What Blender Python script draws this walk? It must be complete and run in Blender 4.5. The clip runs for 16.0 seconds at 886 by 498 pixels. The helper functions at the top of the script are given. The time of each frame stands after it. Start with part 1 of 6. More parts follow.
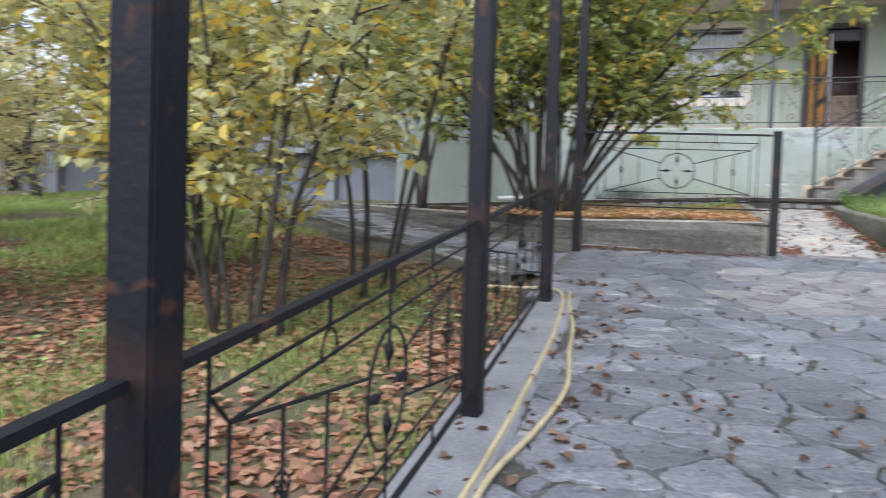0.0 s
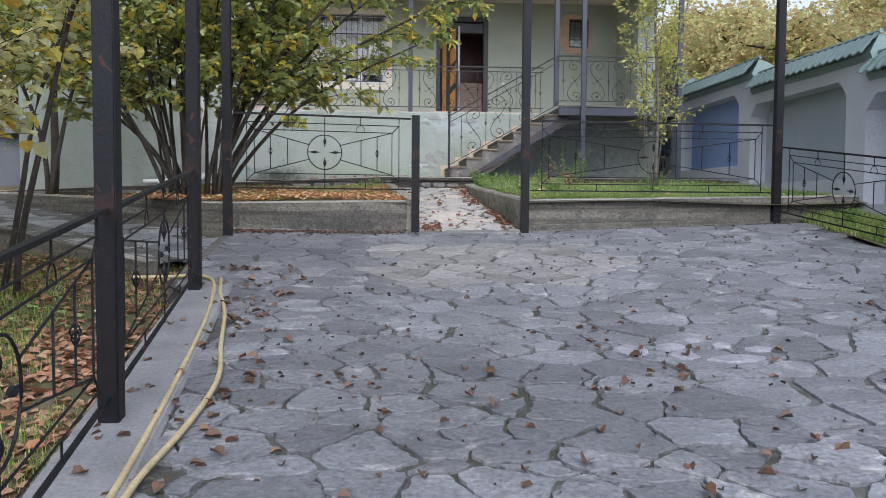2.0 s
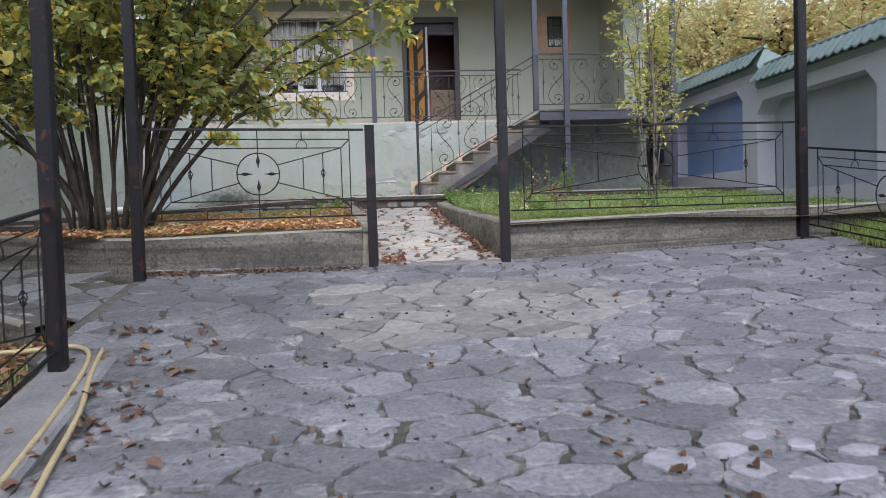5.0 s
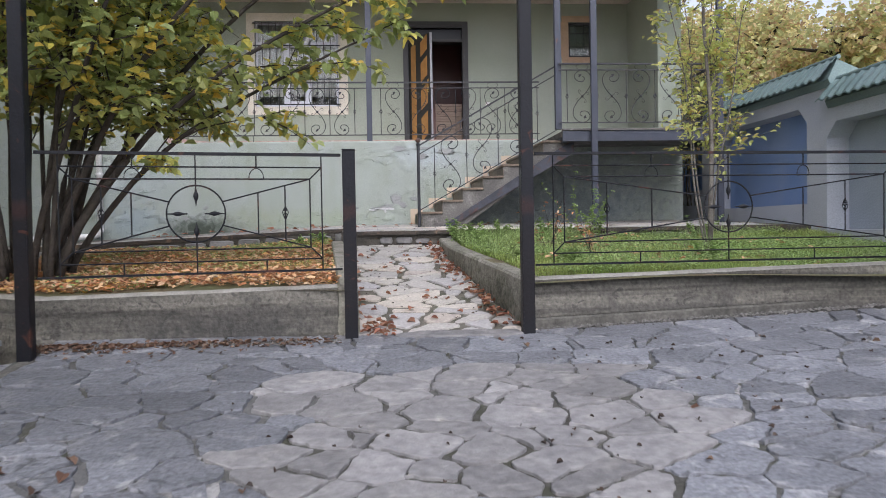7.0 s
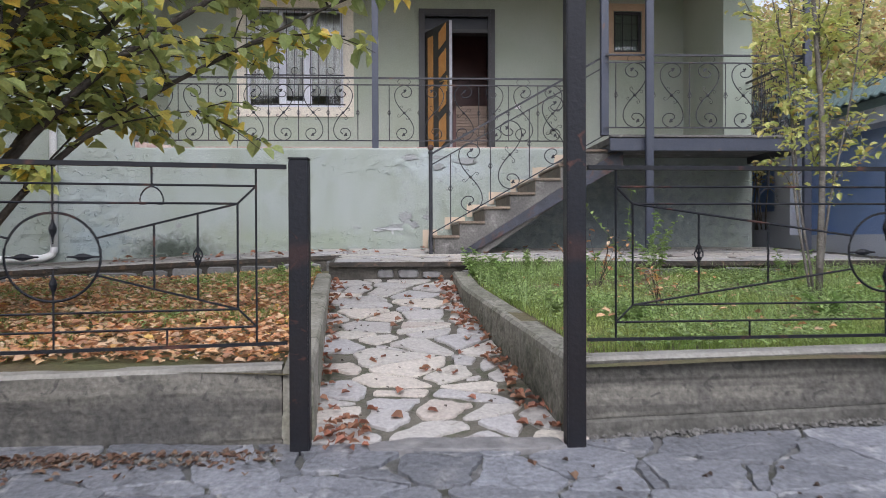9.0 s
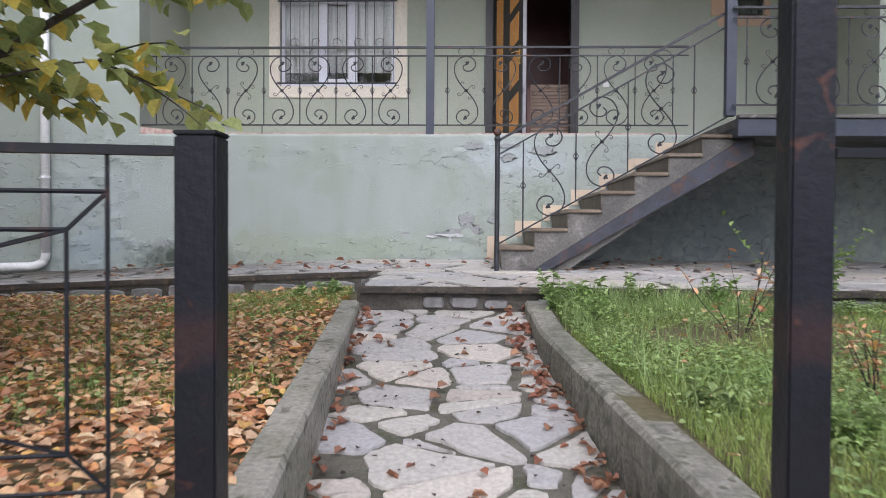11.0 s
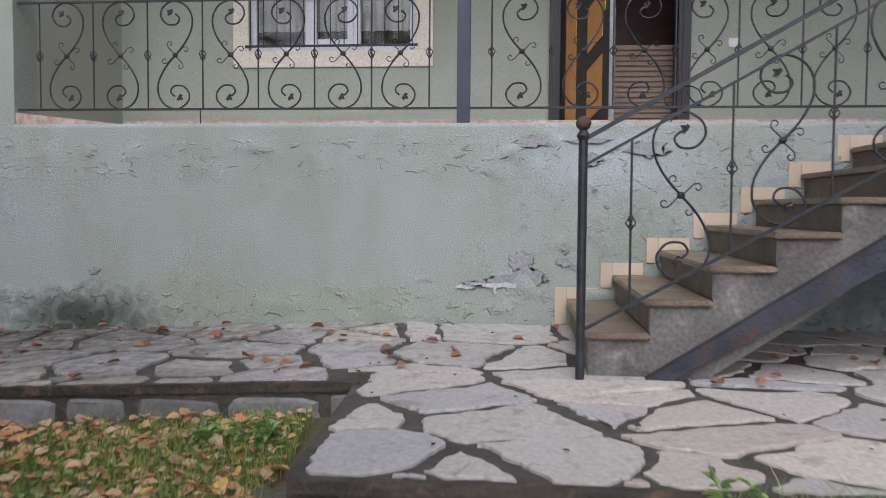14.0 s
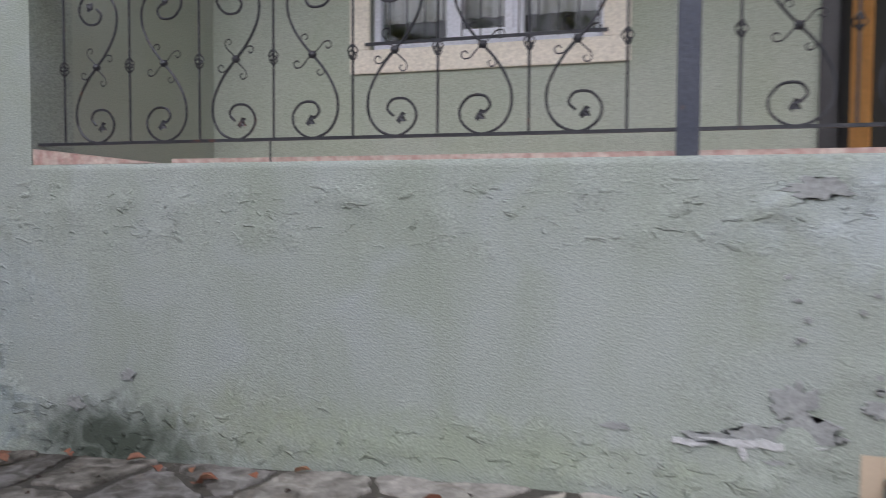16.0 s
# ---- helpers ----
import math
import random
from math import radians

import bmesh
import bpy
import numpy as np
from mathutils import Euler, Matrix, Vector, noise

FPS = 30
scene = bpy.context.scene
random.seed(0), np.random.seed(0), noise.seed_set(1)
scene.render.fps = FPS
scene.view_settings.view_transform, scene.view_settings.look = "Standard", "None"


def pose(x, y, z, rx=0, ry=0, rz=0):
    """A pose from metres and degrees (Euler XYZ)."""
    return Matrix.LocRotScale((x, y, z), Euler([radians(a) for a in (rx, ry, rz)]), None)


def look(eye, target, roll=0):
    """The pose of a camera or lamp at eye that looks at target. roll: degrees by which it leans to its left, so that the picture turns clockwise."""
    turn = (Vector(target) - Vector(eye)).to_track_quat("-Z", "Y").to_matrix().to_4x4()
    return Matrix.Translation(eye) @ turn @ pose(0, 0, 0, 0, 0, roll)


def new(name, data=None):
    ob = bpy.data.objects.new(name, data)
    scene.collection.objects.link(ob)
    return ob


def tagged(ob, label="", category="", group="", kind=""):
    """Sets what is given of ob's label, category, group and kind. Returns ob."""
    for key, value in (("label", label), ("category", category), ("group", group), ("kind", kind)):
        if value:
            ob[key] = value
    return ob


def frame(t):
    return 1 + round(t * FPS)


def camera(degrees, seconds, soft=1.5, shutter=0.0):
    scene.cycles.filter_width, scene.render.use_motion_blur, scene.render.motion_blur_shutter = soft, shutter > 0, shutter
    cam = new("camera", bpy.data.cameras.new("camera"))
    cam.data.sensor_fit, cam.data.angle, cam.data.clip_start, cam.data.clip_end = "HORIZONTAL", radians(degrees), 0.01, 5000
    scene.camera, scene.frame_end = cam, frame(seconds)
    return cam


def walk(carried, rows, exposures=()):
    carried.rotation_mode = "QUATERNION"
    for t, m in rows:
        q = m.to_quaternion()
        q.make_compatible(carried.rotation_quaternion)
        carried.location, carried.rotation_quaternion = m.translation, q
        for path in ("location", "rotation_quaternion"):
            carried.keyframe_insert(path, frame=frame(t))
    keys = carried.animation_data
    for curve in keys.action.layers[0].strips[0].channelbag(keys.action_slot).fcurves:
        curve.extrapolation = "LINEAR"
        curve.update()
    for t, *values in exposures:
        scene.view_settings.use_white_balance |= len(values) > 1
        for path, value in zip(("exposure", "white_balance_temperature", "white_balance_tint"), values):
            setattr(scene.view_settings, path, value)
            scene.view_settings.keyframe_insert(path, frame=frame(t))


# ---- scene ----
cam = camera(57.0, 16.0, soft=0.9, shutter=0.4)
PATH = [
    (0, (-1.297, -17.745, -0.572), (-1.968, -15.863, -0.655), 1.9),
    (0.5, (-1.287, -17.731, -0.561), (-1.622, -15.761, -0.64), 1.2),
    (1, (-1.276, -17.676, -0.569), (-1.36, -15.68, -0.658), 1.3),
    (1.5, (-1.263, -17.654, -0.571), (-1.19, -15.658, -0.676), 1.1),
    (2, (-1.244, -17.662, -0.56), (-1.103, -15.67, -0.672), 0.4),
    (2.5, (-1.251, -17.654, -0.549), (-1.097, -15.663, -0.659), -0.2),
    (3, (-1.249, -17.59, -0.558), (-1.074, -15.6, -0.665), -0.7),
    (3.5, (-1.166, -17.289, -0.573), (-0.97, -15.301, -0.675), -1.5),
    (6, (-0.764, -14.804, -0.256), (-0.595, -12.812, -0.319), -1.7),
    (6.5, (-0.703, -14.281, -0.187), (-0.534, -12.289, -0.238), -1.4),
    (7, (-0.678, -13.705, -0.093), (-0.51, -11.713, -0.141), -1.0),
    (7.5, (-0.574, -13.112, -0.06), (-0.425, -11.118, -0.104), -1.1),
    (8, (-0.522, -12.583, -0.013), (-0.391, -10.588, -0.055), -0.8),
    (8.5, (-0.437, -12.009, 0.054), (-0.322, -10.013, 0.019), -0.9),
    (9, (-0.347, -11.433, 0.137), (-0.247, -9.435, 0.111), -0.2),
    (9.5, (-0.327, -10.836, 0.198), (-0.259, -8.837, 0.173), -0.0),
    (10, (-0.277, -10.272, 0.236), (-0.268, -8.272, 0.205), 0.2),
    (12.5, (-0.208, -7.511, 0.51), (-0.334, -5.517, 0.422), 0.3),
    (13, (-0.223, -6.921, 0.608), (-0.368, -4.929, 0.5), 0.4),
    (13.5, (-0.288, -6.318, 0.717), (-0.455, -4.328, 0.611), 0.4),
    (14, (-0.31, -5.72, 0.81), (-0.497, -3.731, 0.708), 0.4),
    (14.5, (-0.384, -5.116, 0.909), (-0.615, -3.132, 0.815), 0.4),
    (15, (-0.429, -4.526, 0.988), (-0.74, -2.553, 0.894), 0.5),
    (15.5, (-0.51, -3.992, 1.083), (-0.877, -2.028, 0.987), 0.5),
    (16, (-0.6, -3.4, 1.188), (-1.233, -1.506, 1.087), 0.3),
]
walk(cam, [(t, look(eye, target, roll)) for t, eye, target, roll in PATH],
     exposures=[(0, 0.76, 5880, 11), (2, 0.44, 5980, 12.5), (7, 0.45, 6100, 16), (9, 0.41, 6020, 15.5), (10, 0.54, 5940, 15.5), (13, 0.24, 6060, 18), (16, -0.02, 6030, 17)])

# ---------------- light ----------------
world = bpy.data.worlds.new("world")
scene.world = world
world.use_nodes = True
wn = world.node_tree
wn.nodes.clear()
sky = wn.nodes.new("ShaderNodeTexSky")
sky.sky_type, sky.sun_disc = "NISHITA", False
sky.sun_elevation, sky.sun_rotation = radians(44), radians(177)
sky.air_density, sky.dust_density, sky.ozone_density = 1.0, 3.0, 1.0
pale = wn.nodes.new("ShaderNodeHueSaturation")
pale.inputs["Saturation"].default_value = 0.35
backg = wn.nodes.new("ShaderNodeBackground")
backg.inputs["Strength"].default_value = 0.165
wout = wn.nodes.new("ShaderNodeOutputWorld")
wn.links.new(sky.outputs[0], pale.inputs["Color"])
wn.links.new(pale.outputs[0], backg.inputs["Color"])
wn.links.new(backg.outputs[0], wout.inputs["Surface"])
sun = new("sun", bpy.data.lights.new("sun", "SUN"))
sun.data.energy, sun.data.angle, sun.data.color = 1.0, radians(60), (1.0, 0.97, 0.94)
sun.matrix_world = look((1.5, -24, 25), (0, 0, 0))


# ---------------- materials ----------------
def mat(name, base, rough=0.7, metal=0.0, second=None, scale=6.0, fine=60.0, mixing=0.5, bump=0.15, bump_scale=None, island=0.0, rand=0.0, spots=None, spot_scale=3.0, spot_lo=0.55, spot_hi=0.65, translucent=0.0, ramp=None, alpha_wet=0.0, stretch=None, stains_and_shade=(), blister=0.0, spec=0.5, grain=0.2, cleft=0.0, flecks=None):
    """A procedural surface: two scales of variation, stain and shade patches with their own outline, fine relief."""
    m = bpy.data.materials.new(name)
    m.use_nodes = True
    nt = m.node_tree
    N, L = nt.nodes, nt.links
    bsdf = N["Principled BSDF"]
    bsdf.inputs["Roughness"].default_value, bsdf.inputs["Metallic"].default_value = rough, metal
    bsdf.inputs["Specular IOR Level"].default_value = spec
    geo = N.new("ShaderNodeNewGeometry")
    second = second or tuple(c * 0.72 for c in base)

    def nz(s, detail=6.0, dist=0.0, st=None):
        n = N.new("ShaderNodeTexNoise")
        n.inputs["Scale"].default_value, n.inputs["Detail"].default_value = s, detail
        n.inputs["Distortion"].default_value = dist
        if st:
            v = N.new("ShaderNodeVectorMath")
            v.operation = "MULTIPLY"
            v.inputs[1].default_value = st
            L.new(geo.outputs["Position"], v.inputs[0])
            L.new(v.outputs[0], n.inputs["Vector"])
        else:
            L.new(geo.outputs["Position"], n.inputs["Vector"])
        return n
    big, small = nz(scale, 5.0, 0.4, stretch), nz(fine, 4.0)
    r1 = N.new("ShaderNodeMapRange")
    r1.inputs["From Min"].default_value, r1.inputs["From Max"].default_value = 0.35, 0.65
    r1.inputs["To Max"].default_value = mixing
    L.new(big.outputs["Fac"], r1.inputs["Value"])
    mx = N.new("ShaderNodeMix")
    mx.data_type = "RGBA"
    mx.inputs["A"].default_value, mx.inputs["B"].default_value = (*base, 1), (*second, 1)
    L.new(r1.outputs["Result"], mx.inputs["Factor"])
    col = mx.outputs["Result"]
    if ramp:
        info = N.new("ShaderNodeObjectInfo") if rand else None
        cr = N.new("ShaderNodeValToRGB")
        cr.color_ramp.interpolation = "LINEAR"
        els = cr.color_ramp.elements
        for i, (p, c) in enumerate(ramp):
            e = els[i] if i < 2 else els.new(p)
            e.position, e.color = p, (*c, 1)
        L.new(info.outputs["Random"] if rand else geo.outputs["Random Per Island"], cr.inputs["Fac"])
        m2 = N.new("ShaderNodeMix")
        m2.data_type = "RGBA"
        m2.inputs["Factor"].default_value = 0.75
        L.new(col, m2.inputs["A"])
        L.new(cr.outputs["Color"], m2.inputs["B"])
        col = m2.outputs["Result"]
    if spots:
        sp = nz(spot_scale, 8.0, 0.6)
        r2 = N.new("ShaderNodeMapRange")
        r2.inputs["From Min"].default_value, r2.inputs["From Max"].default_value = spot_lo, spot_hi
        L.new(sp.outputs["Fac"], r2.inputs["Value"])
        m3 = N.new("ShaderNodeMix")
        m3.data_type = "RGBA"
        m3.inputs["B"].default_value = (*spots, 1)
        L.new(r2.outputs["Result"], m3.inputs["Factor"])
        L.new(col, m3.inputs["A"])
        col = m3.outputs["Result"]
    for centre, radii, colour, amount in stains_and_shade:
        # each patch, stain and painted shade alike, has its own outline: a noisy ellipsoid
        v = N.new("ShaderNodeVectorMath")
        v.operation = "SUBTRACT"
        v.inputs[1].default_value = centre
        L.new(geo.outputs["Position"], v.inputs[0])
        v2 = N.new("ShaderNodeVectorMath")
        v2.operation = "DIVIDE"
        v2.inputs[1].default_value = radii
        L.new(v.outputs[0], v2.inputs[0])
        v3 = N.new("ShaderNodeVectorMath")
        v3.operation = "LENGTH"
        L.new(v2.outputs[0], v3.inputs[0])
        sn = nz(9.0, 8.0, 0.8)
        ad = N.new("ShaderNodeMath")
        ad.operation = "MULTIPLY_ADD"
        ad.inputs[1].default_value = 1.6
        L.new(sn.outputs["Fac"], ad.inputs[0])
        L.new(v3.outputs["Value"], ad.inputs[2])
        rs = N.new("ShaderNodeMapRange")
        rs.inputs["From Min"].default_value, rs.inputs["From Max"].default_value = 1.85, 1.0
        rs.inputs["To Max"].default_value = amount
        L.new(ad.outputs[0], rs.inputs["Value"])
        m4 = N.new("ShaderNodeMix")
        m4.data_type = "RGBA"
        m4.inputs["B"].default_value = (*colour, 1)
        L.new(rs.outputs["Result"], m4.inputs["Factor"])
        L.new(col, m4.inputs["A"])
        col = m4.outputs["Result"]
    if flecks:
        # fine crusts of another tone, ragged at the edge
        fl = nz(flecks[1], 9.0, 1.1)
        rf = N.new("ShaderNodeMapRange")
        rf.inputs["From Min"].default_value, rf.inputs["From Max"].default_value = flecks[2], flecks[2] + 0.07
        rf.inputs["To Max"].default_value = flecks[3]
        L.new(fl.outputs["Fac"], rf.inputs["Value"])
        mf = N.new("ShaderNodeMix")
        mf.data_type = "RGBA"
        mf.inputs["B"].default_value = (*flecks[0], 1)
        L.new(rf.outputs["Result"], mf.inputs["Factor"])
        L.new(col, mf.inputs["A"])
        col = mf.outputs["Result"]
    hs = N.new("ShaderNodeHueSaturation")
    L.new(col, hs.inputs["Color"])
    r3 = N.new("ShaderNodeMapRange")
    r3.inputs["From Min"].default_value, r3.inputs["From Max"].default_value = 0.25, 0.75
    r3.inputs["To Min"].default_value, r3.inputs["To Max"].default_value = 1 - grain, 1 + grain
    L.new(small.outputs["Fac"], r3.inputs["Value"])
    val = r3.outputs["Result"]
    for amount, src in ((island, geo.outputs["Random Per Island"]), (rand if not ramp else 0, None)):
        if amount:
            if src is None:
                src = N.new("ShaderNodeObjectInfo").outputs["Random"]
            r4 = N.new("ShaderNodeMapRange")
            r4.inputs["To Min"].default_value, r4.inputs["To Max"].default_value = 1 - amount, 1 + amount
            L.new(src, r4.inputs["Value"])
            mu = N.new("ShaderNodeMath")
            mu.operation = "MULTIPLY"
            L.new(val, mu.inputs[0])
            L.new(r4.outputs["Result"], mu.inputs[1])
            val = mu.outputs[0]
    L.new(val, hs.inputs["Value"])
    L.new(hs.outputs["Color"], bsdf.inputs["Base Color"])
    rr = N.new("ShaderNodeMapRange")
    rr.inputs["To Min"].default_value, rr.inputs["To Max"].default_value = max(rough - 0.15 - alpha_wet, 0.05), min(rough + 0.12, 1)
    L.new(big.outputs["Fac"], rr.inputs["Value"])
    L.new(rr.outputs["Result"], bsdf.inputs["Roughness"])
    if bump:
        bn = nz(bump_scale or fine * 0.8, 6.0)
        bp = N.new("ShaderNodeBump")
        bp.inputs["Strength"].default_value, bp.inputs["Distance"].default_value = bump, 0.02
        L.new(bn.outputs["Fac"], bp.inputs["Height"])
        out_n = bp.outputs["Normal"]
        if cleft:
            # split layers of slate: a slow swell cut into thin terraces
            cn = nz(3.4, 5.0, 0.7, (0.8, 1.3, 1.0))
            cs = N.new("ShaderNodeMath")
            cs.operation = "MULTIPLY"
            cs.inputs[1].default_value = 16.0
            L.new(cn.outputs["Fac"], cs.inputs[0])
            cf = N.new("ShaderNodeMath")
            cf.operation = "FLOOR"
            L.new(cs.outputs[0], cf.inputs[0])
            bp3 = N.new("ShaderNodeBump")
            bp3.inputs["Strength"].default_value, bp3.inputs["Distance"].default_value = cleft, 0.004
            L.new(cf.outputs[0], bp3.inputs["Height"])
            L.new(out_n, bp3.inputs["Normal"])
            out_n = bp3.outputs["Normal"]
        if blister:
            b2 = nz(11.0, 5.0, 0.9, (1.0, 1.0, 1.7))
            rb = N.new("ShaderNodeMapRange")
            rb.inputs["From Min"].default_value, rb.inputs["From Max"].default_value = 0.58, 0.72
            L.new(b2.outputs["Fac"], rb.inputs["Value"])
            bp2 = N.new("ShaderNodeBump")
            bp2.inputs["Strength"].default_value, bp2.inputs["Distance"].default_value = blister, 0.012
            # blisters gather in a band under the top, along the foot and towards the stairs
            sx = N.new("ShaderNodeSeparateXYZ")
            L.new(geo.outputs["Position"], sx.inputs[0])
            z1 = N.new("ShaderNodeMath")
            z1.operation = "SUBTRACT"
            z1.inputs[1].default_value = 1.16
            L.new(sx.outputs["Z"], z1.inputs[0])
            z2 = N.new("ShaderNodeMath")
            z2.operation = "ABSOLUTE"
            L.new(z1.outputs[0], z2.inputs[0])
            best = None
            for src, lo, hi in ((z2.outputs[0], 0.20, 0.06), (sx.outputs["Z"], 0.34, 0.12), (sx.outputs["X"], -0.7, 1.3), (sx.outputs["X"], -3.85, -4.35)):
                mr = N.new("ShaderNodeMapRange")
                mr.inputs["From Min"].default_value, mr.inputs["From Max"].default_value = lo, hi
                L.new(src, mr.inputs["Value"])
                if best is None:
                    best = mr.outputs["Result"]
                else:
                    mm = N.new("ShaderNodeMath")
                    mm.operation = "MAXIMUM"
                    L.new(best, mm.inputs[0])
                    L.new(mr.outputs["Result"], mm.inputs[1])
                    best = mm.outputs[0]
            mt = N.new("ShaderNodeMapRange")
            mt.inputs["From Min"].default_value, mt.inputs["From Max"].default_value = 1.5, 1.3
            L.new(sx.outputs["Z"], mt.inputs["Value"])
            mz = N.new("ShaderNodeMath")
            mz.operation = "MULTIPLY"
            L.new(best, mz.inputs[0])
            L.new(mt.outputs["Result"], mz.inputs[1])
            best = mz.outputs[0]
            mb = N.new("ShaderNodeMath")
            mb.operation = "MULTIPLY"
            L.new(rb.outputs["Result"], mb.inputs[0])
            L.new(best, mb.inputs[1])
            L.new(mb.outputs[0], bp2.inputs["Height"])
            L.new(out_n, bp2.inputs["Normal"])
            out_n = bp2.outputs["Normal"]
        L.new(out_n, bsdf.inputs["Normal"])
    if translucent:
        tr = N.new("ShaderNodeBsdfTranslucent")
        L.new(hs.outputs["Color"], tr.inputs["Color"])
        ms = N.new("ShaderNodeMixShader")
        ms.inputs["Fac"].default_value = translucent
        L.new(bsdf.outputs[0], ms.inputs[1])
        L.new(tr.outputs[0], ms.inputs[2])
        L.new(ms.outputs[0], N["Material Output"].inputs["Surface"])
    return m


M_PLASTER = mat("green_plaster", (0.35, 0.395, 0.315), 0.88, second=(0.40, 0.44, 0.385), scale=1.3, fine=150, mixing=0.8, bump=0.4, bump_scale=95, grain=0.26)
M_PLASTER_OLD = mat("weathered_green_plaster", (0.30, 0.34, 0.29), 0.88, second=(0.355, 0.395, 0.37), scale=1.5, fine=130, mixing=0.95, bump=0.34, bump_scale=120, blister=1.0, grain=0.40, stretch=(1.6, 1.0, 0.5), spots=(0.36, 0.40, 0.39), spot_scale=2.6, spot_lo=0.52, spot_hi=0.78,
                    # oval at (2.6, 0, 0.3): blue-grey with the under-stair shade put into colour
                    stains_and_shade=(((-3.5, 0, -0.02), (0.75, 1, 0.27), (0.05, 0.065, 0.048), 0.95), ((0.25, 0, 1.15), (0.75, 1, 0.28), (0.42, 0.475, 0.50), 0.7), ((0.55, 0, 0.55), (0.35, 1, 0.4), (0.24, 0.29, 0.22), 0.6), ((-2.7, 0, 0.15), (0.5, 1, 0.25), (0.30, 0.33, 0.24), 0.5), ((-4.6, 0, 0.1), (0.6, 1, 0.4), (0.28, 0.35, 0.40), 0.6), ((-4.6, 0, 0.7), (1.0, 1, 0.5), (0.36, 0.42, 0.44), 0.5), ((-1.6, 0, 0.12), (1.4, 1, 0.2), (0.30, 0.35, 0.25), 0.6), ((2.6, 0, 0.3), (1.9, 1, 0.95), (0.12, 0.145, 0.175), 0.75), ((-7.4, 0, 3.6), (4.4, 1, 2.6), (0.31, 0.35, 0.28), 0.95)))
M_BARE = mat("bare_render", (0.32, 0.335, 0.33), 0.9, second=(0.25, 0.262, 0.262), scale=9, bump=0.6, bump_scale=30)
M_LIME = mat("white_efflorescence", (0.52, 0.53, 0.54), 0.9, second=(0.45, 0.47, 0.47), scale=25, bump=0.5, bump_scale=50)
M_SOFFIT = mat("cream_soffit", (0.72, 0.66, 0.58), 0.85, scale=2, mixing=0.3)
M_TRIM = mat("cream_window_surround", (0.74, 0.70, 0.60), 0.75, second=(0.66, 0.61, 0.52), scale=4, mixing=0.5, bump=0.1)
M_IRON = mat("black_painted_iron", (0.006, 0.007, 0.010), 0.6, second=(0.011, 0.012, 0.016), scale=8, spots=(0.075, 0.03, 0.02), spot_scale=6, spot_lo=0.60, spot_hi=0.70, bump=0.12, bump_scale=45, spec=0.3)
M_STEEL = mat("blue_grey_painted_steel", (0.038, 0.046, 0.070), 0.5, metal=0.1, second=(0.068, 0.075, 0.098), scale=5, spots=(0.14, 0.07, 0.045), spot_scale=9, spot_lo=0.66, spot_hi=0.74)
M_RAIL = mat("dark_wrought_iron", (0.024, 0.026, 0.032), 0.5, metal=0.2, second=(0.06, 0.06, 0.07), scale=12, spots=(0.10, 0.045, 0.03), spot_scale=11, spot_lo=0.66, spot_hi=0.74)
M_FOOT = mat("damp_footing", (0.13, 0.125, 0.11), 0.9, second=(0.07, 0.068, 0.06), scale=5, fine=34, mixing=0.9, bump=0.9, bump_scale=22, grain=0.35)
M_CAP = mat("pale_cement_capping", (0.37, 0.355, 0.32), 0.9, second=(0.25, 0.24, 0.215), scale=4, fine=45, mixing=0.9, bump=0.5, bump_scale=30)
M_CONC = mat("aged_concrete", (0.225, 0.212, 0.18), 0.9, second=(0.075, 0.072, 0.063), scale=2.0, fine=34, mixing=0.95, bump=0.9, bump_scale=28, stretch=(0.25, 0.25, 6.5), spots=(0.10, 0.096, 0.085), spot_scale=2.2, spot_lo=0.58, spot_hi=0.70, grain=0.36, flecks=((0.05, 0.049, 0.045), 12.0, 0.60, 0.7),
             stains_and_shade=(((-1.8, -7.25, -0.86), (1.3, 1, 0.24), (0.065, 0.063, 0.058), 0.95), ((2.6, -7.1, -0.85), (2.2, 1, 0.18), (0.08, 0.077, 0.07), 0.75)))
M_KERB = mat("pale_concrete_strip", (0.27, 0.275, 0.29), 0.85, second=(0.18, 0.185, 0.195), scale=3, fine=50, mixing=0.8, bump=0.3)
M_KERB2 = mat("mossy_kerb_concrete", (0.34, 0.32, 0.275), 0.9, second=(0.22, 0.215, 0.165), scale=3, fine=45, mixing=0.8, bump=0.55, bump_scale=30, grain=0.3, stains_and_shade=(((0.42, -6.2, -1.0), (0.6, 1.9, 0.72), (0.055, 0.057, 0.04), 0.95), ((0.25, -4.4, -0.78), (0.6, 1.5, 0.62), (0.055, 0.06, 0.038), 0.95)), flecks=((0.09, 0.095, 0.06), 9.0, 0.58, 0.7))
DAMPC = (((-0.7, -13.4, -1.4), (1.5, 1.3, 2), (0.10, 0.105, 0.115), 0.6), ((-2.4, -8.6, -1), (1.6, 0.9, 2), (0.11, 0.115, 0.13), 0.6))
M_SLATE = mat("grey_flagstone", (0.215, 0.222, 0.245), 0.47, second=(0.165, 0.172, 0.19), scale=2.2, fine=38, mixing=0.95, bump=0.8, bump_scale=26, grain=0.38, rand=0.26, stretch=(1.0, 1.5, 1.0), stains_and_shade=DAMPC, spots=(0.33, 0.33, 0.34), spot_scale=5, spot_lo=0.58, spot_hi=0.70, cleft=0.8, flecks=((0.085, 0.088, 0.095), 9.0, 0.60, 0.7))
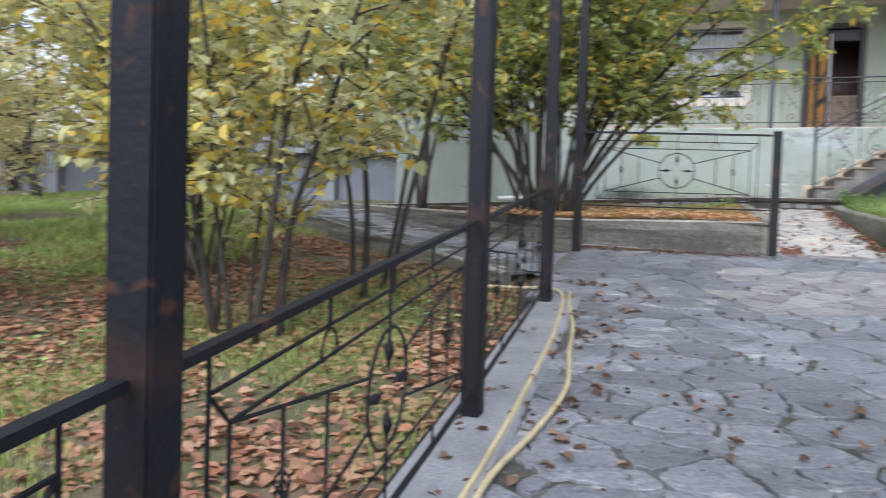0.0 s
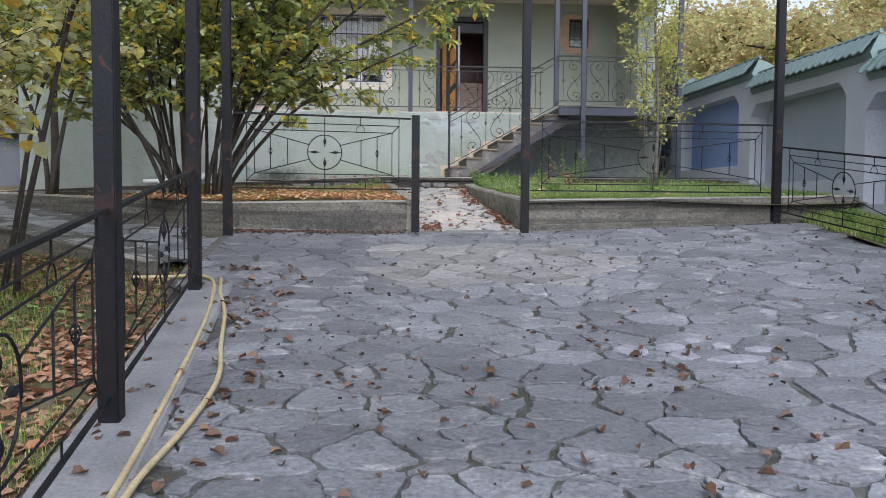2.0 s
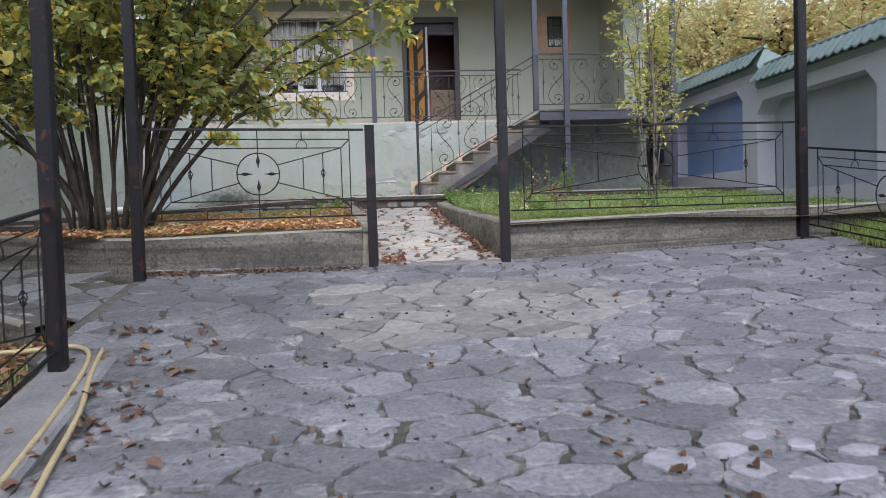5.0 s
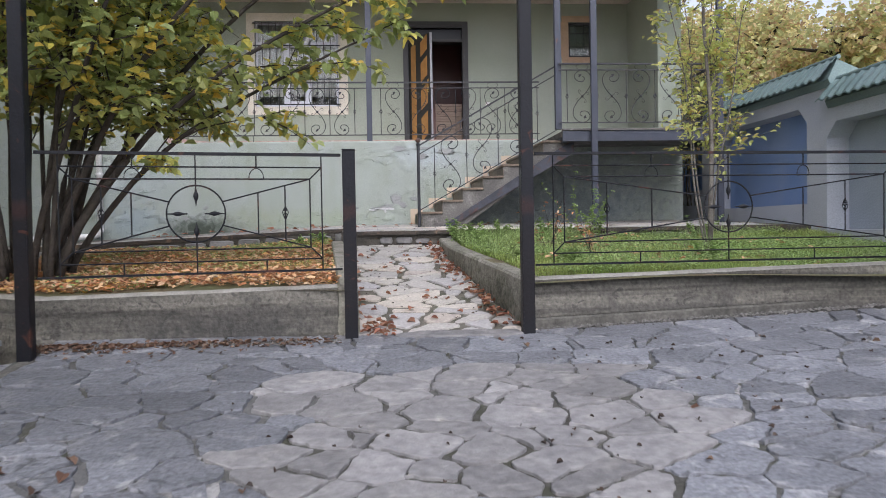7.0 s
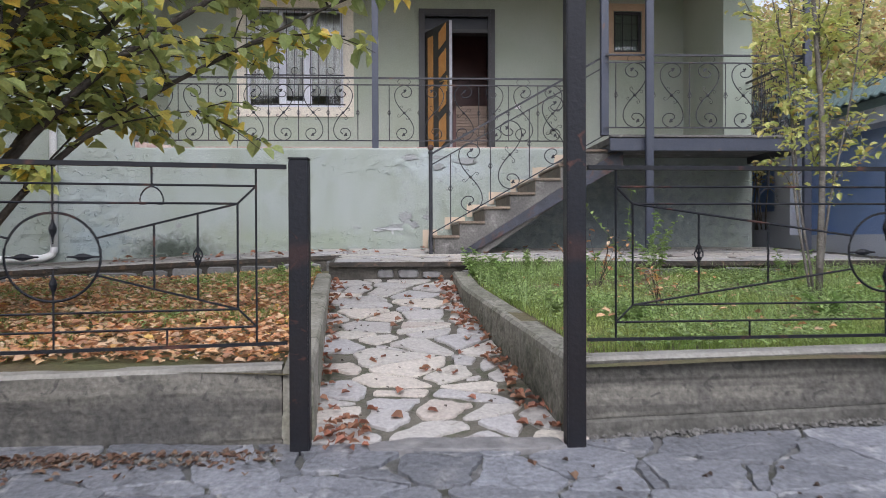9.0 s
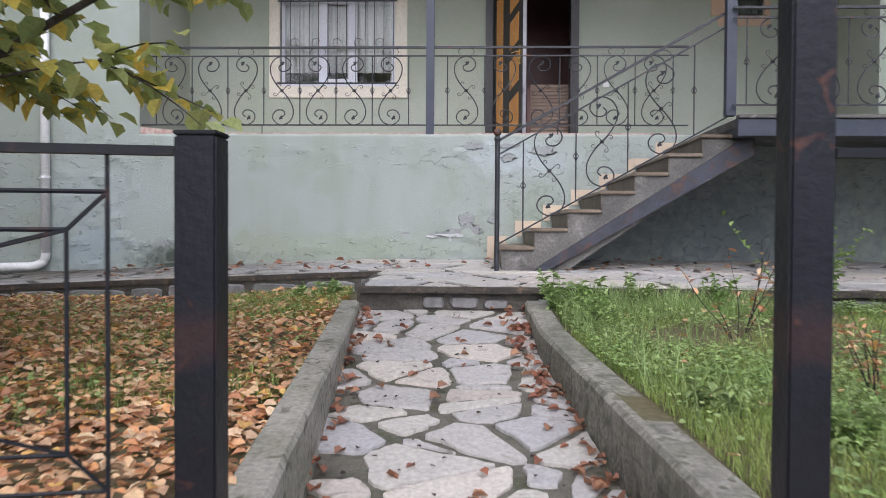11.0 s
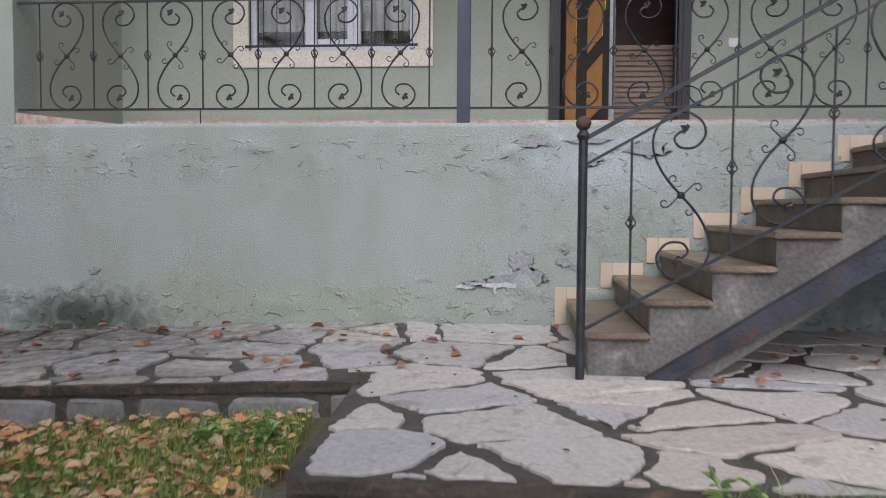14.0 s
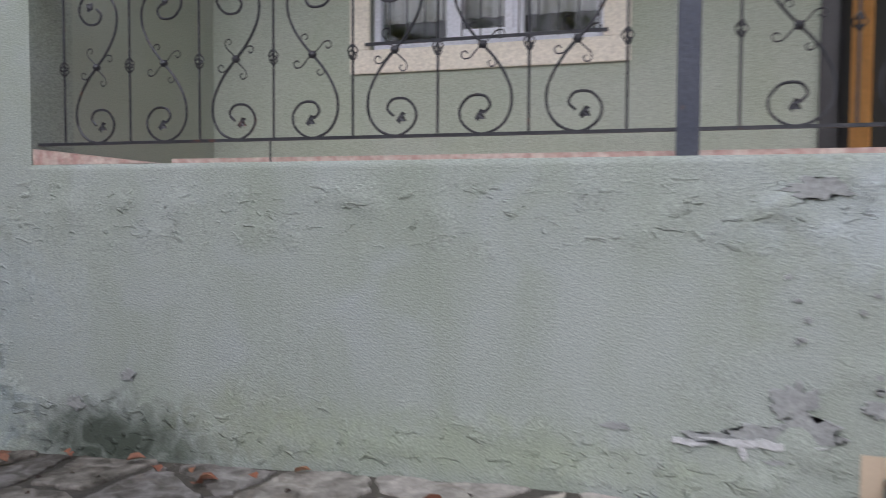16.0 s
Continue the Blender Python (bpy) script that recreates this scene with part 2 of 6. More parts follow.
M_SLATE_FAR = mat("grey_flagstone_far", (0.215, 0.222, 0.245), 0.47, second=(0.165, 0.172, 0.19), scale=2.2, fine=38, mixing=0.95, bump=0.8, bump_scale=26, grain=0.38, island=0.26, stretch=(1.0, 1.5, 1.0), stains_and_shade=DAMPC, spots=(0.33, 0.33, 0.34), spot_scale=5, spot_lo=0.58, spot_hi=0.70, cleft=0.8, flecks=((0.085, 0.088, 0.095), 9.0, 0.60, 0.7))
M_MORTAR = mat("mossy_mortar", (0.15, 0.15, 0.15), 0.85, second=(0.07, 0.07, 0.06), scale=1.3, fine=40, mixing=0.95, bump=0.7, bump_scale=40, spots=(0.36, 0.355, 0.35), spot_scale=3.1, spot_lo=0.56, spot_hi=0.62, flecks=((0.05, 0.052, 0.034), 5.0, 0.54, 0.85),
               stains_and_shade=(((-0.4, -13.0, -1.4), (1.6, 2.6, 2), (0.04, 0.045, 0.026), 0.9), ((0.0, -9.6, -1.2), (1.3, 2.2, 2), (0.05, 0.048, 0.036), 0.9), ((0.0, -15.8, -1.7), (1.6, 1.2, 2), (0.075, 0.08, 0.042), 0.8)))
# damp along the left wall and edge; a plain darker oval beneath the landing
DAMP_AND_DARK = (((-5.0, -0.35, -0.1), (4.4, 1.6, 1.5), (0.065, 0.056, 0.045), 0.95), ((3.0, -1.0, 0.0), (1.8, 1.2, 1.0), (0.11, 0.105, 0.10), 0.6), ((-2.2, -1.6, 0.0), (0.9, 0.35, 1.0), (0.10, 0.09, 0.075), 0.5))
M_PSTONE = mat("pale_path_stone", (0.52, 0.50, 0.47), 0.6, second=(0.45, 0.435, 0.43), scale=4, fine=42, grain=0.22, mixing=0.7, bump=0.4, bump_scale=26, rand=0.5, stains_and_shade=DAMP_AND_DARK, ramp=((0.0, (0.52, 0.485, 0.43)), (0.3, (0.42, 0.40, 0.38)), (0.55, (0.40, 0.39, 0.40)), (0.8, (0.62, 0.56, 0.48)), (1.0, (0.42, 0.36, 0.315))), cleft=0.6, flecks=((0.22, 0.19, 0.155), 7.0, 0.60, 0.5))
M_APRON = mat("worn_pale_slate", (0.27, 0.263, 0.262), 0.5, second=(0.20, 0.196, 0.20), scale=3.5, fine=16, mixing=0.9, bump=0.6, bump_scale=22, rand=0.25, grain=0.3, spots=(0.36, 0.345, 0.33), spot_scale=5, spot_lo=0.60, spot_hi=0.76)
M_PMORTAR = mat("path_mortar", (0.10, 0.09, 0.075), 0.75, second=(0.05, 0.047, 0.04), scale=5, fine=50, mixing=0.9, bump=0.7, bump_scale=35)
M_PATHJOINT = mat("path_joint_mortar", (0.165, 0.152, 0.122), 0.6, second=(0.085, 0.08, 0.06), scale=3, fine=50, mixing=0.9, bump=0.7, bump_scale=35, flecks=((0.075, 0.08, 0.045), 6.0, 0.54, 0.8))
M_EARTH = mat("dark_earth", (0.15, 0.105, 0.07), 0.95, second=(0.075, 0.09, 0.035), scale=1.5, fine=30, mixing=0.9, bump=0.8, bump_scale=18)
M_TURF = mat("turf_soil", (0.11, 0.115, 0.05), 0.95, second=(0.15, 0.105, 0.065), scale=1.8, fine=30, mixing=0.9, bump=0.8, bump_scale=18)
M_GRASS = mat("grass_blades", (0.25, 0.36, 0.09), 0.5, second=(0.40, 0.46, 0.15), scale=1.8, mixing=0.9, bump=0, island=0.5, translucent=0.4)
M_WEED = mat("weed_leaves", (0.27, 0.40, 0.13), 0.5, second=(0.38, 0.47, 0.20), scale=2, mixing=0.8, bump=0, island=0.45, translucent=0.4)
M_LITTER = mat("fallen_leaves", (0.66, 0.40, 0.22), 0.7, second=(0.50, 0.29, 0.16), scale=3, bump=0.2, ramp=((0.0, (0.74, 0.34, 0.15)), (0.2, (0.82, 0.60, 0.36)), (0.42, (0.50, 0.24, 0.13)), (0.55, (0.86, 0.70, 0.48)), (0.70, (0.30, 0.14, 0.09)), (0.88, (0.72, 0.31, 0.15)), (1.0, (0.80, 0.58, 0.13))), translucent=0.2)
M_LITTER_Y = mat("brown_yard_leaves", (0.38, 0.205, 0.125), 0.7, second=(0.32, 0.17, 0.105), scale=3, bump=0.2, ramp=((0.0, (0.44, 0.18, 0.095)), (0.2, (0.45, 0.29, 0.18)), (0.42, (0.25, 0.11, 0.07)), (0.62, (0.50, 0.33, 0.21)), (0.82, (0.36, 0.15, 0.085)), (1.0, (0.16, 0.085, 0.062))), translucent=0.2)
M_SCRAP = mat("dark_leaf_scraps", (0.045, 0.032, 0.025), 0.8, second=(0.08, 0.05, 0.035), scale=4, bump=0, island=0.4)
M_LITTER_R = mat("red_brown_leaves", (0.30, 0.14, 0.09), 0.65, second=(0.20, 0.095, 0.065), scale=9, bump=0.3, ramp=((0.0, (0.38, 0.145, 0.08)), (0.4, (0.25, 0.105, 0.068)), (0.7, (0.43, 0.23, 0.13)), (1.0, (0.15, 0.075, 0.05))), translucent=0.15)
M_LITTER_D = mat("dark_brown_leaves", (0.17, 0.10, 0.065), 0.65, second=(0.10, 0.055, 0.04), scale=9, bump=0.3, ramp=((0.0, (0.19, 0.095, 0.058)), (0.4, (0.12, 0.07, 0.05)), (0.7, (0.24, 0.155, 0.095)), (1.0, (0.075, 0.05, 0.04))), translucent=0.1)
M_LEAF = mat("hazel_leaves", (0.28, 0.34, 0.11), 0.36, second=(0.22, 0.28, 0.10), scale=0.9, mixing=0.8, bump=0, translucent=0.5, ramp=((0.0, (0.25, 0.32, 0.11)), (0.45, (0.40, 0.46, 0.18)), (0.70, (0.54, 0.56, 0.20)), (0.86, (0.84, 0.70, 0.14)), (1.0, (0.84, 0.54, 0.09))))
M_LEAF_L = mat("autumn_shrub_leaves", (0.50, 0.50, 0.27), 0.4, second=(0.62, 0.60, 0.36), scale=0.9, mixing=0.8, bump=0, translucent=0.5, ramp=((0.0, (0.40, 0.43, 0.20)), (0.4, (0.64, 0.65, 0.38)), (0.70, (0.72, 0.69, 0.30)), (0.84, (0.90, 0.73, 0.10)), (1.0, (0.90, 0.54, 0.07))))
M_LEAF_P = mat("pear_leaves", (0.46, 0.50, 0.15), 0.5, second=(0.56, 0.56, 0.19), scale=1.5, mixing=0.8, bump=0, translucent=0.5, ramp=((0.0, (0.44, 0.52, 0.17)), (0.5, (0.70, 0.72, 0.28)), (0.85, (0.84, 0.77, 0.29)), (1.0, (0.60, 0.32, 0.16))))
M_LEAF_W = mat("woodland_leaves", (0.60, 0.55, 0.24), 0.6, second=(0.48, 0.46, 0.20), scale=0.35, mixing=0.9, bump=0, translucent=0.5, ramp=((0.0, (0.44, 0.50, 0.22)), (0.35, (0.66, 0.64, 0.32)), (0.62, (0.78, 0.68, 0.33)), (0.85, (0.62, 0.42, 0.24)), (1.0, (0.46, 0.29, 0.20))))
M_BARK = mat("grey_brown_bark", (0.065, 0.055, 0.045), 0.9, second=(0.035, 0.03, 0.026), scale=9, fine=50, mixing=0.9, bump=0.8, bump_scale=40)
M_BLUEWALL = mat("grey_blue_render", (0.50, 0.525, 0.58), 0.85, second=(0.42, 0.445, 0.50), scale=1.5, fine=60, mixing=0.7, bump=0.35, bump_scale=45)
# yard wall: darker copies of the grey-blue render, tree shade put into the colour
M_YARDWALL = mat("tree_shaded_grey_render", (0.23, 0.245, 0.275), 0.9, second=(0.17, 0.18, 0.20), scale=1.2, fine=60, mixing=0.8, bump=0.4, bump_scale=45)
M_YARDNICHE = mat("tree_shaded_grey_niche", (0.17, 0.185, 0.215), 0.9, second=(0.12, 0.13, 0.15), scale=1.2, fine=60, mixing=0.8, bump=0.4, bump_scale=45)
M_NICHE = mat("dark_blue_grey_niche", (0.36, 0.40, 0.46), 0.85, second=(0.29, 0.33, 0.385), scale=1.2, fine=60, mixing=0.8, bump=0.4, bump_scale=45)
M_BLUEPAINT = mat("blue_painted_niche", (0.18, 0.29, 0.55), 0.8, second=(0.28, 0.36, 0.54), scale=0.9, fine=60, mixing=0.9, bump=0.35, bump_scale=45)
M_TILEROOF = mat("green_metal_roof_tiles", (0.165, 0.24, 0.235), 0.36, metal=0.1, second=(0.22, 0.30, 0.30), scale=2, mixing=0.7, bump=0.1, island=0.1)
M_STEP = mat("stair_concrete", (0.175, 0.168, 0.155), 0.8, second=(0.09, 0.087, 0.082), scale=3.0, fine=45, mixing=0.95, bump=0.4, bump_scale=38, grain=0.35, spots=(0.26, 0.25, 0.235), spot_scale=5, spot_lo=0.58, spot_hi=0.72)
M_STEPTOP = mat("wet_brown_stone_tread", (0.255, 0.195, 0.14), 0.42, second=(0.16, 0.12, 0.085), scale=3.5, fine=60, mixing=0.95, bump=0.3, bump_scale=40, grain=0.3)
M_STRINGER = mat("rust_stained_steel", (0.028, 0.031, 0.042), 0.5, metal=0.1, second=(0.055, 0.06, 0.08), scale=5, mixing=0.9, spots=(0.085, 0.042, 0.032), spot_scale=7, spot_lo=0.54, spot_hi=0.66, bump=0.35, bump_scale=40)
M_TREAD = mat("brown_stone_facing", (0.14, 0.11, 0.08), 0.6, second=(0.10, 0.085, 0.07), scale=6, fine=45, mixing=0.9, bump=0.3)
M_BEIGE = mat("beige_skirting_tile", (0.60, 0.49, 0.36), 0.4, second=(0.48, 0.39, 0.29), scale=3, mixing=0.7, bump=0.03, grain=0.04, rand=0.08)
M_PVC = mat("white_pvc", (0.72, 0.74, 0.80), 0.4, scale=4, second=(0.66, 0.68, 0.75), mixing=0.4, bump=0)
M_DOORBLACK = mat("black_door_leaf", (0.02, 0.02, 0.022), 0.45, scale=6, second=(0.03, 0.028, 0.03), bump=0.1)
M_DOORWOOD = mat("orange_wood_panel", (0.52, 0.26, 0.07), 0.4, second=(0.42, 0.19, 0.045), scale=7, mixing=0.6, bump=0.1)
M_BROWN = mat("dark_brown_wood", (0.20, 0.095, 0.085), 0.5, second=(0.14, 0.07, 0.062), scale=5, bump=0.1)
M_SLAT = mat("pale_wood_slats", (0.40, 0.31, 0.25), 0.35, second=(0.34, 0.26, 0.21), scale=8, bump=0.1)
M_SHEER = mat("pale_net_curtain", (0.78, 0.74, 0.71), 0.9, second=(0.66, 0.62, 0.60), scale=5, bump=0.2)
M_CURTAIN = mat("grey_curtain", (0.24, 0.225, 0.22), 0.9, second=(0.18, 0.165, 0.16), scale=5, bump=0.2)
M_BRASS = mat("brass", (0.65, 0.45, 0.18), 0.3, metal=0.9, scale=9, bump=0)
M_WHITE = mat("white_plastic", (0.80, 0.80, 0.80), 0.4, scale=6, second=(0.72, 0.72, 0.72), mixing=0.4, bump=0)
M_HOSE = mat("yellow_rubber_hose", (0.55, 0.46, 0.27), 0.5, second=(0.40, 0.33, 0.20), scale=7, mixing=0.6, bump=0.05)
M_MOSAIC = mat("broken_tile_mosaic", (0.40, 0.25, 0.22), 0.5, second=(0.55, 0.45, 0.40), scale=18, mixing=1.0, bump=0.2)
M_RUBBLE = mat("veranda_edge_stone", (0.27, 0.268, 0.265), 0.8, second=(0.16, 0.157, 0.153), scale=4, fine=35, mixing=0.8, bump=0.5, bump_scale=18, rand=0.25)
M_LIP = mat("dark_damp_lip", (0.075, 0.06, 0.046), 0.7, second=(0.035, 0.032, 0.028), scale=6, fine=40, mixing=0.9, bump=0.9, bump_scale=24, stretch=(1, 1, 5), flecks=((0.17, 0.11, 0.07), 7.0, 0.58, 0.8))
M_WORN = mat("pale_worn_stone", (0.36, 0.36, 0.41), 0.35, second=(0.20, 0.20, 0.225), scale=9, fine=40, mixing=0.9, bump=0.4, bump_scale=30)
M_PEARBARK = mat("pale_grey_bark", (0.17, 0.155, 0.135), 0.9, second=(0.09, 0.08, 0.07), scale=9, fine=50, mixing=0.9, bump=0.8, bump_scale=40)
M_DARKPANE = mat("dark_tinted_pane", (0.022, 0.025, 0.034), 0.22, second=(0.03, 0.033, 0.042), scale=2, bump=0, spec=0.25)
# grey-green of the small window's reflection, put into a base colour
M_GREENPANE = mat("grey_green_pane_reflection", (0.16, 0.20, 0.17), 0.6, second=(0.10, 0.13, 0.115), scale=5, bump=0.05)
POSTS = [(-3.116, -7.79, -0.93), (-2.855, -10.63, -1.30), (-2.54, -13.73, -1.60), (-2.285, -16.55, -1.88), (-2.0, -19.5, -2.16)]
GATE_L, GATE_R, FAR_R = (-0.865, -7.27, -0.96), (0.54, -7.27, -0.94), (3.95, -7.10, -0.83)
# paint worn through to rust about the height of the fence rails
RUST = tuple(st for x, y, z in POSTS[:4] + [GATE_L, GATE_R, FAR_R] for st in (((x, y, z + 0.45), (0.5, 0.5, 0.62), (0.013, 0.009, 0.009), 0.5), ((x, y, z + 1.02), (0.5, 0.5, 0.08), (0.085, 0.034, 0.022), 0.25)))
M_POST = mat("black_post_paint", (0.007, 0.008, 0.012), 0.5, second=(0.012, 0.014, 0.019), scale=5, bump=0.15, bump_scale=45, spec=0.25, stains_and_shade=RUST, flecks=((0.075, 0.03, 0.02), 8.0, 0.62, 0.8))
M_GLASS = bpy.data.materials.new("window_glass")
M_GLASS.use_nodes = True
_g = M_GLASS.node_tree.nodes["Principled BSDF"]
_g.inputs["Base Color"].default_value, _g.inputs["Roughness"].default_value = (0.85, 0.9, 0.9, 1), 0.03
_g.inputs["Transmission Weight"].default_value, _g.inputs["IOR"].default_value = 1.0, 1.45


# ---------------- builders ----------------
def thing(name, label, category, at=(0, 0, 0), group="", kind=""):
    e = new(name)
    e.location = at
    return tagged(e, label, category, group, kind)


def mesh_of(bm, name, material, smooth=False):
    me = bpy.data.meshes.new(name)
    bm.to_mesh(me)
    bm.free()
    for m in material if isinstance(material, (list, tuple)) else [material]:
        me.materials.append(m)
    if smooth:
        me.polygons.foreach_set("use_smooth", [True] * len(me.polygons))
    return me


def part(name, bm, material, parent=None, label="", smooth=False, kind=""):
    """Links a bmesh, given in world metres, as one mesh under its parent."""
    ob = new(name, mesh_of(bm, name, material, smooth))
    if parent is not None:
        ob.parent = parent
        up, p = Vector((0, 0, 0)), parent
        while p is not None:
            up, p = up + p.location, p.parent
        ob.location = -up
    return tagged(ob, label, kind=kind)


def alone(name, bm, material, label, category, group="", kind="", smooth=False):
    return tagged(new(name, mesh_of(bm, name, material, smooth)), label, category, group, kind)


def box(bm, lo, hi, bevel=0.0):
    """Adds a box between two corners, with bevelled edges."""
    x0, y0, z0 = lo
    x1, y1, z1 = hi
    v = [bm.verts.new(p) for p in ((x0, y0, z0), (x1, y0, z0), (x1, y1, z0), (x0, y1, z0), (x0, y0, z1), (x1, y0, z1), (x1, y1, z1), (x0, y1, z1))]
    f = [bm.faces.new([v[i] for i in q]) for q in ((3, 2, 1, 0), (4, 5, 6, 7), (0, 1, 5, 4), (1, 2, 6, 5), (2, 3, 7, 6), (3, 0, 4, 7))]
    if bevel:
        bmesh.ops.bevel(bm, geom=list({e for q in f for e in q.edges}), offset=bevel, segments=2, affect="EDGES")
    return bm


def boxed(lo, hi, bevel=0.0):
    return box(bmesh.new(), lo, hi, bevel)


def prism(bm, ring, a, b):
    """Extrudes a ring of points from offset a to offset b."""
    a, b = Vector(a), Vector(b)
    lo = [bm.verts.new(Vector(p) + a) for p in ring]
    hi = [bm.verts.new(Vector(p) + b) for p in ring]
    n = len(ring)
    bm.faces.new(lo[::-1])
    bm.faces.new(hi)
    for i in range(n):
        bm.faces.new((lo[i], lo[(i + 1) % n], hi[(i + 1) % n], hi[i]))
    bmesh.ops.recalc_face_normals(bm, faces=bm.faces[:])
    return bm


def sweep(bm, pts, radius, sides=6, flat=None, closed=False):
    """A bar along points; radius is one number or one for each point; flat=(w, h) makes it a flat bar."""
    pts = [Vector(p) for p in pts]
    n = len(pts)
    rings = []
    for i, p in enumerate(pts):
        if closed:
            d = pts[(i + 1) % n] - pts[i - 1]
        else:
            d = pts[min(i + 1, n - 1)] - pts[max(i - 1, 0)]
        d = d.normalized() if d.length else Vector((0, 0, 1))
        ref = Vector((0, 0, 1)) if abs(d.z) < 0.95 else Vector((0, 1, 0))
        s = d.cross(ref).normalized()
        u = s.cross(d)
        r = radius[i] if isinstance(radius, (list, tuple)) else radius
        if flat:
            ring = [p + s * (flat[0] / 2 * a) + u * (flat[1] / 2 * b) for a, b in ((-1, -1), (1, -1), (1, 1), (-1, 1))]
        else:
            ring = [p + s * (r * math.cos(2 * math.pi * k / sides)) + u * (r * math.sin(2 * math.pi * k / sides)) for k in range(sides)]
        rings.append([bm.verts.new(q) for q in ring])
    k = len(rings[0])
    for i in range(n if closed else n - 1):
        a, b = rings[i], rings[(i + 1) % n]
        for j in range(k):
            bm.faces.new((a[j], a[(j + 1) % k], b[(j + 1) % k], b[j]))
    if not closed:
        bm.faces.new(rings[0][::-1])
        bm.faces.new(rings[-1])
    return bm


def bar(pts, radius=0.006, sides=6, flat=None, closed=False):
    return sweep(bmesh.new(), pts, radius, sides, flat, closed)


def ball(bm, c, r, squash=1.0, seg=10):
    bmesh.ops.create_uvsphere(bm, u_segments=seg, v_segments=max(6, seg // 2 + 1), radius=r, matrix=Matrix.Translation(c) @ Matrix.Diagonal((1, 1, squash, 1)))
    return bm


def lerp(a, b, t):
    return tuple(p + (q - p) * t for p, q in zip(a, b))


# ---------------- levels of the ground ----------------
def court_z(x, y):
    side = 0.035 * max(x - 0.5, 0) + 0.02 * max(-0.9 - x, 0)
    return -0.935 + side + (0.13 * (y + 7.27) if y > -10.6 else -0.433 + 0.0935 * (y + 10.6))


def kerb_f(y):
    return -3.0 + 0.78 * (-10.3 - y) / 8.7 if y < -10.3 else -3.18


def kerb_l(y):
    return -0.81 - 0.27 * (y + 7.14) / 4.3


def kerb_r(y):
    return 0.53 - 0.34 * min((y + 7.14) / 3.0, 1.0) if y > -7.14 else 0.53


def path_z(y):
    return -0.935 + 0.153 * (y + 7.27)


def ver_z(x, y):
    return 0.033 * y + (0.045 * (x + 1.3) if x < -1.3 else 0.0)


def bed_left_z(x, y):
    return -0.56 + 0.055 * (y + 7.2) + 0.02 * math.sin(x * 2.1 + y) - 0.035 * min(max(-1.3 - x, 0), 3) * min(max((y + 3.8) / 2, 0), 1)


def bed_right_z(x, y):
    return -0.53 + 0.075 * (y + 7.2) + 0.02 * math.sin(x * 1.7 + y * 2)


def yard_z(x, y):
    """Leaf-covered yard beside the court."""
    base = court_z(-0.9, y) if y < -7.27 else -0.935 + 0.075 * (y + 7.27)
    return base - 0.15 + 0.03 * math.sin(x * 1.3) * math.cos(y * 0.9)


def sheet(zf, x0, x1, y0, y1, nx, ny, name, material, label, category, keep=None):
    xs, ys = np.linspace(x0, x1, nx + 1), np.linspace(y0, y1, ny + 1)
    clip = (lambda x, y: min(max(x, keep[0](y)), keep[1](y))) if keep else (lambda x, y: x)
    vs = [(clip(x, y), y, zf(clip(x, y), y)) for y in ys for x in xs]
    fs = [(j * (nx + 1) + i, j * (nx + 1) + i + 1, (j + 1) * (nx + 1) + i + 1, (j + 1) * (nx + 1) + i) for j in range(ny) for i in range(nx)]
    me = bpy.data.meshes.new(name)
    me.from_pydata(vs, [], fs)
    me.materials.append(material)
    me.polygons.foreach_set("use_smooth", [True] * len(fs))
    return tagged(new(name, me), label, category, kind="structure")


def far_ground(x, y):
    return min(yard_z(x, min(y, 14)) - 0.35, 0.6)


sheet(far_ground, -130, 130, -130, 260, 60, 80, "ground", M_TURF, "grassy sloping ground reaching to the horizon", "ground")
sheet(yard_z, -16, -2.0, -24, -7.9, 56, 80, "yard_ground", M_EARTH, "bare sloping yard earth under fallen leaves", "ground", keep=(lambda y: -16, lambda y: kerb_f(y) + 0.03))
sheet(yard_z, -30, -4.4, -7.95, 6, 40, 30, "lawn", M_TURF, "mossy sloping lawn beside the house", "lawn")
sheet(bed_left_z, -4.4, -0.9, -7.2, -1.6, 24, 30, "bed_ground_left", M_TURF, "soil of the leaf-strewn planting bed", "soil", keep=(lambda y: -4.4 if y > -6.6 else -4.4 + 1.2 * (-6.6 - y) / 0.6, lambda y: kerb_l(y) - 0.05))
sheet(bed_right_z, 0.35, 5.2, -7.2, -2.6, 30, 30, "bed_ground_right", M_TURF, "soil of the grassy planting bed", "soil", keep=(lambda y: kerb_r(y) + 0.05, lambda y: 5.2))


def side_bed_z(x, y):
    return court_z(4.2, y) + 0.02 + 0.10 * max(x - 4.25, 0) + 0.015 * math.sin(x * 5 + y * 3)


def far_wall_x(y):
    return -4.1 - 4.9 * (y + 6.6) / 4.0


def bed_far_z(x, y):
    k = min(max((-4.4 - x) / 1.5, 0), 1)
    return bed_left_z(-4.4, y) * (1 - k) + (-0.61 + 0.17 * (-4.1 - x) / 4.9) * k


sheet(side_bed_z, 4.22, 5.16, -13.0, -7.03, 8, 40, "bed_ground_side", M_TURF, "soil of the grassy strip beside the boundary wall", "soil", keep=(lambda y: 4.3 + 0.05 * math.sin(y * 2.3), lambda y: 5.16))
sheet(bed_far_z, -9.0, -4.39, -6.5, -1.76, 40, 30, "bed_ground_far", M_TURF, "soil of the long planting bed beside the house", "soil", keep=(lambda y: max(far_wall_x(y), -9.0), lambda y: -4.39))
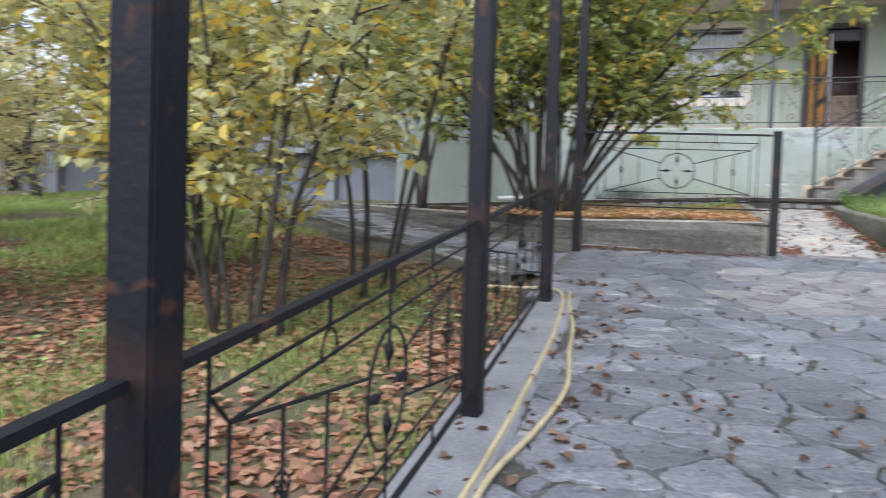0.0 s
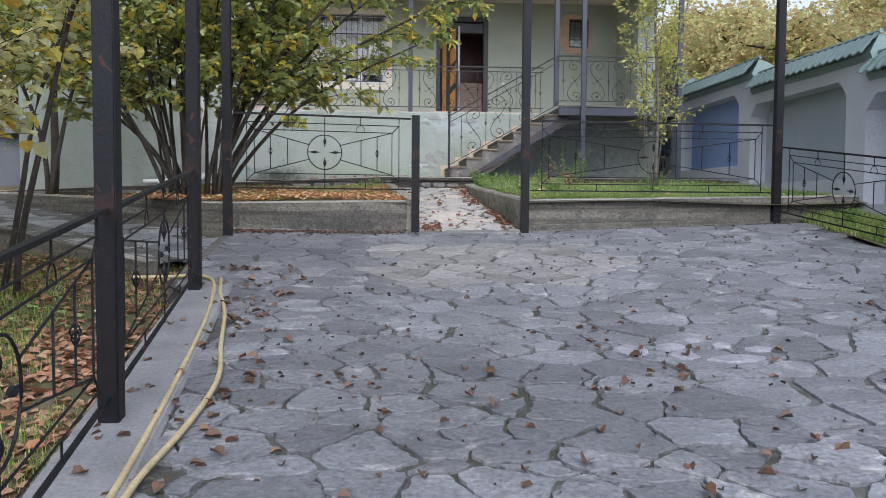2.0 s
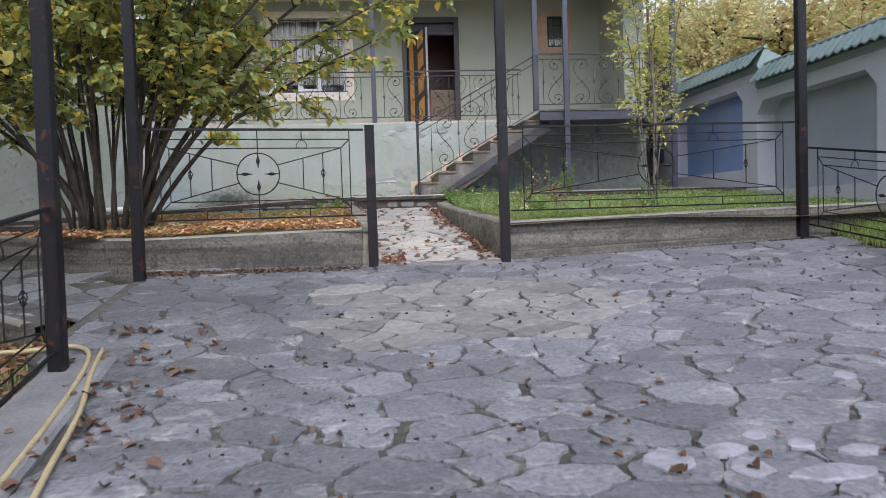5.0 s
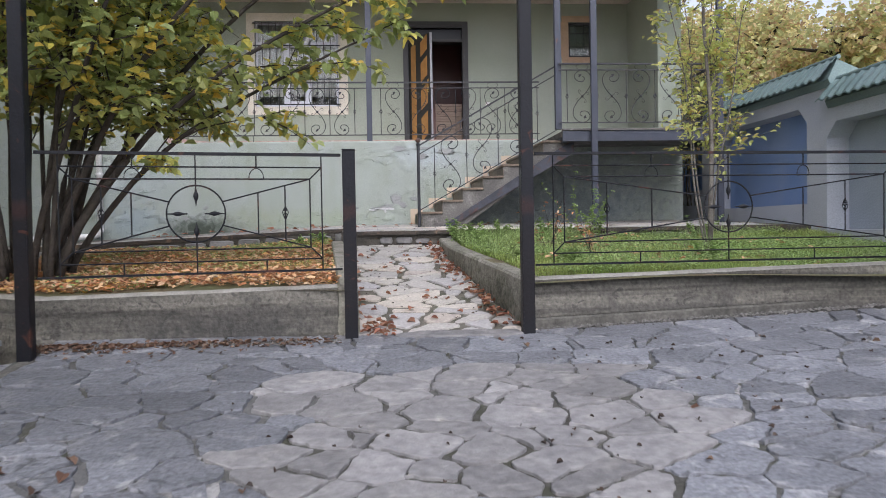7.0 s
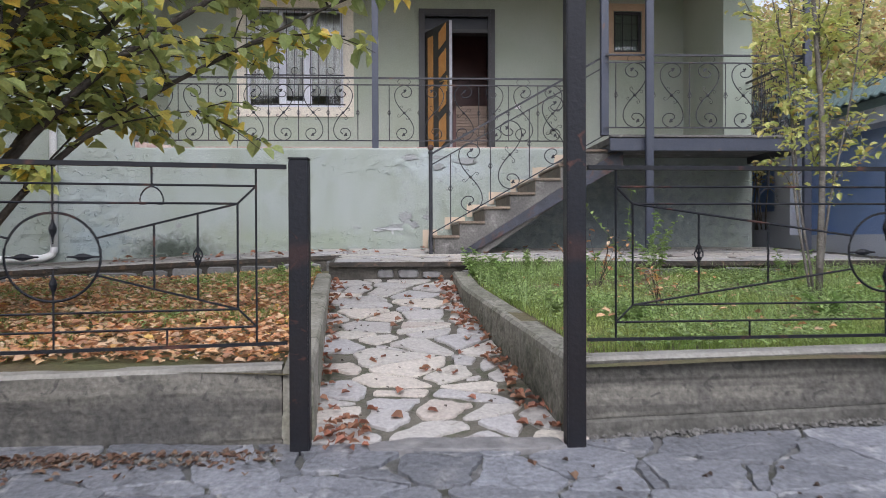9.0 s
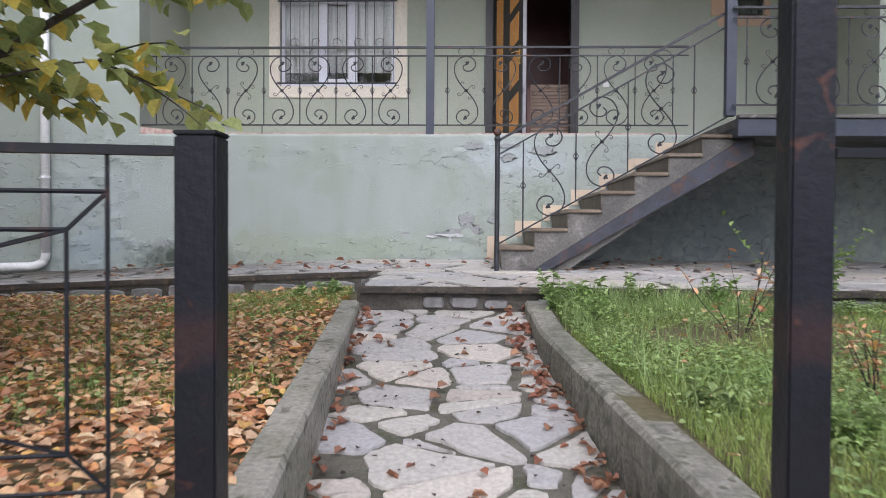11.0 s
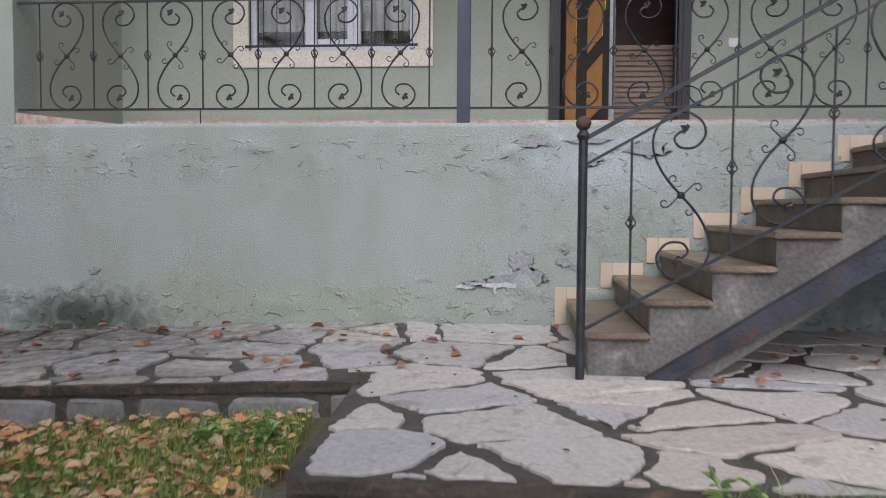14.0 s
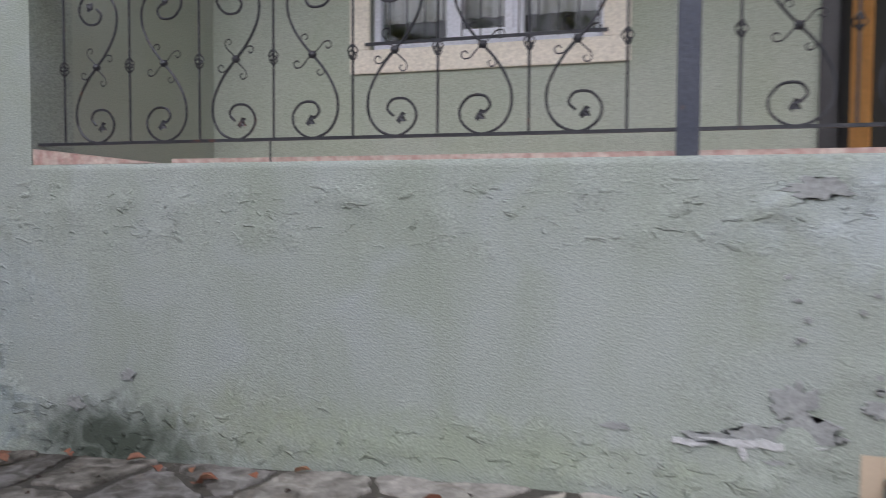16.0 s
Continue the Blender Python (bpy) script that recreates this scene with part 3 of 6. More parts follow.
court = sheet(lambda x, y: court_z(x, y) - 0.012, -3.2, 6.5, -24, -7.1, 44, 64, "court_floor", M_MORTAR, "sloping courtyard of irregular grey flagstones in mossy mortar", "paving", keep=(lambda y: kerb_f(y) - 0.02, lambda y: 6.5))
path = sheet(lambda x, y: path_z(y) - 0.012, -1.3, 0.62, -7.3, -2.75, 10, 24, "garden_path", M_PATHJOINT, "sloping garden path of pale crazy paving", "path")


# ---------------- the house ----------------
HX0, HX1, PX0, PX1, PB = -8.85, 4.65, -4.02, 4.23, 1.65
FLOOR, CEIL = 1.40, 4.15


def wall_with_holes(name, x0, x1, z0, z1, y0, y1, holes, material, label):
    """A wall along x from y0 (front) to y1, with rectangular openings right through it."""
    bm = bmesh.new()
    xs = sorted({x0, x1, *[h[0] for h in holes], *[h[1] for h in holes]})
    for a, b in zip(xs, xs[1:]):
        cuts = sorted((h[2], h[3]) for h in holes if h[0] <= a and h[1] >= b)
        z = z0
        for lo, hi in cuts + [(z1, z1)]:
            if lo > z:
                box(bm, (a, y0, z), (b, y1, lo))
            z = hi
    bmesh.ops.remove_doubles(bm, verts=bm.verts[:], dist=0.0005)
    return alone(name, bm, material, label, "wall", kind="structure")


# lower wall, its face gently uneven where the render has blistered
def parapet():
    bm = bmesh.new()
    nx, nz = 220, 60
    grid = []
    for j in range(nz + 1):
        row = []
        z = -0.6 + (FLOOR + 0.0 + 0.6) * j / nz
        for i in range(nx + 1):
            x = PX0 + (HX1 - PX0) * i / nx
            n = noise.noise((x * 5.5, z * 7.0, 1.3))
            band = max(0, 1 - abs(z - 1.16) / 0.22) * 0.9 + max(0, 1 - abs(z - 0.14) / 0.22) * 0.9 + max(0, 1 - abs(x - 0.1) / 0.9) * 0.7
            lump = max(0, n - 0.12) * 0.055 * band
            row.append(bm.verts.new((x, -0.0 - lump + 0.004 * noise.noise((x * 1.2, z, 4)), z)))
        grid.append(row)
    for j in range(nz):
        for i in range(nx):
            bm.faces.new((grid[j][i], grid[j][i + 1], grid[j + 1][i + 1], grid[j + 1][i]))
    back = {}
    for i in range(nx):
        for row, z in ((grid[-1], FLOOR),):
            for k in (i, i + 1):
                if k not in back:
                    back[k] = bm.verts.new((row[k].co.x, 0.2, z))
            bm.faces.new((row[i], row[i + 1], back[i + 1], back[i]))
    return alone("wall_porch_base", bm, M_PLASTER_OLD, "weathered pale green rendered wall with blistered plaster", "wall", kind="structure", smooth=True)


parapet()


def left_wall():
    bm = boxed((HX0, 0.02, -0.9), (PX0, 0.3, CEIL))
    nx, nz = 110, 110
    grid = []
    for j in range(nz + 1):
        z = -0.6 + (CEIL + 0.6) * j / nz
        row = []
        for i in range(nx + 1):
            x = HX0 + (PX0 - HX0) * i / nx
            w = max(0, 1 - abs(x + 4.5) / 0.9) * (1 if z < 1.35 else 0) + max(0, 1 - abs(z - 0.14) / 0.22)
            row.append(bm.verts.new((x, -max(0, noise.noise((x * 5.5, z * 7.0, 1.3)) - 0.12) * 0.05 * w + 0.004 * noise.noise((x * 1.2, z, 4)), z)))
        grid.append(row)
    for j in range(nz):
        for i in range(nx):
            bm.faces.new((grid[j][i], grid[j][i + 1], grid[j + 1][i + 1], grid[j + 1][i]))
    for j in range(nz):
        c, e = grid[j][-1].co, grid[j + 1][-1].co
        bm.faces.new((grid[j][-1], bm.verts.new((PX0, 0.02, c.z)), bm.verts.new((PX0, 0.02, e.z)), grid[j + 1][-1]))
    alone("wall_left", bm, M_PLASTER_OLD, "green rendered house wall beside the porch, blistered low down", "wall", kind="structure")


left_wall()
alone("wall_left_return", boxed((PX0 - 0.3, 0.3, -0.9), (PX0, PB + 0.0, CEIL)), M_PLASTER, "green rendered porch side wall", "wall", kind="structure")
alone("wall_left_end", boxed((HX0, 0.3, -0.9), (HX0 + 0.3, 9, CEIL)), M_PLASTER, "green rendered end wall of the house", "wall", kind="structure")
alone("wall_right", boxed((PX1, 0, FLOOR), (HX1, 0.3, CEIL)), M_PLASTER, "green rendered pier at the porch end", "wall", kind="structure")
alone("wall_right_return", boxed((PX1, 0.3, FLOOR), (PX1 + 0.3, PB, CEIL)), M_PLASTER, "green rendered porch side wall", "wall", kind="structure")
alone("wall_right_end", boxed((HX1 - 0.3, 0.3, -0.6), (HX1, 9, CEIL)), M_PLASTER, "green rendered end wall of the house", "wall", kind="structure")
WIN, DOOR, SWIN = (-2.80, -1.27, 2.23, 3.80), (-0.04, 1.12, FLOOR, 3.76), (3.08, 3.54, 3.14, 3.80)
wall_with_holes("wall_porch_back", PX0, PX1, FLOOR - 0.2, CEIL, PB, PB + 0.28, [WIN, DOOR, SWIN], M_PLASTER, "green rendered porch back wall with window and door openings")
alone("porch_floor", boxed((PX0, 0.2, FLOOR - 0.2), (PX1, PB, FLOOR - 0.004)), M_MOSAIC, "broken-tile porch floor", "floor", kind="structure")
alone("ceiling_landing", boxed((1.8, -2.1, CEIL), (HX1 + 0.3, -0.5, CEIL + 0.12)), M_SOFFIT, "cream painted landing ceiling", "ceiling", kind="structure")
alone("ceiling", boxed((HX0 - 0.3, -0.5, CEIL), (HX1 + 0.3, PB + 0.3, CEIL + 0.12)), M_SOFFIT, "cream painted porch ceiling", "ceiling", kind="structure")
alone("house_roof", prism(bmesh.new(), [(0, -0.55, CEIL + 0.124), (0, 9.2, CEIL + 0.124), (0, 4.0, CEIL + 2.2)], (HX0 - 0.5, 0, 0), (HX1 + 0.5, 0, 0)), M_TILEROOF, "green metal pitched roof of the house", "roof", kind="structure")
alone("wall_back", boxed((HX0 + 0.3, 8.7, -0.6), (HX1 - 0.3, 9, CEIL)), M_PLASTER, "green rendered back wall of the house", "wall", kind="structure")
# room behind the door and window
alone("room_floor", boxed((-4.0, PB + 0.28, FLOOR - 0.2), (4.2, 5, FLOOR - 0.004)), M_BROWN, "dark brown boarded hall floor", "floor", kind="structure")
alone("hall_wall", boxed((-0.345, 3.4, FLOOR), (1.495, 3.55, CEIL)), M_BROWN, "brown panelled wall at the hall end", "wall", kind="structure")
alone("room_wall", boxed((-4.0, 5, FLOOR), (4.2, 5.2, CEIL)), M_CURTAIN, "grey plastered hall back wall", "wall", kind="structure")
alone("room_partition", boxed((1.5, PB + 0.285, FLOOR), (1.65, 5, CEIL)), M_BROWN, "brown panelled hall side wall", "wall", kind="structure")
alone("room_partition_window", boxed((-0.5, PB + 0.285, FLOOR), (-0.35, 5, CEIL)), M_CURTAIN, "plastered partition wall", "wall", kind="structure")
alone("room_ceiling", boxed((-4.0, PB + 0.3, CEIL), (4.2, 5.2, CEIL + 0.1)), M_SOFFIT, "plain hall ceiling", "ceiling", kind="structure")

# veranda slab
def veranda():
    bm = bmesh.new()
    xs = list(np.linspace(-9.2, -1.12, 24)) + list(np.linspace(-1.1, 5.2, 24))
    prev = None
    for x in xs:
        f = -1.76 if x < -1.11 else -3.02 - 0.045 * max(x - 0.15, 0)
        col = [bm.verts.new((x, y, ver_z(x, y) - 0.014)) for y in np.linspace(0.0, f, 7)] + [bm.verts.new((x, f, -1.0))]
        if prev:
            for a in range(7):
                bm.faces.new((prev[a], prev[a + 1], col[a + 1], col[a]))
        prev = col
    bmesh.ops.recalc_face_normals(bm, faces=bm.faces[:])
    return alone("veranda", bm, M_PMORTAR, "raised crazy-paved terrace along the house", "terrace", kind="structure")


VER = veranda()

# ---------------- planter walls, kerbs ----------------
def slab_wall(name, p0, p1, top0, top1, thick, material, label, bottom=-2.2):
    """A low wall from p0 to p1 (thickness to the left of the run), top sloping, its faces marked by the boards it was cast in."""
    a, b = Vector((*p0, 0)), Vector((*p1, 0))
    d = (b - a).normalized()
    n = Vector((-d.y, d.x, 0))
    steps = max(2, int((b - a).length / 0.07))
    rnd = random.Random(name + str(p0))
    rows = [(bottom, 0.0), (-0.62, 0.0)]
    for k in range(4, 0, -1):
        off = rnd.uniform(-0.004, 0.006)
        rows += [(-0.125 * k, off), (-0.125 * k + 0.008, off), (-0.125 * (k - 1) - 0.018, off)] if k > 1 else [(-0.125, off), (-0.118, off), (-0.022, off)]
    bm = bmesh.new()
    prev = None
    for i in range(steps + 1):
        t = i / steps
        p = a.lerp(b, t)
        z = top0 + (top1 - top0) * t + 0.002 * noise.noise((p.x * 3, p.y * 3, 0)) + 0.003 * noise.noise((p.x * 17, p.y * 17, 3))
        ring = []
        for side in (1, -1):
            face = []
            for h, off in rows:
                zz = max(bottom, z + h) if h > -1 else bottom
                e = off + 0.006 * noise.noise((p.x * 4, p.y * 4, h * 9 + side)) + 0.004 * noise.noise((p.x * 19, p.y * 19, h * 40 + side))
                q = p - n * e if side > 0 else p + n * (thick + e)
                face.append((q.x, q.y, zz))
            q = p + n * (0.016 if side > 0 else thick - 0.016)
            face.append((q.x, q.y, z))
            ring += face if side > 0 else face[::-1]
        col = [bm.verts.new(q) for q in ring]
        if prev:
            for k in range(len(col) - 1):
                f = bm.faces.new((prev[k], prev[k + 1], col[k + 1], col[k]))
                if material is M_CONC and abs(k - len(rows)) < 2:
                    f.material_index = 1
        else:
            bm.faces.new(col[::-1])
        prev = col
    bm.faces.new(prev)
    bmesh.ops.recalc_face_normals(bm, faces=bm.faces[:])
    return alone(name, bm, [material, M_CAP] if material is M_CONC else material, label, "low wall", kind="structure")


slab_wall("planter_wall_left", (-3.25, -7.32), (-0.975, -7.16), -0.56, -0.52, 0.16, M_CONC, "low board-marked concrete planter wall")
slab_wall("planter_wall_right", (0.55, -7.14), (5.14, -7.03), -0.50, -0.41, 0.16, M_CONC, "low board-marked concrete planter wall")
slab_wall("planter_wall_side", (-4.1, -6.6), (-3.25, -7.32), -0.55, -0.56, 0.16, M_CONC, "low concrete planter wall return")
slab_wall("planter_wall_far", (-9.0, -2.6), (-4.1, -6.6), -0.38, -0.55, 0.16, M_CONC, "long low concrete planter wall beside the side path")
slab_wall("path_kerb_left", (-0.81, -7.16), (-1.075, -2.95), -0.52, -0.22, 0.16, M_KERB2, "concrete kerb beside the garden path")
slab_wall("path_kerb_right", (0.19, -4.14), (0.53, -7.14), -0.29, -0.50, 0.17, M_KERB2, "mossy concrete kerb beside the garden path")
slab_wall("path_kerb_end", (0.17, -2.95), (0.19, -4.14), -0.20, -0.29, 0.17, M_KERB2, "mossy concrete kerb beside the garden path")
slab_wall("court_edge", (-3.17, -7.5), (-3.17, -10.3), court_z(-3.1, -7.5) + 0.004, court_z(-3.1, -10.3) + 0.004, 0.12, M_FOOT, "dark concrete edge of the court")
slab_wall("fence_kerb", (-3.0, -10.3), (-2.22, -19), court_z(-2.9, -10.3) + 0.02, court_z(-2.4, -19) + 0.02, 0.40, M_KERB, "pale concrete strip under the yard fence", bottom=-4)

slab_wall("planter_footing", (0.60, -7.165), (3.15, -7.095), court_z(0.6, -7.1) + 0.085, court_z(3.15, -7.1) + 0.075, 0.022, M_FOOT, "rough dark footing at the planter wall's foot")

# ---------------- boundary wall with niches and tiled roof ----------------
def boundary_wall(name, x, ys, tops, label, blue_first=False):
    """A rendered wall along y made of niche bays between piers, a tiled coping roof above each bay."""
    w = thing(name, label, "wall", kind="structure")
    for k in range(len(ys) - 1):
        y0, y1, top = ys[k], ys[k + 1], tops[k]
        base = -2.6
        r0, r1 = y0, y1
        y0, y1 = y0 + 0.33, y1 + 0.33
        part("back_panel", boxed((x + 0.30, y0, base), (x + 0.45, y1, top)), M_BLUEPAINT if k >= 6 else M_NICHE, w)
        bm = bmesh.new()
        foot = -0.02 + 0.10 * (0.5 * (y0 + y1) + 3.5)
        head = top - 0.18
        out = [(0, y0, base), (0, y1, base), (0, y1, top), (0, y0, top)]
        c = 0.22
        hole = [(0, y0 + 0.24, foot), (0, y1 - 0.24, foot), (0, y1 - 0.24, head - 0.20), (0, y1 - 0.24 - c, head), (0, y0 + 0.24 + c, head), (0, y0 + 0.24, head - 0.20)]
        fo = [bm.verts.new((x, p[1], p[2])) for p in out]
        ho = [bm.verts.new((x, p[1], p[2])) for p in hole]
        hi = [bm.verts.new((x + 0.31, p[1], p[2])) for p in hole]
        for q in ((fo[0], fo[1], ho[1], ho[0]), (fo[1], fo[2], ho[3], ho[2], ho[1]), (fo[2], fo[3], ho[4], ho[3]), (fo[3], fo[0], ho[0], ho[5], ho[4])):
            bm.faces.new(q)
        for i in range(6):
            bm.faces.new((ho[i], ho[(i + 1) % 6], hi[(i + 1) % 6], hi[i]))
        part("niche_frame", bm, M_BLUEWALL, w)
        part("pier_top", boxed((x, r0 - 0.03, top - 0.27), (x + 0.45, y0, top)), M_BLUEWALL, w)
        # coping of pressed metal tiles
        y0, y1 = r0, r1
        bm = bmesh.new()
        n = int((y1 - y0 + 0.1) / 0.03)
        rows = 3
        vs = []
        for r in range(rows + 1):
            for lip in ((0,) if r == 0 else (0, 1)):
                line = []
                for i in range(n + 1):
                    y = y0 - 0.05 + (y1 - y0 + 0.1) * i / n
                    wave = 0.016 * math.sin(2 * math.pi * y / 0.19)
                    s = r / rows
                    line.append(bm.verts.new((x + 0.07 - 0.25 * s, y, top + 0.37 - 0.29 * s + wave + (0.0 if not lip else 0.022) - 0.0)))
                vs.append((r, lip, line))
        for (r0, l0, a), (r1, l1, b) in zip(vs, vs[1:]):
            for i in range(n):
                bm.faces.new((a[i], a[i + 1], b[i + 1], b[i]))
        bmesh.ops.recalc_face_normals(bm, faces=bm.faces[:])
        part("tile_sheet", bm, M_TILEROOF, w, "wavy green pressed-metal roof tiles", smooth=False)
        part("back_slope", prism(bmesh.new(), [(x + 0.07, 0, top + 0.345), (x + 0.65, 0, top + 0.1), (x + 0.6, 0, top + 0.0), (x - 0.01, 0, top + 0.0), (x - 0.05, 0, top + 0.09)], (0, y0 - 0.04, 0), (0, y1 + 0.04, 0)), M_TILEROOF, w)
        part("ridge_cap", bar([(x + 0.08, y0 - 0.06, top + 0.37), (x + 0.08, y1 + 0.06, top + 0.37)], 0.03, 8), M_TILEROOF, w)
    return w


ys = [-24.7, -21.2, -17.7, -14.2, -10.7, -7.2, -3.72, -0.2, 3.4]
boundary_wall("wall_boundary", 5.15, ys, [0.02, 0.29, 0.56, 0.83, 1.10, 1.37, 1.64, 1.91], "grey-blue rendered boundary wall with chamfered niches and green tiled coping")


# ---------------- posts and fence panels ----------------
def tall_post(x, y, z, height, w=0.10, plate=True, label="tall black square steel canopy post, paint scuffed to rust"):
    t = thing("steel_post", label, "post", (x, y, z), "court posts")
    part("shaft", boxed((x - w / 2, y - w / 2, z - 0.05), (x + w / 2, y + w / 2, z + height), 0.006), M_POST, t)
    return t


def panel(p0, p1, h0, h1, scale_h=1.0, group="fence panels"):
    """A fence panel of bars between two posts; p0, p1: bar-line ends (x, y, z of the ground reference)."""
    a, b = Vector(p0), Vector(p1)
    d = (b - a)
    L = Vector((d.x, d.y, 0)).length
    t = thing("fence_panel", "black wrought-iron fence panel with ring and fan bars", "fence", tuple(a.lerp(b, 0.5)), group)

    def P(u, h):
        p = a.lerp(b, u / L)
        return p + Vector((0, 0, h0 + (h1 - h0) * h))
    # h runs 0 at the bottom rail to 1 at the top rail
    e, i = 0.17, 0.26

    def put(name, pts, r=0.0058, flat=None):
        part(name, bar([P(*q) for q in pts], r, 5, flat), M_IRON, t)
    put("top_rail", [(0.02, 1), (L - 0.02, 1)], flat=(0.035, 0.022))
    put("bottom_rail", [(0.02, 0), (L - 0.02, 0)], flat=(0.022, 0.016))
    put("rail_bar", [(e, 0.89), (L - e, 0.89)])
    put("rail_bar", [(i, 0.79), (L - i, 0.79)])
    put("rail_bar", [(i, 0.20), (L - i, 0.20)])
    put("rail_bar", [(e, 0.10), (L - e, 0.10)])
    m, r = L / 2, 0.21 / (h1 - h0)
    R = 0.21
    for s, x in ((1, 0.0), (-1, L)):
        X = lambda u: x + s * u
        put("upright", [(X(e), 0), (X(e), 1)])
        put("upright", [(X(i), 0.20), (X(i), 0.79)])
        put("corner_bar", [(X(e), 0.89), (X(i), 0.79)])
        put("corner_bar", [(X(e), 0.10), (X(i), 0.20)])
        for hh, q in ((0.79, 0.42), (0.20, -0.42)):
            put("fan_bar", [(X(i), hh), (X(m - R * 0.9), 0.5 + q * r)])
        for u in (0.30, 0.62):
            du = i + (m - R - i) * u
            hi, lo = 0.79 + (0.5 + 0.42 * r - 0.79) * u, 0.20 + (0.5 - 0.42 * r - 0.20) * u
            put("upright", [(X(du), lo), (X(du), hi)])
            if u == 0.30:
                bm = bmesh.new()
                for k in range(4):
                    ang = k * math.pi / 2
                    base = P(X(du), 0.5)
                    pts = [base + Vector((math.cos(ang + v * 3) * 0.022 * math.sin(math.pi * v), math.sin(ang + v * 3) * 0.022 * math.sin(math.pi * v), -0.05 + 0.1 * v)) for v in np.linspace(0, 1, 9)]
                    sweep(bm, pts, 0.004, 4)
                part("basket_twist", bm, M_IRON, t)
        # C scroll between the upper rails
        cu = m * 0.60
        pts = []
        for v in np.linspace(-0.35, 1.35, 18):
            ang = math.pi * (1 - v)
            k = 1.0 - 0.45 * max(0, abs(v - 0.5) - 0.5) / 0.35
            pts.append((X(cu) + 0.055 * k * math.cos(ang) - (0.0), 0.795 + 0.085 * k * max(math.sin(ang), -0.15)))
        put("scroll", pts, 0.004)
        put("stub", [(X(cu), 0.89), (X(cu), 1.0)])
        put("stub", [(X(cu * 0.9), 0.0), (X(cu * 0.9), 0.10)])
    ring = [P(m + R * math.cos(q), 0.5 + r * math.sin(q)) for q in np.linspace(0, 2 * math.pi, 36, endpoint=False)]
    part("ring", bar(ring, 0.0065, 5, closed=True), M_IRON, t)
    put("upright", [(m, 0.5 + r * 0.45), (m, 1)])
    put("upright", [(m, 0), (m, 0.5 - r * 0.45)])
    for du, dh in ((0, 0.62), (0, -0.62), (0.62, 0), (-0.62, 0)):
        bm = bmesh.new()
        c = P(m + du * R, 0.5 + dh * r)
        along = (P(m + 0.01, 0.5) - P(m, 0.5)).normalized() if du else Vector((0, 0, 1))
        pts = [c + along * v for v in np.linspace(-0.07, 0.07, 9)]
        sweep(bm, pts, [0.004, 0.005, 0.008, 0.016, 0.02, 0.016, 0.009, 0.005, 0.002], 6)
        part("spear_bud", bm, M_IRON, t)
    for s in (1, -1):
        put("spoke", [(m + s * R, 0.5), (m + s * R * 0.3, 0.5)], 0.005)
    return t


def posts_and_panels():
    gl = GATE_L[:2]
    line, zs = [p[:2] for p in POSTS], [p[2] for p in POSTS]
    tall_post(*GATE_R, 5.6)
    tall_post(*FAR_R, 5.5)
    for (x, y), z in zip(line, zs):
        tall_post(x, y, z, 6.0)
    g = thing("gate_post", "short black square steel gate post, rust showing through paint", "post", (*gl, -0.96), "court posts")
    part("shaft", boxed((gl[0] - 0.05, gl[1] - 0.05, -1.0), (gl[0] + 0.05, gl[1] + 0.05, 0.535), 0.006), M_POST, g)
    part("cap", boxed((gl[0] - 0.052, gl[1] - 0.052, 0.535), (gl[0] + 0.052, gl[1] + 0.052, 0.545), 0.003), M_IRON, g)
    panel((-3.07, -7.74, 0), (-0.91, -7.27, 0), -0.39, 0.50)
    panel((0.59, -7.26, 0), (3.90, -7.10, 0), -0.39, 0.50)
    for k in range(4):
        (xa, ya), (xb, yb) = line[k], line[k + 1]
        if k == 0:
            continue
        d = Vector((xb - xa, yb - ya)).normalized() * 0.05
        panel((xa + d.x, ya + d.y, zs[k]), (xb - d.x, yb - d.y, zs[k + 1]), 0.12, 1.0)
    panel((3.99, -7.16, -0.80), (4.22, -9.72, -1.12), 0.16, 1.01)


posts_and_panels()


# ---------------- wrought railings ----------------
HALF_S = ((0, 0), (-0.055, -0.065), (-0.10, -0.137), (-0.128, -0.215), (-0.125, -0.30), (-0.077, -0.375), (0.011, -0.405), (0.085, -0.362), (0.104, -0.295), (0.06, -0.235), (-0.008, -0.232), (-0.035, -0.275), (-0.005, -0.31))


def s_scroll(w, h, flip):
    """An S of two leafed scrolls in a cell of width w and height h, centred on (0, 0)."""
    kx, ky = min(w / 0.412, 1.08), h / 0.815
    low = [(x * kx, y * ky) for x, y in HALF_S]
    s = [(-x, -y) for x, y in low[::-1]] + low[1:]
    eye = (0.022 * kx, -0.312 * ky)
    return [(-x, y) if flip else (x, y) for x, y in s], (-eye[0] if flip else eye[0], eye[1])


def smooth_pts(pts, n=3):
    out = []
    P = [Vector((*p, 0)) if len(p) == 2 else Vector(p) for p in pts]
    for i in range(len(P) - 1):
        a, b, c, d = P[max(i - 1, 0)], P[i], P[i + 1], P[min(i + 2, len(P) - 1)]
        for k in range(n):
            t = k / n
            out.append(0.5 * ((2 * b) + (c - a) * t + (2 * a - 5 * b + 4 * c - d) * t * t + (3 * b - 3 * c + d - a) * t ** 3))
    out.append(P[-1])
    return out


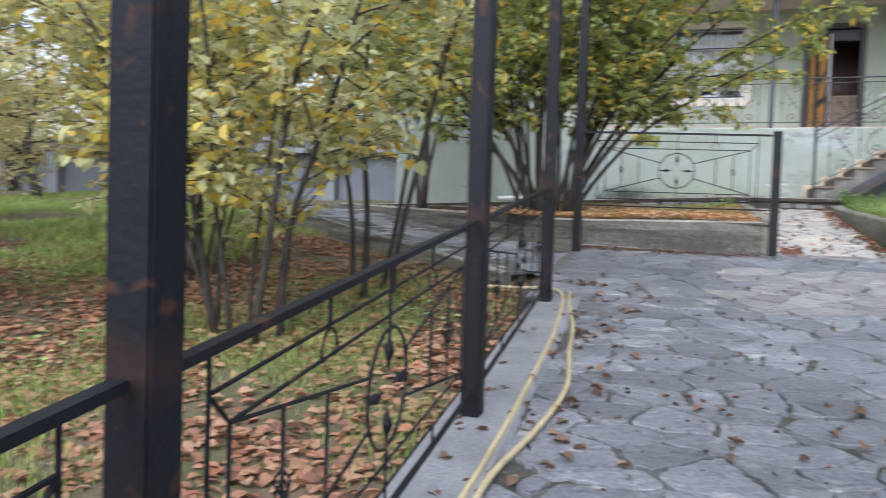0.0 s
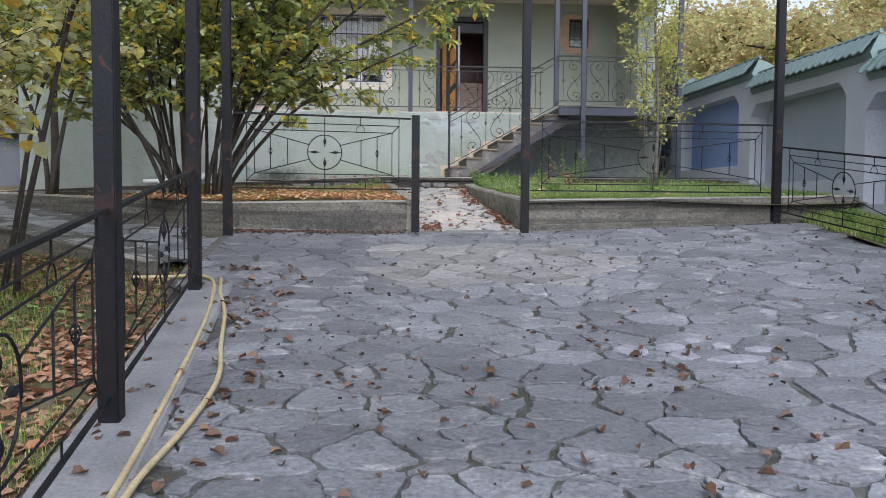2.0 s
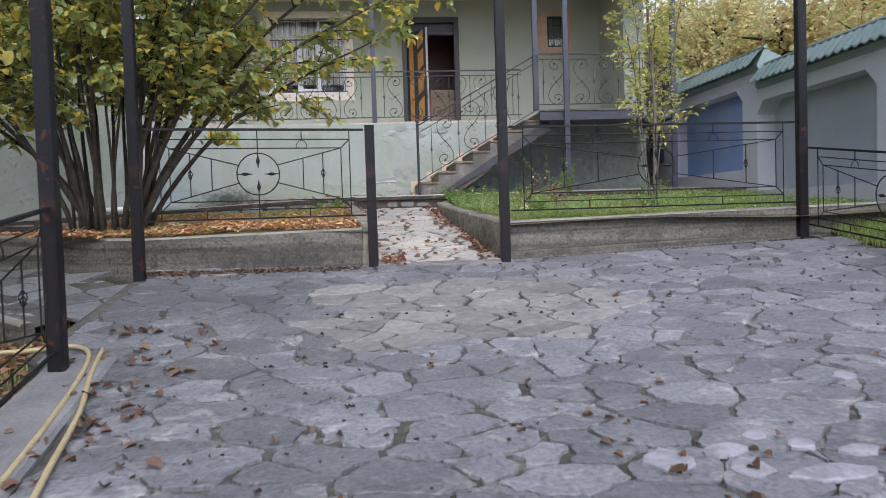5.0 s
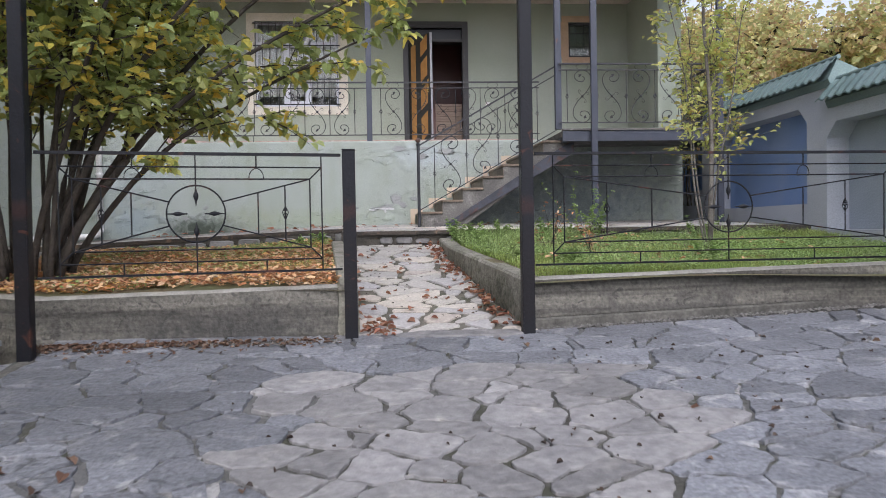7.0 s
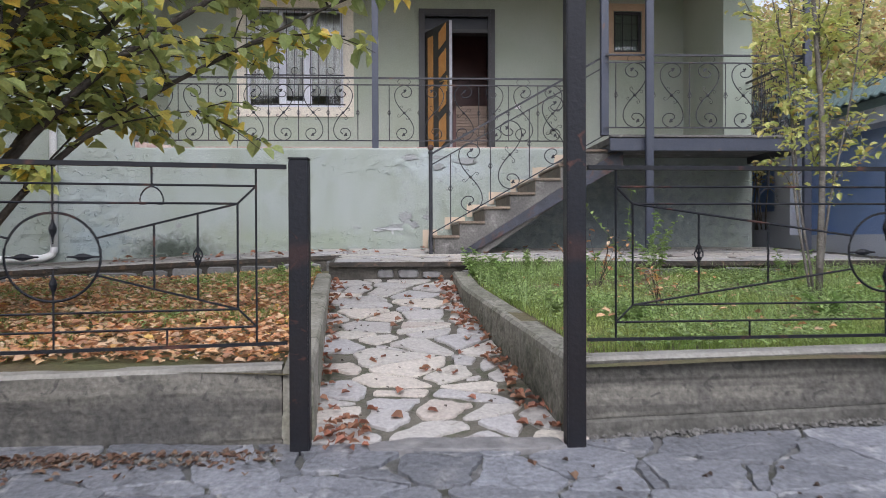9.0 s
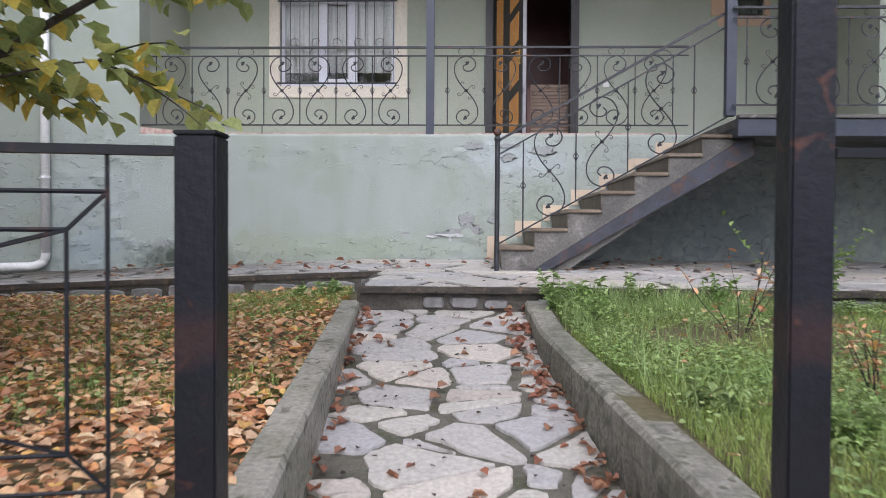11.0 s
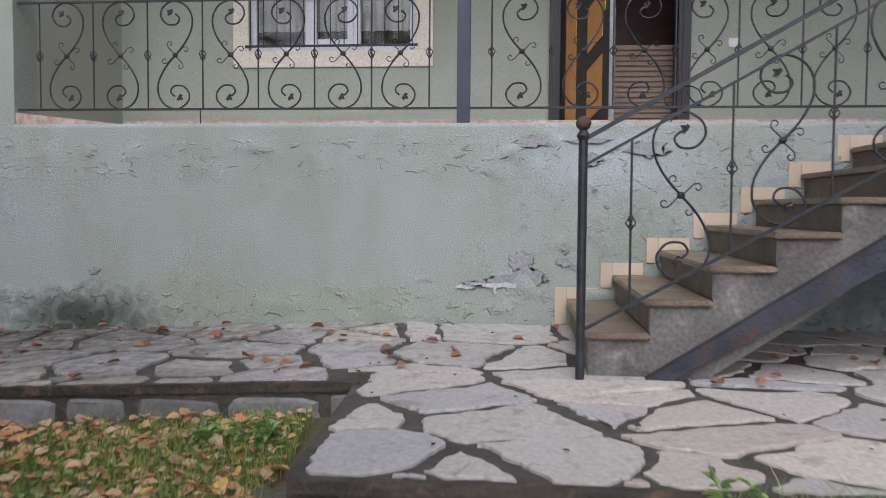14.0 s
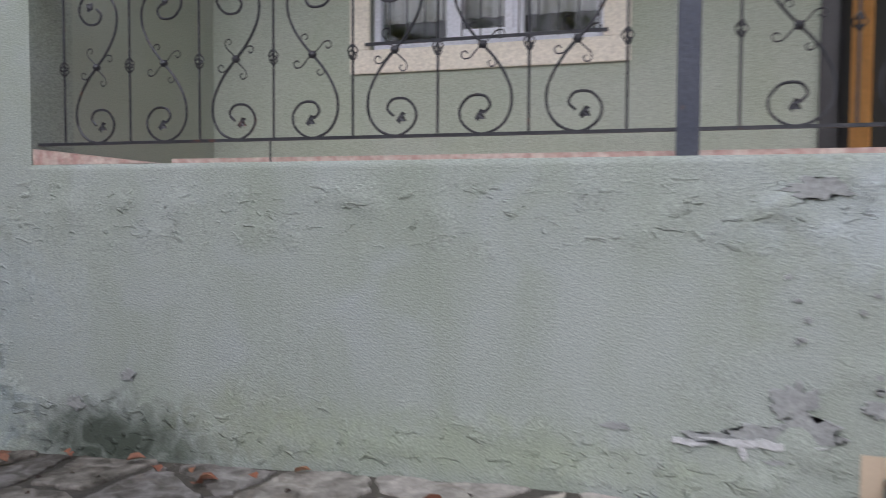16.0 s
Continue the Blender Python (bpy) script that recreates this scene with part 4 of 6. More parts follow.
def ivy_leaf(bm, c, s, to):
    """A small three-lobed iron leaf."""
    for da, k in ((-0.9, 0.8), (0, 1.0), (0.9, 0.8)):
        a = to + da
        d, n = Vector((math.cos(a), 0, math.sin(a))), Vector((-math.sin(a), 0, math.cos(a)))
        v = [bm.verts.new(Vector(c) + q) for q in (Vector((0, -0.004, 0)), d * s * k * 0.55 + n * s * 0.3 + Vector((0, -0.008, 0)), d * s * k, d * s * k * 0.55 - n * s * 0.3 + Vector((0, -0.008, 0)), Vector((0, 0.006, 0)))]
        bm.faces.new((v[0], v[1], v[2], v[3]))
        bm.faces.new((v[4], v[3], v[2], v[1]))


def railing(name, a, b, z_of, h_low, h_mid, h_top, uprights, label, side=Vector((1, 0, 0)), flip0=0, spans=None):
    """A scrolled railing from a to b in plan; z_of(u) gives the foot line; uprights: where the balusters stand along it."""
    a, b = Vector((*a, 0)), Vector((*b, 0))
    L = (b - a).length
    t = thing(name, label, "railing", tuple(a.lerp(b, 0.5) + Vector((0, 0, z_of(L / 2) + h_low))))

    def W(u, h, foot=None):
        p = a.lerp(b, u / L)
        return Vector((p.x, p.y, z_of(u if foot is None else foot) + h))
    part("handrail", bar([W(0, h_top), W(L, h_top)], flat=(0.034, 0.022)), M_RAIL, t)
    part("top_bar", bar([W(0, h_mid), W(L, h_mid)], flat=(0.02, 0.014)), M_RAIL, t)
    part("bottom_bar", bar([W(0, h_low), W(L, h_low)], flat=(0.03, 0.014)), M_RAIL, t)
    H, mid = h_mid - h_low, (h_mid + h_low) / 2
    gap = h_top - h_mid
    for k, (u0, u1) in enumerate(zip(uprights, uprights[1:])):
        if k % 2 == 0:
            uc = (u0 + u1) / 2
            q = [(-0.062, 0.2), (-0.082, 0.25), (-0.092, 0.5), (-0.075, 0.8), (-0.04, 0.93), (0.04, 0.93), (0.075, 0.8), (0.092, 0.5), (0.082, 0.25), (0.062, 0.2)]
            part("rail_curl", bar([W(uc + x, h_mid + gap * z, uc) for x, z in q], 0.0034, 4), M_RAIL, t)
        if k % 4 == 3:
            part("rail_foot", bar([W(u0 - 0.02, 0.0), W(u0 - 0.02, h_low)], 0.005, 4), M_RAIL, t)
    for u in uprights:
        bl = part("baluster", bar([W(u, h_low), W(u, h_mid)], 0.0062, 6), M_RAIL, t)
        bm = bmesh.new()
        for j in range(4):
            pts = [W(u, mid) + Vector((math.cos(j * math.pi / 2 + v * 3) * 0.024 * math.sin(math.pi * v), math.sin(j * math.pi / 2 + v * 3) * 0.024 * math.sin(math.pi * v), -0.04 + 0.08 * v)) for v in np.linspace(0, 1, 8)]
            sweep(bm, pts, 0.0038, 4)
        part("basket_twist", bm, M_RAIL, bl)
    cells = spans or list(zip(uprights, uprights[1:]))
    for k, (u0, u1) in enumerate(cells):
        uc, cw = (u0 + u1) / 2, u1 - u0
        s2, eye = s_scroll(cw, H, (k + flip0) % 2 == 1)
        ob = part("scroll", bar([W(uc + p.x, mid + p.y, uc) for p in smooth_pts(s2, 4)], 0.0066, 5), M_RAIL, t)
        bm = bmesh.new()
        ball(bm, W(uc, mid), 0.021, 0.9, 8)
        for sx in (1, -1):
            for sz in (1, -1):
                q = [(0.012, 0.006), (0.035, 0.03), (0.06, 0.055), (0.088, 0.058), (0.098, 0.036), (0.08, 0.024), (0.07, 0.036)]
                q = [(x, z) if sx * sz > 0 else (z, x) for x, z in q]
                sweep(bm, [W(uc + sx * p.x, mid + sz * p.y, uc) for p in smooth_pts(q, 2)], 0.0033, 4)
        part("collar", bm, M_RAIL, ob)
        for sg in (1, -1):
            bm = bmesh.new()
            ivy_leaf(bm, W(uc + sg * eye[0], mid + sg * eye[1], uc), 0.045, -0.6 if sg > 0 else 2.5)
            part("iron_leaf", bm, M_RAIL, ob)
    return t


railing("porch_railing", (PX0, 0.06), (-0.76, 0.06), lambda u: FLOOR, 0.11, 0.89, 0.985, [0.17 + 0.413 * k for k in range(8)], "black wrought-iron porch railing with S-scrolls and leaves")
railing("porch_railing", (-0.67, 0.06), (2.17, 0.06), lambda u: FLOOR, 0.11, 0.89, 0.985, [0.15 + 0.42 * k for k in range(7)], "black wrought-iron porch railing with S-scrolls and leaves", flip0=1)
STEP, RISE, NST = 0.31, 0.175, 8
railing("stair_railing", (0.0, -1.58), (2.10, -1.58), lambda u: u * (RISE / STEP), 0.19, 1.02, 1.15, [0.24, 0.725, 1.20, 1.80], "sloping wrought-iron stair railing with S-scrolls", flip0=1)
railing("landing_railing", (2.10, -1.74), (4.54, -1.74), lambda u: 1.36, 0.10, 0.88, 0.97, [0.12, 0.58, 1.02, 1.46, 1.90, 2.34], "wrought-iron landing railing with S-scrolls")
railing("landing_railing", (4.56, -1.70), (4.56, -0.02), lambda u: 1.36, 0.10, 0.88, 0.97, [0.2 * k + 0.1 for k in range(8)], "wrought-iron landing side railing", spans=[])


# ---------------- stairs and landing ----------------
def stairs():
    t = thing("staircase", "worn concrete outdoor stairs with steel stringer and stone treads", "stairs", (0, -0.75, 0))
    ring = [(0.05, 0, -0.2), (0.44, 0, -0.2), (2.30, 0, 1.06), (2.30, 0, 1.19)]
    for i in range(NST - 2, -1, -1):
        ring += [((i + 1) * STEP + 0.05, 0, (i + 1) * RISE - 0.036), (i * STEP + 0.05, 0, (i + 1) * RISE - 0.036)]
    part("stair_body", prism(bmesh.new(), ring, (0, -1.49, 0), (0, -0.012, 0)), M_STEP, t)
    for i in range(NST - 1):
        x0, x1 = i * STEP + 0.02, (i + 1) * STEP + 0.05
        z = (i + 1) * RISE
        part("tread", boxed((x0, -1.52, z - 0.034), (x1 - 0.005, -0.012, z), 0.008), M_STEPTOP, t, "stone tread with worn edge")
        part("riser_slab", boxed((x0 + 0.022, -1.495, z - RISE + 0.003), (x0 + 0.03, -0.014, z - 0.037)), M_TREAD, t, "dark stone riser facing")
        part("skirting_tile", boxed((x0 - 0.08, -0.011, z - RISE + (0.004 if i == 0 else 0.088)), (x0 - 0.002, -0.001, z + 0.085), 0.001), M_BEIGE, t)
        part("skirting_tile", boxed((x0 + 0.001, -0.011, z + 0.002), (x1 - 0.132, -0.001, z + 0.085), 0.001), M_BEIGE, t)
    for y in (-1.525, -0.06):
        part("stringer", prism(bmesh.new(), [(0.29, y, -0.08), (0.42, y, -0.08), (2.36, y, 1.03), (2.36, y, 1.185), (2.27, y, 1.185)], (0, -0.035, 0), (0, 0.03, 0)), M_STRINGER, t, "blue-grey steel channel stringer, rust at its foot")
    return t


stairs()
nl = thing("newel_post", "slim dark iron newel post with rusty ball finial", "post", (0.0, -1.585, -0.05))
part("shaft", bar([(0, -1.585, -0.08), (0, -1.585, 1.17)], 0.023, 10), M_RAIL, nl)
bmn = bar([(0, -1.585, 1.15), (0, -1.585, 1.17), (0, -1.585, 1.185), (0, -1.585, 1.2)], [0.025, 0.034, 0.026, 0.018], 12)
part("collar", bmn, M_RAIL, nl)
part("finial", ball(bmesh.new(), (0, -1.585, 1.232), 0.039, 0.95, 14), mat("rusty_iron", (0.12, 0.055, 0.04), 0.7, second=(0.05, 0.035, 0.03), scale=25, mixing=0.9), nl, "rusty iron ball", smooth=True)

land = thing("landing", "raised concrete stair landing on a blue-grey steel frame", "landing", (3.3, -0.9, 1.3))
part("slab", boxed((2.17, -1.70, 1.27), (4.56, -0.012, 1.355), 0.006), M_STEP, land)
part("front_beam", boxed((2.14, -1.78, 1.18), (4.62, -1.71, 1.335), 0.004), M_STEEL, land)
part("front_edge", boxed((2.14, -1.80, 1.338), (4.62, -1.705, 1.37), 0.004), M_STEP, land)
part("side_beam", boxed((4.57, -1.705, 1.18), (4.63, -0.012, 1.335), 0.004), M_STEEL, land)
part("joist", boxed((2.18, -1.705, 1.18), (2.24, -0.012, 1.268), 0.004), M_STEEL, land)
for x, y, z0 in ((2.6, -1.83, ver_z(2.6, -1.83) - 0.03), (4.52, -1.83, ver_z(4.5, -1.83) - 0.03)):
    p = thing("porch_post", "blue-grey square steel porch post from terrace to roof", "post", (x, y, z0), "porch posts")
    part("shaft", boxed((x - 0.045, y - 0.04, z0), (x + 0.045, y + 0.025, CEIL), 0.004), M_STEEL, p)
for x, y, z0 in ((2.10, -1.66, 1.372), (-0.715, 0.06, FLOOR)):
    p = thing("porch_post", "dark square steel porch post carrying the roof", "post", (x, y, z0), "porch posts")
    part("shaft", boxed((x - 0.045, y - 0.045, z0), (x + 0.045, y + 0.045, CEIL), 0.004), M_STEEL, p)


M_EDGE = mat("grey_metal_edge", (0.42, 0.42, 0.45), 0.4, metal=0.3, scale=9, bump=0)


# ---------------- window, door, small fittings ----------------
def window_main():
    x0, x1, z0, z1 = WIN
    w = thing("window_1", "white three-light window with black grille and cream surround", "window", ((x0 + x1) / 2, PB, z0), kind="structure")
    s = 0.145
    for nm, lo, hi in (("surround_sill", (x0 - s, PB - 0.022, z0 - s - 0.01), (x1 + s + 0.02, PB - 0.001, z0 - 0.001)), ("surround_head", (x0 - s, PB - 0.022, z1 + 0.001), (x1 + s + 0.02, PB - 0.001, z1 + s)), ("surround_jamb", (x0 - s, PB - 0.022, z0), (x0 - 0.001, PB - 0.001, z1)), ("surround_jamb", (x1 + 0.001, PB - 0.022, z0), (x1 + s + 0.02, PB - 0.001, z1))):
        part(nm, boxed(lo, hi, 0.004), M_TRIM, w)
    y0, y1 = PB + 0.05, PB + 0.12
    xs = [x0, x0 + 0.54, x1 - 0.54, x1]
    f = 0.05

    def rect(nm, a, b, c, d, fw, ya, yb, parent, m=M_PVC):
        bm = bmesh.new()
        for lo, hi in (((a, ya, c), (b, yb, c + fw)), ((a, ya, d - fw), (b, yb, d)), ((a, ya, c + fw), (a + fw, yb, d - fw)), ((b - fw, ya, c + fw), (b, yb, d - fw))):
            box(bm, lo, hi, 0.004)
        return part(nm, bm, m, parent)
    rect("frame", x0, x1, z0, z1, f, y0, y1, w)
    tr = z1 - 0.42
    part("transom", boxed((x0 + f, y0, tr), (x1 - f, y1, tr + 0.05), 0.004), M_PVC, w)
    for x in xs[1:3]:
        part("mullion", boxed((x - 0.03, y0, z0 + f), (x + 0.03, y1, z1 - f), 0.004), M_PVC, w)
    rect("casement", xs[1] + 0.03, xs[2] - 0.03, z0 + f, tr, 0.055, y0 - 0.02, y0 + 0.03, w)
    part("handle", boxed((xs[1] + 0.045, y0 - 0.05, z0 + 0.45), (xs[1] + 0.07, y0 - 0.022, z0 + 0.58), 0.004), M_PVC, w)
    for a, b in zip(xs, xs[1:]):
        for c, d in ((z0 + f, tr), (tr + 0.05, z1 - f)):
            g = part("pane", boxed((a + 0.031, y0 + 0.035, c), (b - 0.031, y0 + 0.041, d)), M_GLASS, w)
            g.visible_shadow = False
    g = thing("window_grille", "black iron window grille with scrolled band", "grille", ((x0 + x1) / 2, PB - 0.02, z0 + 0.04))
    yb = PB - 0.03
    n = 13
    for k in range(n):
        x = x0 + 0.02 + (x1 - x0 - 0.04) * k / (n - 1)
        part("grille_bar", bar([(x, yb, z0 + 0.02), (x, yb, z1 - 0.02)], 0.005, 5), M_RAIL, g)
    for z in (z0 + 0.035, z0 + 0.50, z1 - 0.45, z1 - 0.04):
        part("cross_bar", bar([(x0 - 0.03, yb, z), (x1 + 0.03, yb, z)], flat=(0.012, 0.02)), M_RAIL, g)
    for k in range(5):
        cx = x0 + 0.2 + (x1 - x0 - 0.4) * k / 4
        ring = [(cx + 0.055 * math.cos(a), yb, z0 + 0.57 + 0.055 * math.sin(a)) for a in np.linspace(0.3, 5.6, 14)]
        part("grille_scroll", bar(ring, 0.004, 4), M_RAIL, g)
    # pleated curtain and dark lower part behind the glass
    c = thing("curtain", "pale pleated curtain hanging behind the window", "curtain", ((x0 + x1) / 2, PB + 0.22, z0 + 0.3))
    bm = bmesh.new()
    lo, hi = [], []
    for k in range(121):
        x = x0 + (x1 - x0) * k / 120
        y = PB + 0.24 + 0.018 * math.sin(k * 0.75) + 0.008 * math.sin(k * 0.31)
        lo.append(bm.verts.new((x, y, z0 + 0.22)))
        hi.append(bm.verts.new((x, y, z1 - 0.01)))
    for k in range(120):
        bm.faces.new((lo[k], lo[k + 1], hi[k + 1], hi[k]))
    ob = part("cloth", bm, M_SHEER, c, smooth=True)
    sol = ob.modifiers.new("thickness", "SOLIDIFY")
    sol.thickness = 0.004
    part("curtain_rod", bar([(x0, PB + 0.24, z1 - 0.005), (x1, PB + 0.24, z1 - 0.005)], 0.01, 8), M_WHITE, c)


window_main()


M_SURROUND = mat("beige_surround", (0.56, 0.40, 0.28), 0.8)


def window_small():
    x0, x1, z0, z1 = SWIN
    w = thing("window_2", "small dark barred window in a beige surround", "window", ((x0 + x1) / 2, PB, z0), kind="structure")
    for nm, lo, hi in (("surround_sill", (x0 - 0.13, PB - 0.02, z0 - 0.13), (x1 + 0.08, PB - 0.001, z0)), ("surround_head", (x0 - 0.13, PB - 0.02, z1), (x1 + 0.08, PB - 0.001, z1 + 0.12)), ("surround_jamb", (x0 - 0.22, PB - 0.02, z0), (x0, PB - 0.001, z1)), ("surround_jamb", (x1, PB - 0.02, z0), (x1 + 0.08, PB - 0.001, z1))):
        part(nm, boxed(lo, hi, 0.004), M_SURROUND, w)
    bm = bmesh.new()
    for lo, hi in (((x0, PB + 0.04, z0), (x1, PB + 0.1, z0 + 0.04)), ((x0, PB + 0.04, z1 - 0.04), (x1, PB + 0.1, z1)), ((x0, PB + 0.04, z0 + 0.04), (x0 + 0.04, PB + 0.1, z1 - 0.04)), ((x1 - 0.04, PB + 0.04, z0 + 0.04), (x1, PB + 0.1, z1 - 0.04))):
        box(bm, lo, hi, 0.003)
    part("frame", bm, M_DOORBLACK, w)
    g = part("pane", boxed((x0 + 0.04, PB + 0.07, z0 + 0.04), (x1 - 0.04, PB + 0.076, z1 - 0.04)), M_GLASS, w)
    g.visible_shadow = False
    # added sheet behind the glass: its colour paints the pane's reflection
    part("blind", boxed((x0 + 0.03, PB + 0.105, z0 + 0.03), (x1 - 0.03, PB + 0.115, z1 - 0.03)), M_GREENPANE, w, "added grey-green panel behind the pane, coloured like its reflection")
    for k in (1, 2):
        x = x0 + (x1 - x0) * k / 3
        part("window_bar", bar([(x, PB + 0.02, z0), (x, PB + 0.02, z1)], 0.006, 5), M_RAIL, w)
    for z in (z0 + 0.2, z1 - 0.2):
        part("window_bar", bar([(x0, PB + 0.015, z), (x1, PB + 0.015, z)], 0.006, 5), M_RAIL, w)


window_small()


def front_door():
    x0, x1, z0, z1 = DOOR
    d = thing("door_1", "open black entrance door with orange wood inlay panels and transom", "door", (x0, PB, z0), kind="structure")
    fw, ya, yb = 0.075, PB - 0.03, PB + 0.2
    part("frame_jamb", boxed((x0 + 0.001, ya, z0), (x0 + fw, yb, z1 - 0.001), 0.008), M_DOORBLACK, d)
    part("frame_jamb", boxed((x1 - fw, ya, z0), (x1 - 0.001, yb, z1 - 0.001), 0.008), M_DOORBLACK, d)
    part("frame_head", boxed((x0 + fw, ya, z1 - fw), (x1 - fw, yb, z1 - 0.001), 0.008), M_DOORBLACK, d)
    part("transom_bar", boxed((x0 + fw, ya, z1 - 0.34), (x1 - fw, yb, z1 - 0.28), 0.008), M_DOORBLACK, d)
    part("transom_pane", boxed((x0 + fw, PB + 0.08, z1 - 0.28), (x1 - fw, PB + 0.086, z1 - fw)), M_DARKPANE, d)
    # architrave
    part("architrave", boxed((x0 - 0.03, PB - 0.045, z0), (x0 + 0.04, PB - 0.031, z1 + 0.04), 0.004), M_DOORBLACK, d)
    part("architrave", boxed((x1 - 0.04, PB - 0.045, z0), (x1 + 0.03, PB - 0.031, z1 + 0.04), 0.004), M_DOORBLACK, d)
    part("architrave", boxed((x0 + 0.041, PB - 0.045, z1 - 0.04), (x1 - 0.041, PB - 0.031, z1 + 0.04), 0.004), M_DOORBLACK, d)
    # the leaf, swung outward about its left edge
    H, W = z1 - 0.36 - z0, 0.84
    turn = Matrix.Translation((x0 + fw + 0.01, PB - 0.05, z0 + 0.015)) @ Matrix.Rotation(radians(-66), 4, "Z")
    bm = boxed((0, -0.02, 0), (W, 0.03, H), 0.004)
    bmesh.ops.transform(bm, matrix=turn, verts=bm.verts)
    leaf = part("door_leaf", bm, M_DOORBLACK, d)
    edge = boxed((W + 0.001, -0.018, 0.003), (W + 0.006, 0.028, H - 0.003))
    bmesh.ops.transform(edge, matrix=turn, verts=edge.verts)
    part("leaf_edge", edge, M_EDGE, leaf, "pale metal edge strip")
    # two columns of inlay, the inner one cut by dark slanted bands
    for u0, u1, cuts in ((0.12, 0.30, ((0.10, 1.88),)), (0.50, 0.74, ((0.10, 0.52), (0.66, 1.02), (1.16, 1.50), (1.62, 1.88)))):
        for a, b in cuts:
            bm = bmesh.new()
            skew = 0.10 if len(cuts) > 1 else 0.0
            prism(bm, [(u0, 0, a + 0.0), (u1, 0, a + skew), (u1, 0, b + skew), (u0, 0, b)], (0, -0.028, 0), (0, -0.0202, 0))
            bmesh.ops.transform(bm, matrix=turn, verts=bm.verts)
            part("inlay_panel", bm, M_DOORWOOD, leaf, "orange wood inlay")
    bm = boxed((W - 0.09, -0.034, 0.95), (W - 0.05, -0.021, 1.18), 0.004)
    bmesh.ops.transform(bm, matrix=turn, verts=bm.verts)
    part("lock_plate", bm, M_BRASS, leaf)
    bm = bar([(W - 0.07, -0.034, 1.10), (W - 0.07, -0.075, 1.10), (W - 0.19, -0.08, 1.10)], 0.009, 8)
    bmesh.ops.transform(bm, matrix=turn, verts=bm.verts)
    part("handle", bm, M_BRASS, leaf)
    part("threshold", boxed((x0 + fw, ya, z0), (x1 - fw, yb, z0 + 0.03), 0.004), M_DOORBLACK, d)


front_door()


def shutter_cabinet():
    c = thing("louvred_cabinet", "brown hall cabinet with pale louvred front", "cabinet", (0.95, PB + 0.55, FLOOR))
    x0, x1, y0, z0, z1 = 0.50, 1.30, PB + 0.40, FLOOR, 2.25
    part("body", boxed((x0, y0 + 0.03, z0), (x1, y0 + 0.35, z1), 0.006), M_BROWN, c)
    for k in range(17):
        z = z0 + 0.13 + k * 0.048
        bm = boxed((x0 + 0.05, -0.028, -0.006), (x1 - 0.05, 0.028, 0.006), 0.003)
        bmesh.ops.transform(bm, matrix=Matrix.Translation((0, y0 + 0.005, z)) @ Matrix.Rotation(radians(62), 4, "X"), verts=bm.verts)
        part("louvre", bm, M_SLAT, c)
    for x in (x0, x1 - 0.05):
        part("stile", boxed((x, y0 - 0.02, z0 + 0.08), (x + 0.05, y0 + 0.028, z1), 0.004), M_BROWN, c)


shutter_cabinet()
idoor = thing("inner_door", "dark brown panelled inner hall door", "door", (0.95, 3.35, FLOOR))
part("door_leaf", boxed((0.55, 3.33, FLOOR), (1.35, 3.385, 3.45), 0.006), M_BROWN, idoor)
part("door_panel", boxed((0.67, 3.315, FLOOR + 0.2), (1.23, 3.329, FLOOR + 0.9), 0.005), M_BROWN, idoor)
part("door_panel", boxed((0.67, 3.315, FLOOR + 1.05), (1.23, 3.329, FLOOR + 1.9), 0.005), M_BROWN, idoor)
sw = thing("light_switch", "white square wall switch beside the door", "switch", (1.52, PB, 2.25))
part("plate", boxed((1.475, PB - 0.012, 2.215), (1.555, PB - 0.001, 2.295), 0.003), M_WHITE, sw)
part("rocker", boxed((1.492, PB - 0.016, 2.232), (1.538, PB - 0.0121, 2.278), 0.002), M_WHITE, sw)

# rainwater pipe on the corner wall
pipe = thing("drain_pipe", "white plastic rainwater downpipe with elbow foot", "pipe", (-5.08, -0.07, 0))
zf = ver_z(-5.2, -0.2)
part("downpipe", bar([(-5.08, -0.07, CEIL), (-5.08, -0.07, zf + 0.22)], 0.05, 12), M_WHITE, pipe, smooth=True)
part("elbow", bar([tuple(p) for p in smooth_pts([(-5.08, -0.07, zf + 0.24), (-5.10, -0.07, zf + 0.13), (-5.22, -0.09, zf + 0.07), (-5.42, -0.11, zf + 0.062), (-6.3, -0.14, zf + 0.03)], 4)], 0.05, 12), M_WHITE, pipe, smooth=True)
for z in (0.9, 2.6):
    part("bracket", bar([(-5.08 + 0.056 * math.cos(a), -0.07 + 0.056 * math.sin(a), z) for a in np.linspace(0, 2 * math.pi, 14, endpoint=False)], flat=(0.006, 0.03), closed=True), M_WHITE, pipe)

# sloping wedge of broken tiles on the porch edge
alone("tile_wedge", prism(bmesh.new(), [(PX0 + 0.005, 0, FLOOR + 0.002), (PX0 + 0.78, 0, FLOOR + 0.002), (PX0 + 0.005, 0, FLOOR + 0.085)], (0, 0.005, 0), (0, 0.14, 0)), M_MOSAIC, "low wedge of broken red and white tiles", "tile wedge")
alone("tile_edging", boxed((PX0 + 0.8, 0.10, FLOOR + 0.001), (2.1, 0.2, FLOOR + 0.028)), M_MOSAIC, "thin edging of broken red and white tiles", "edging")


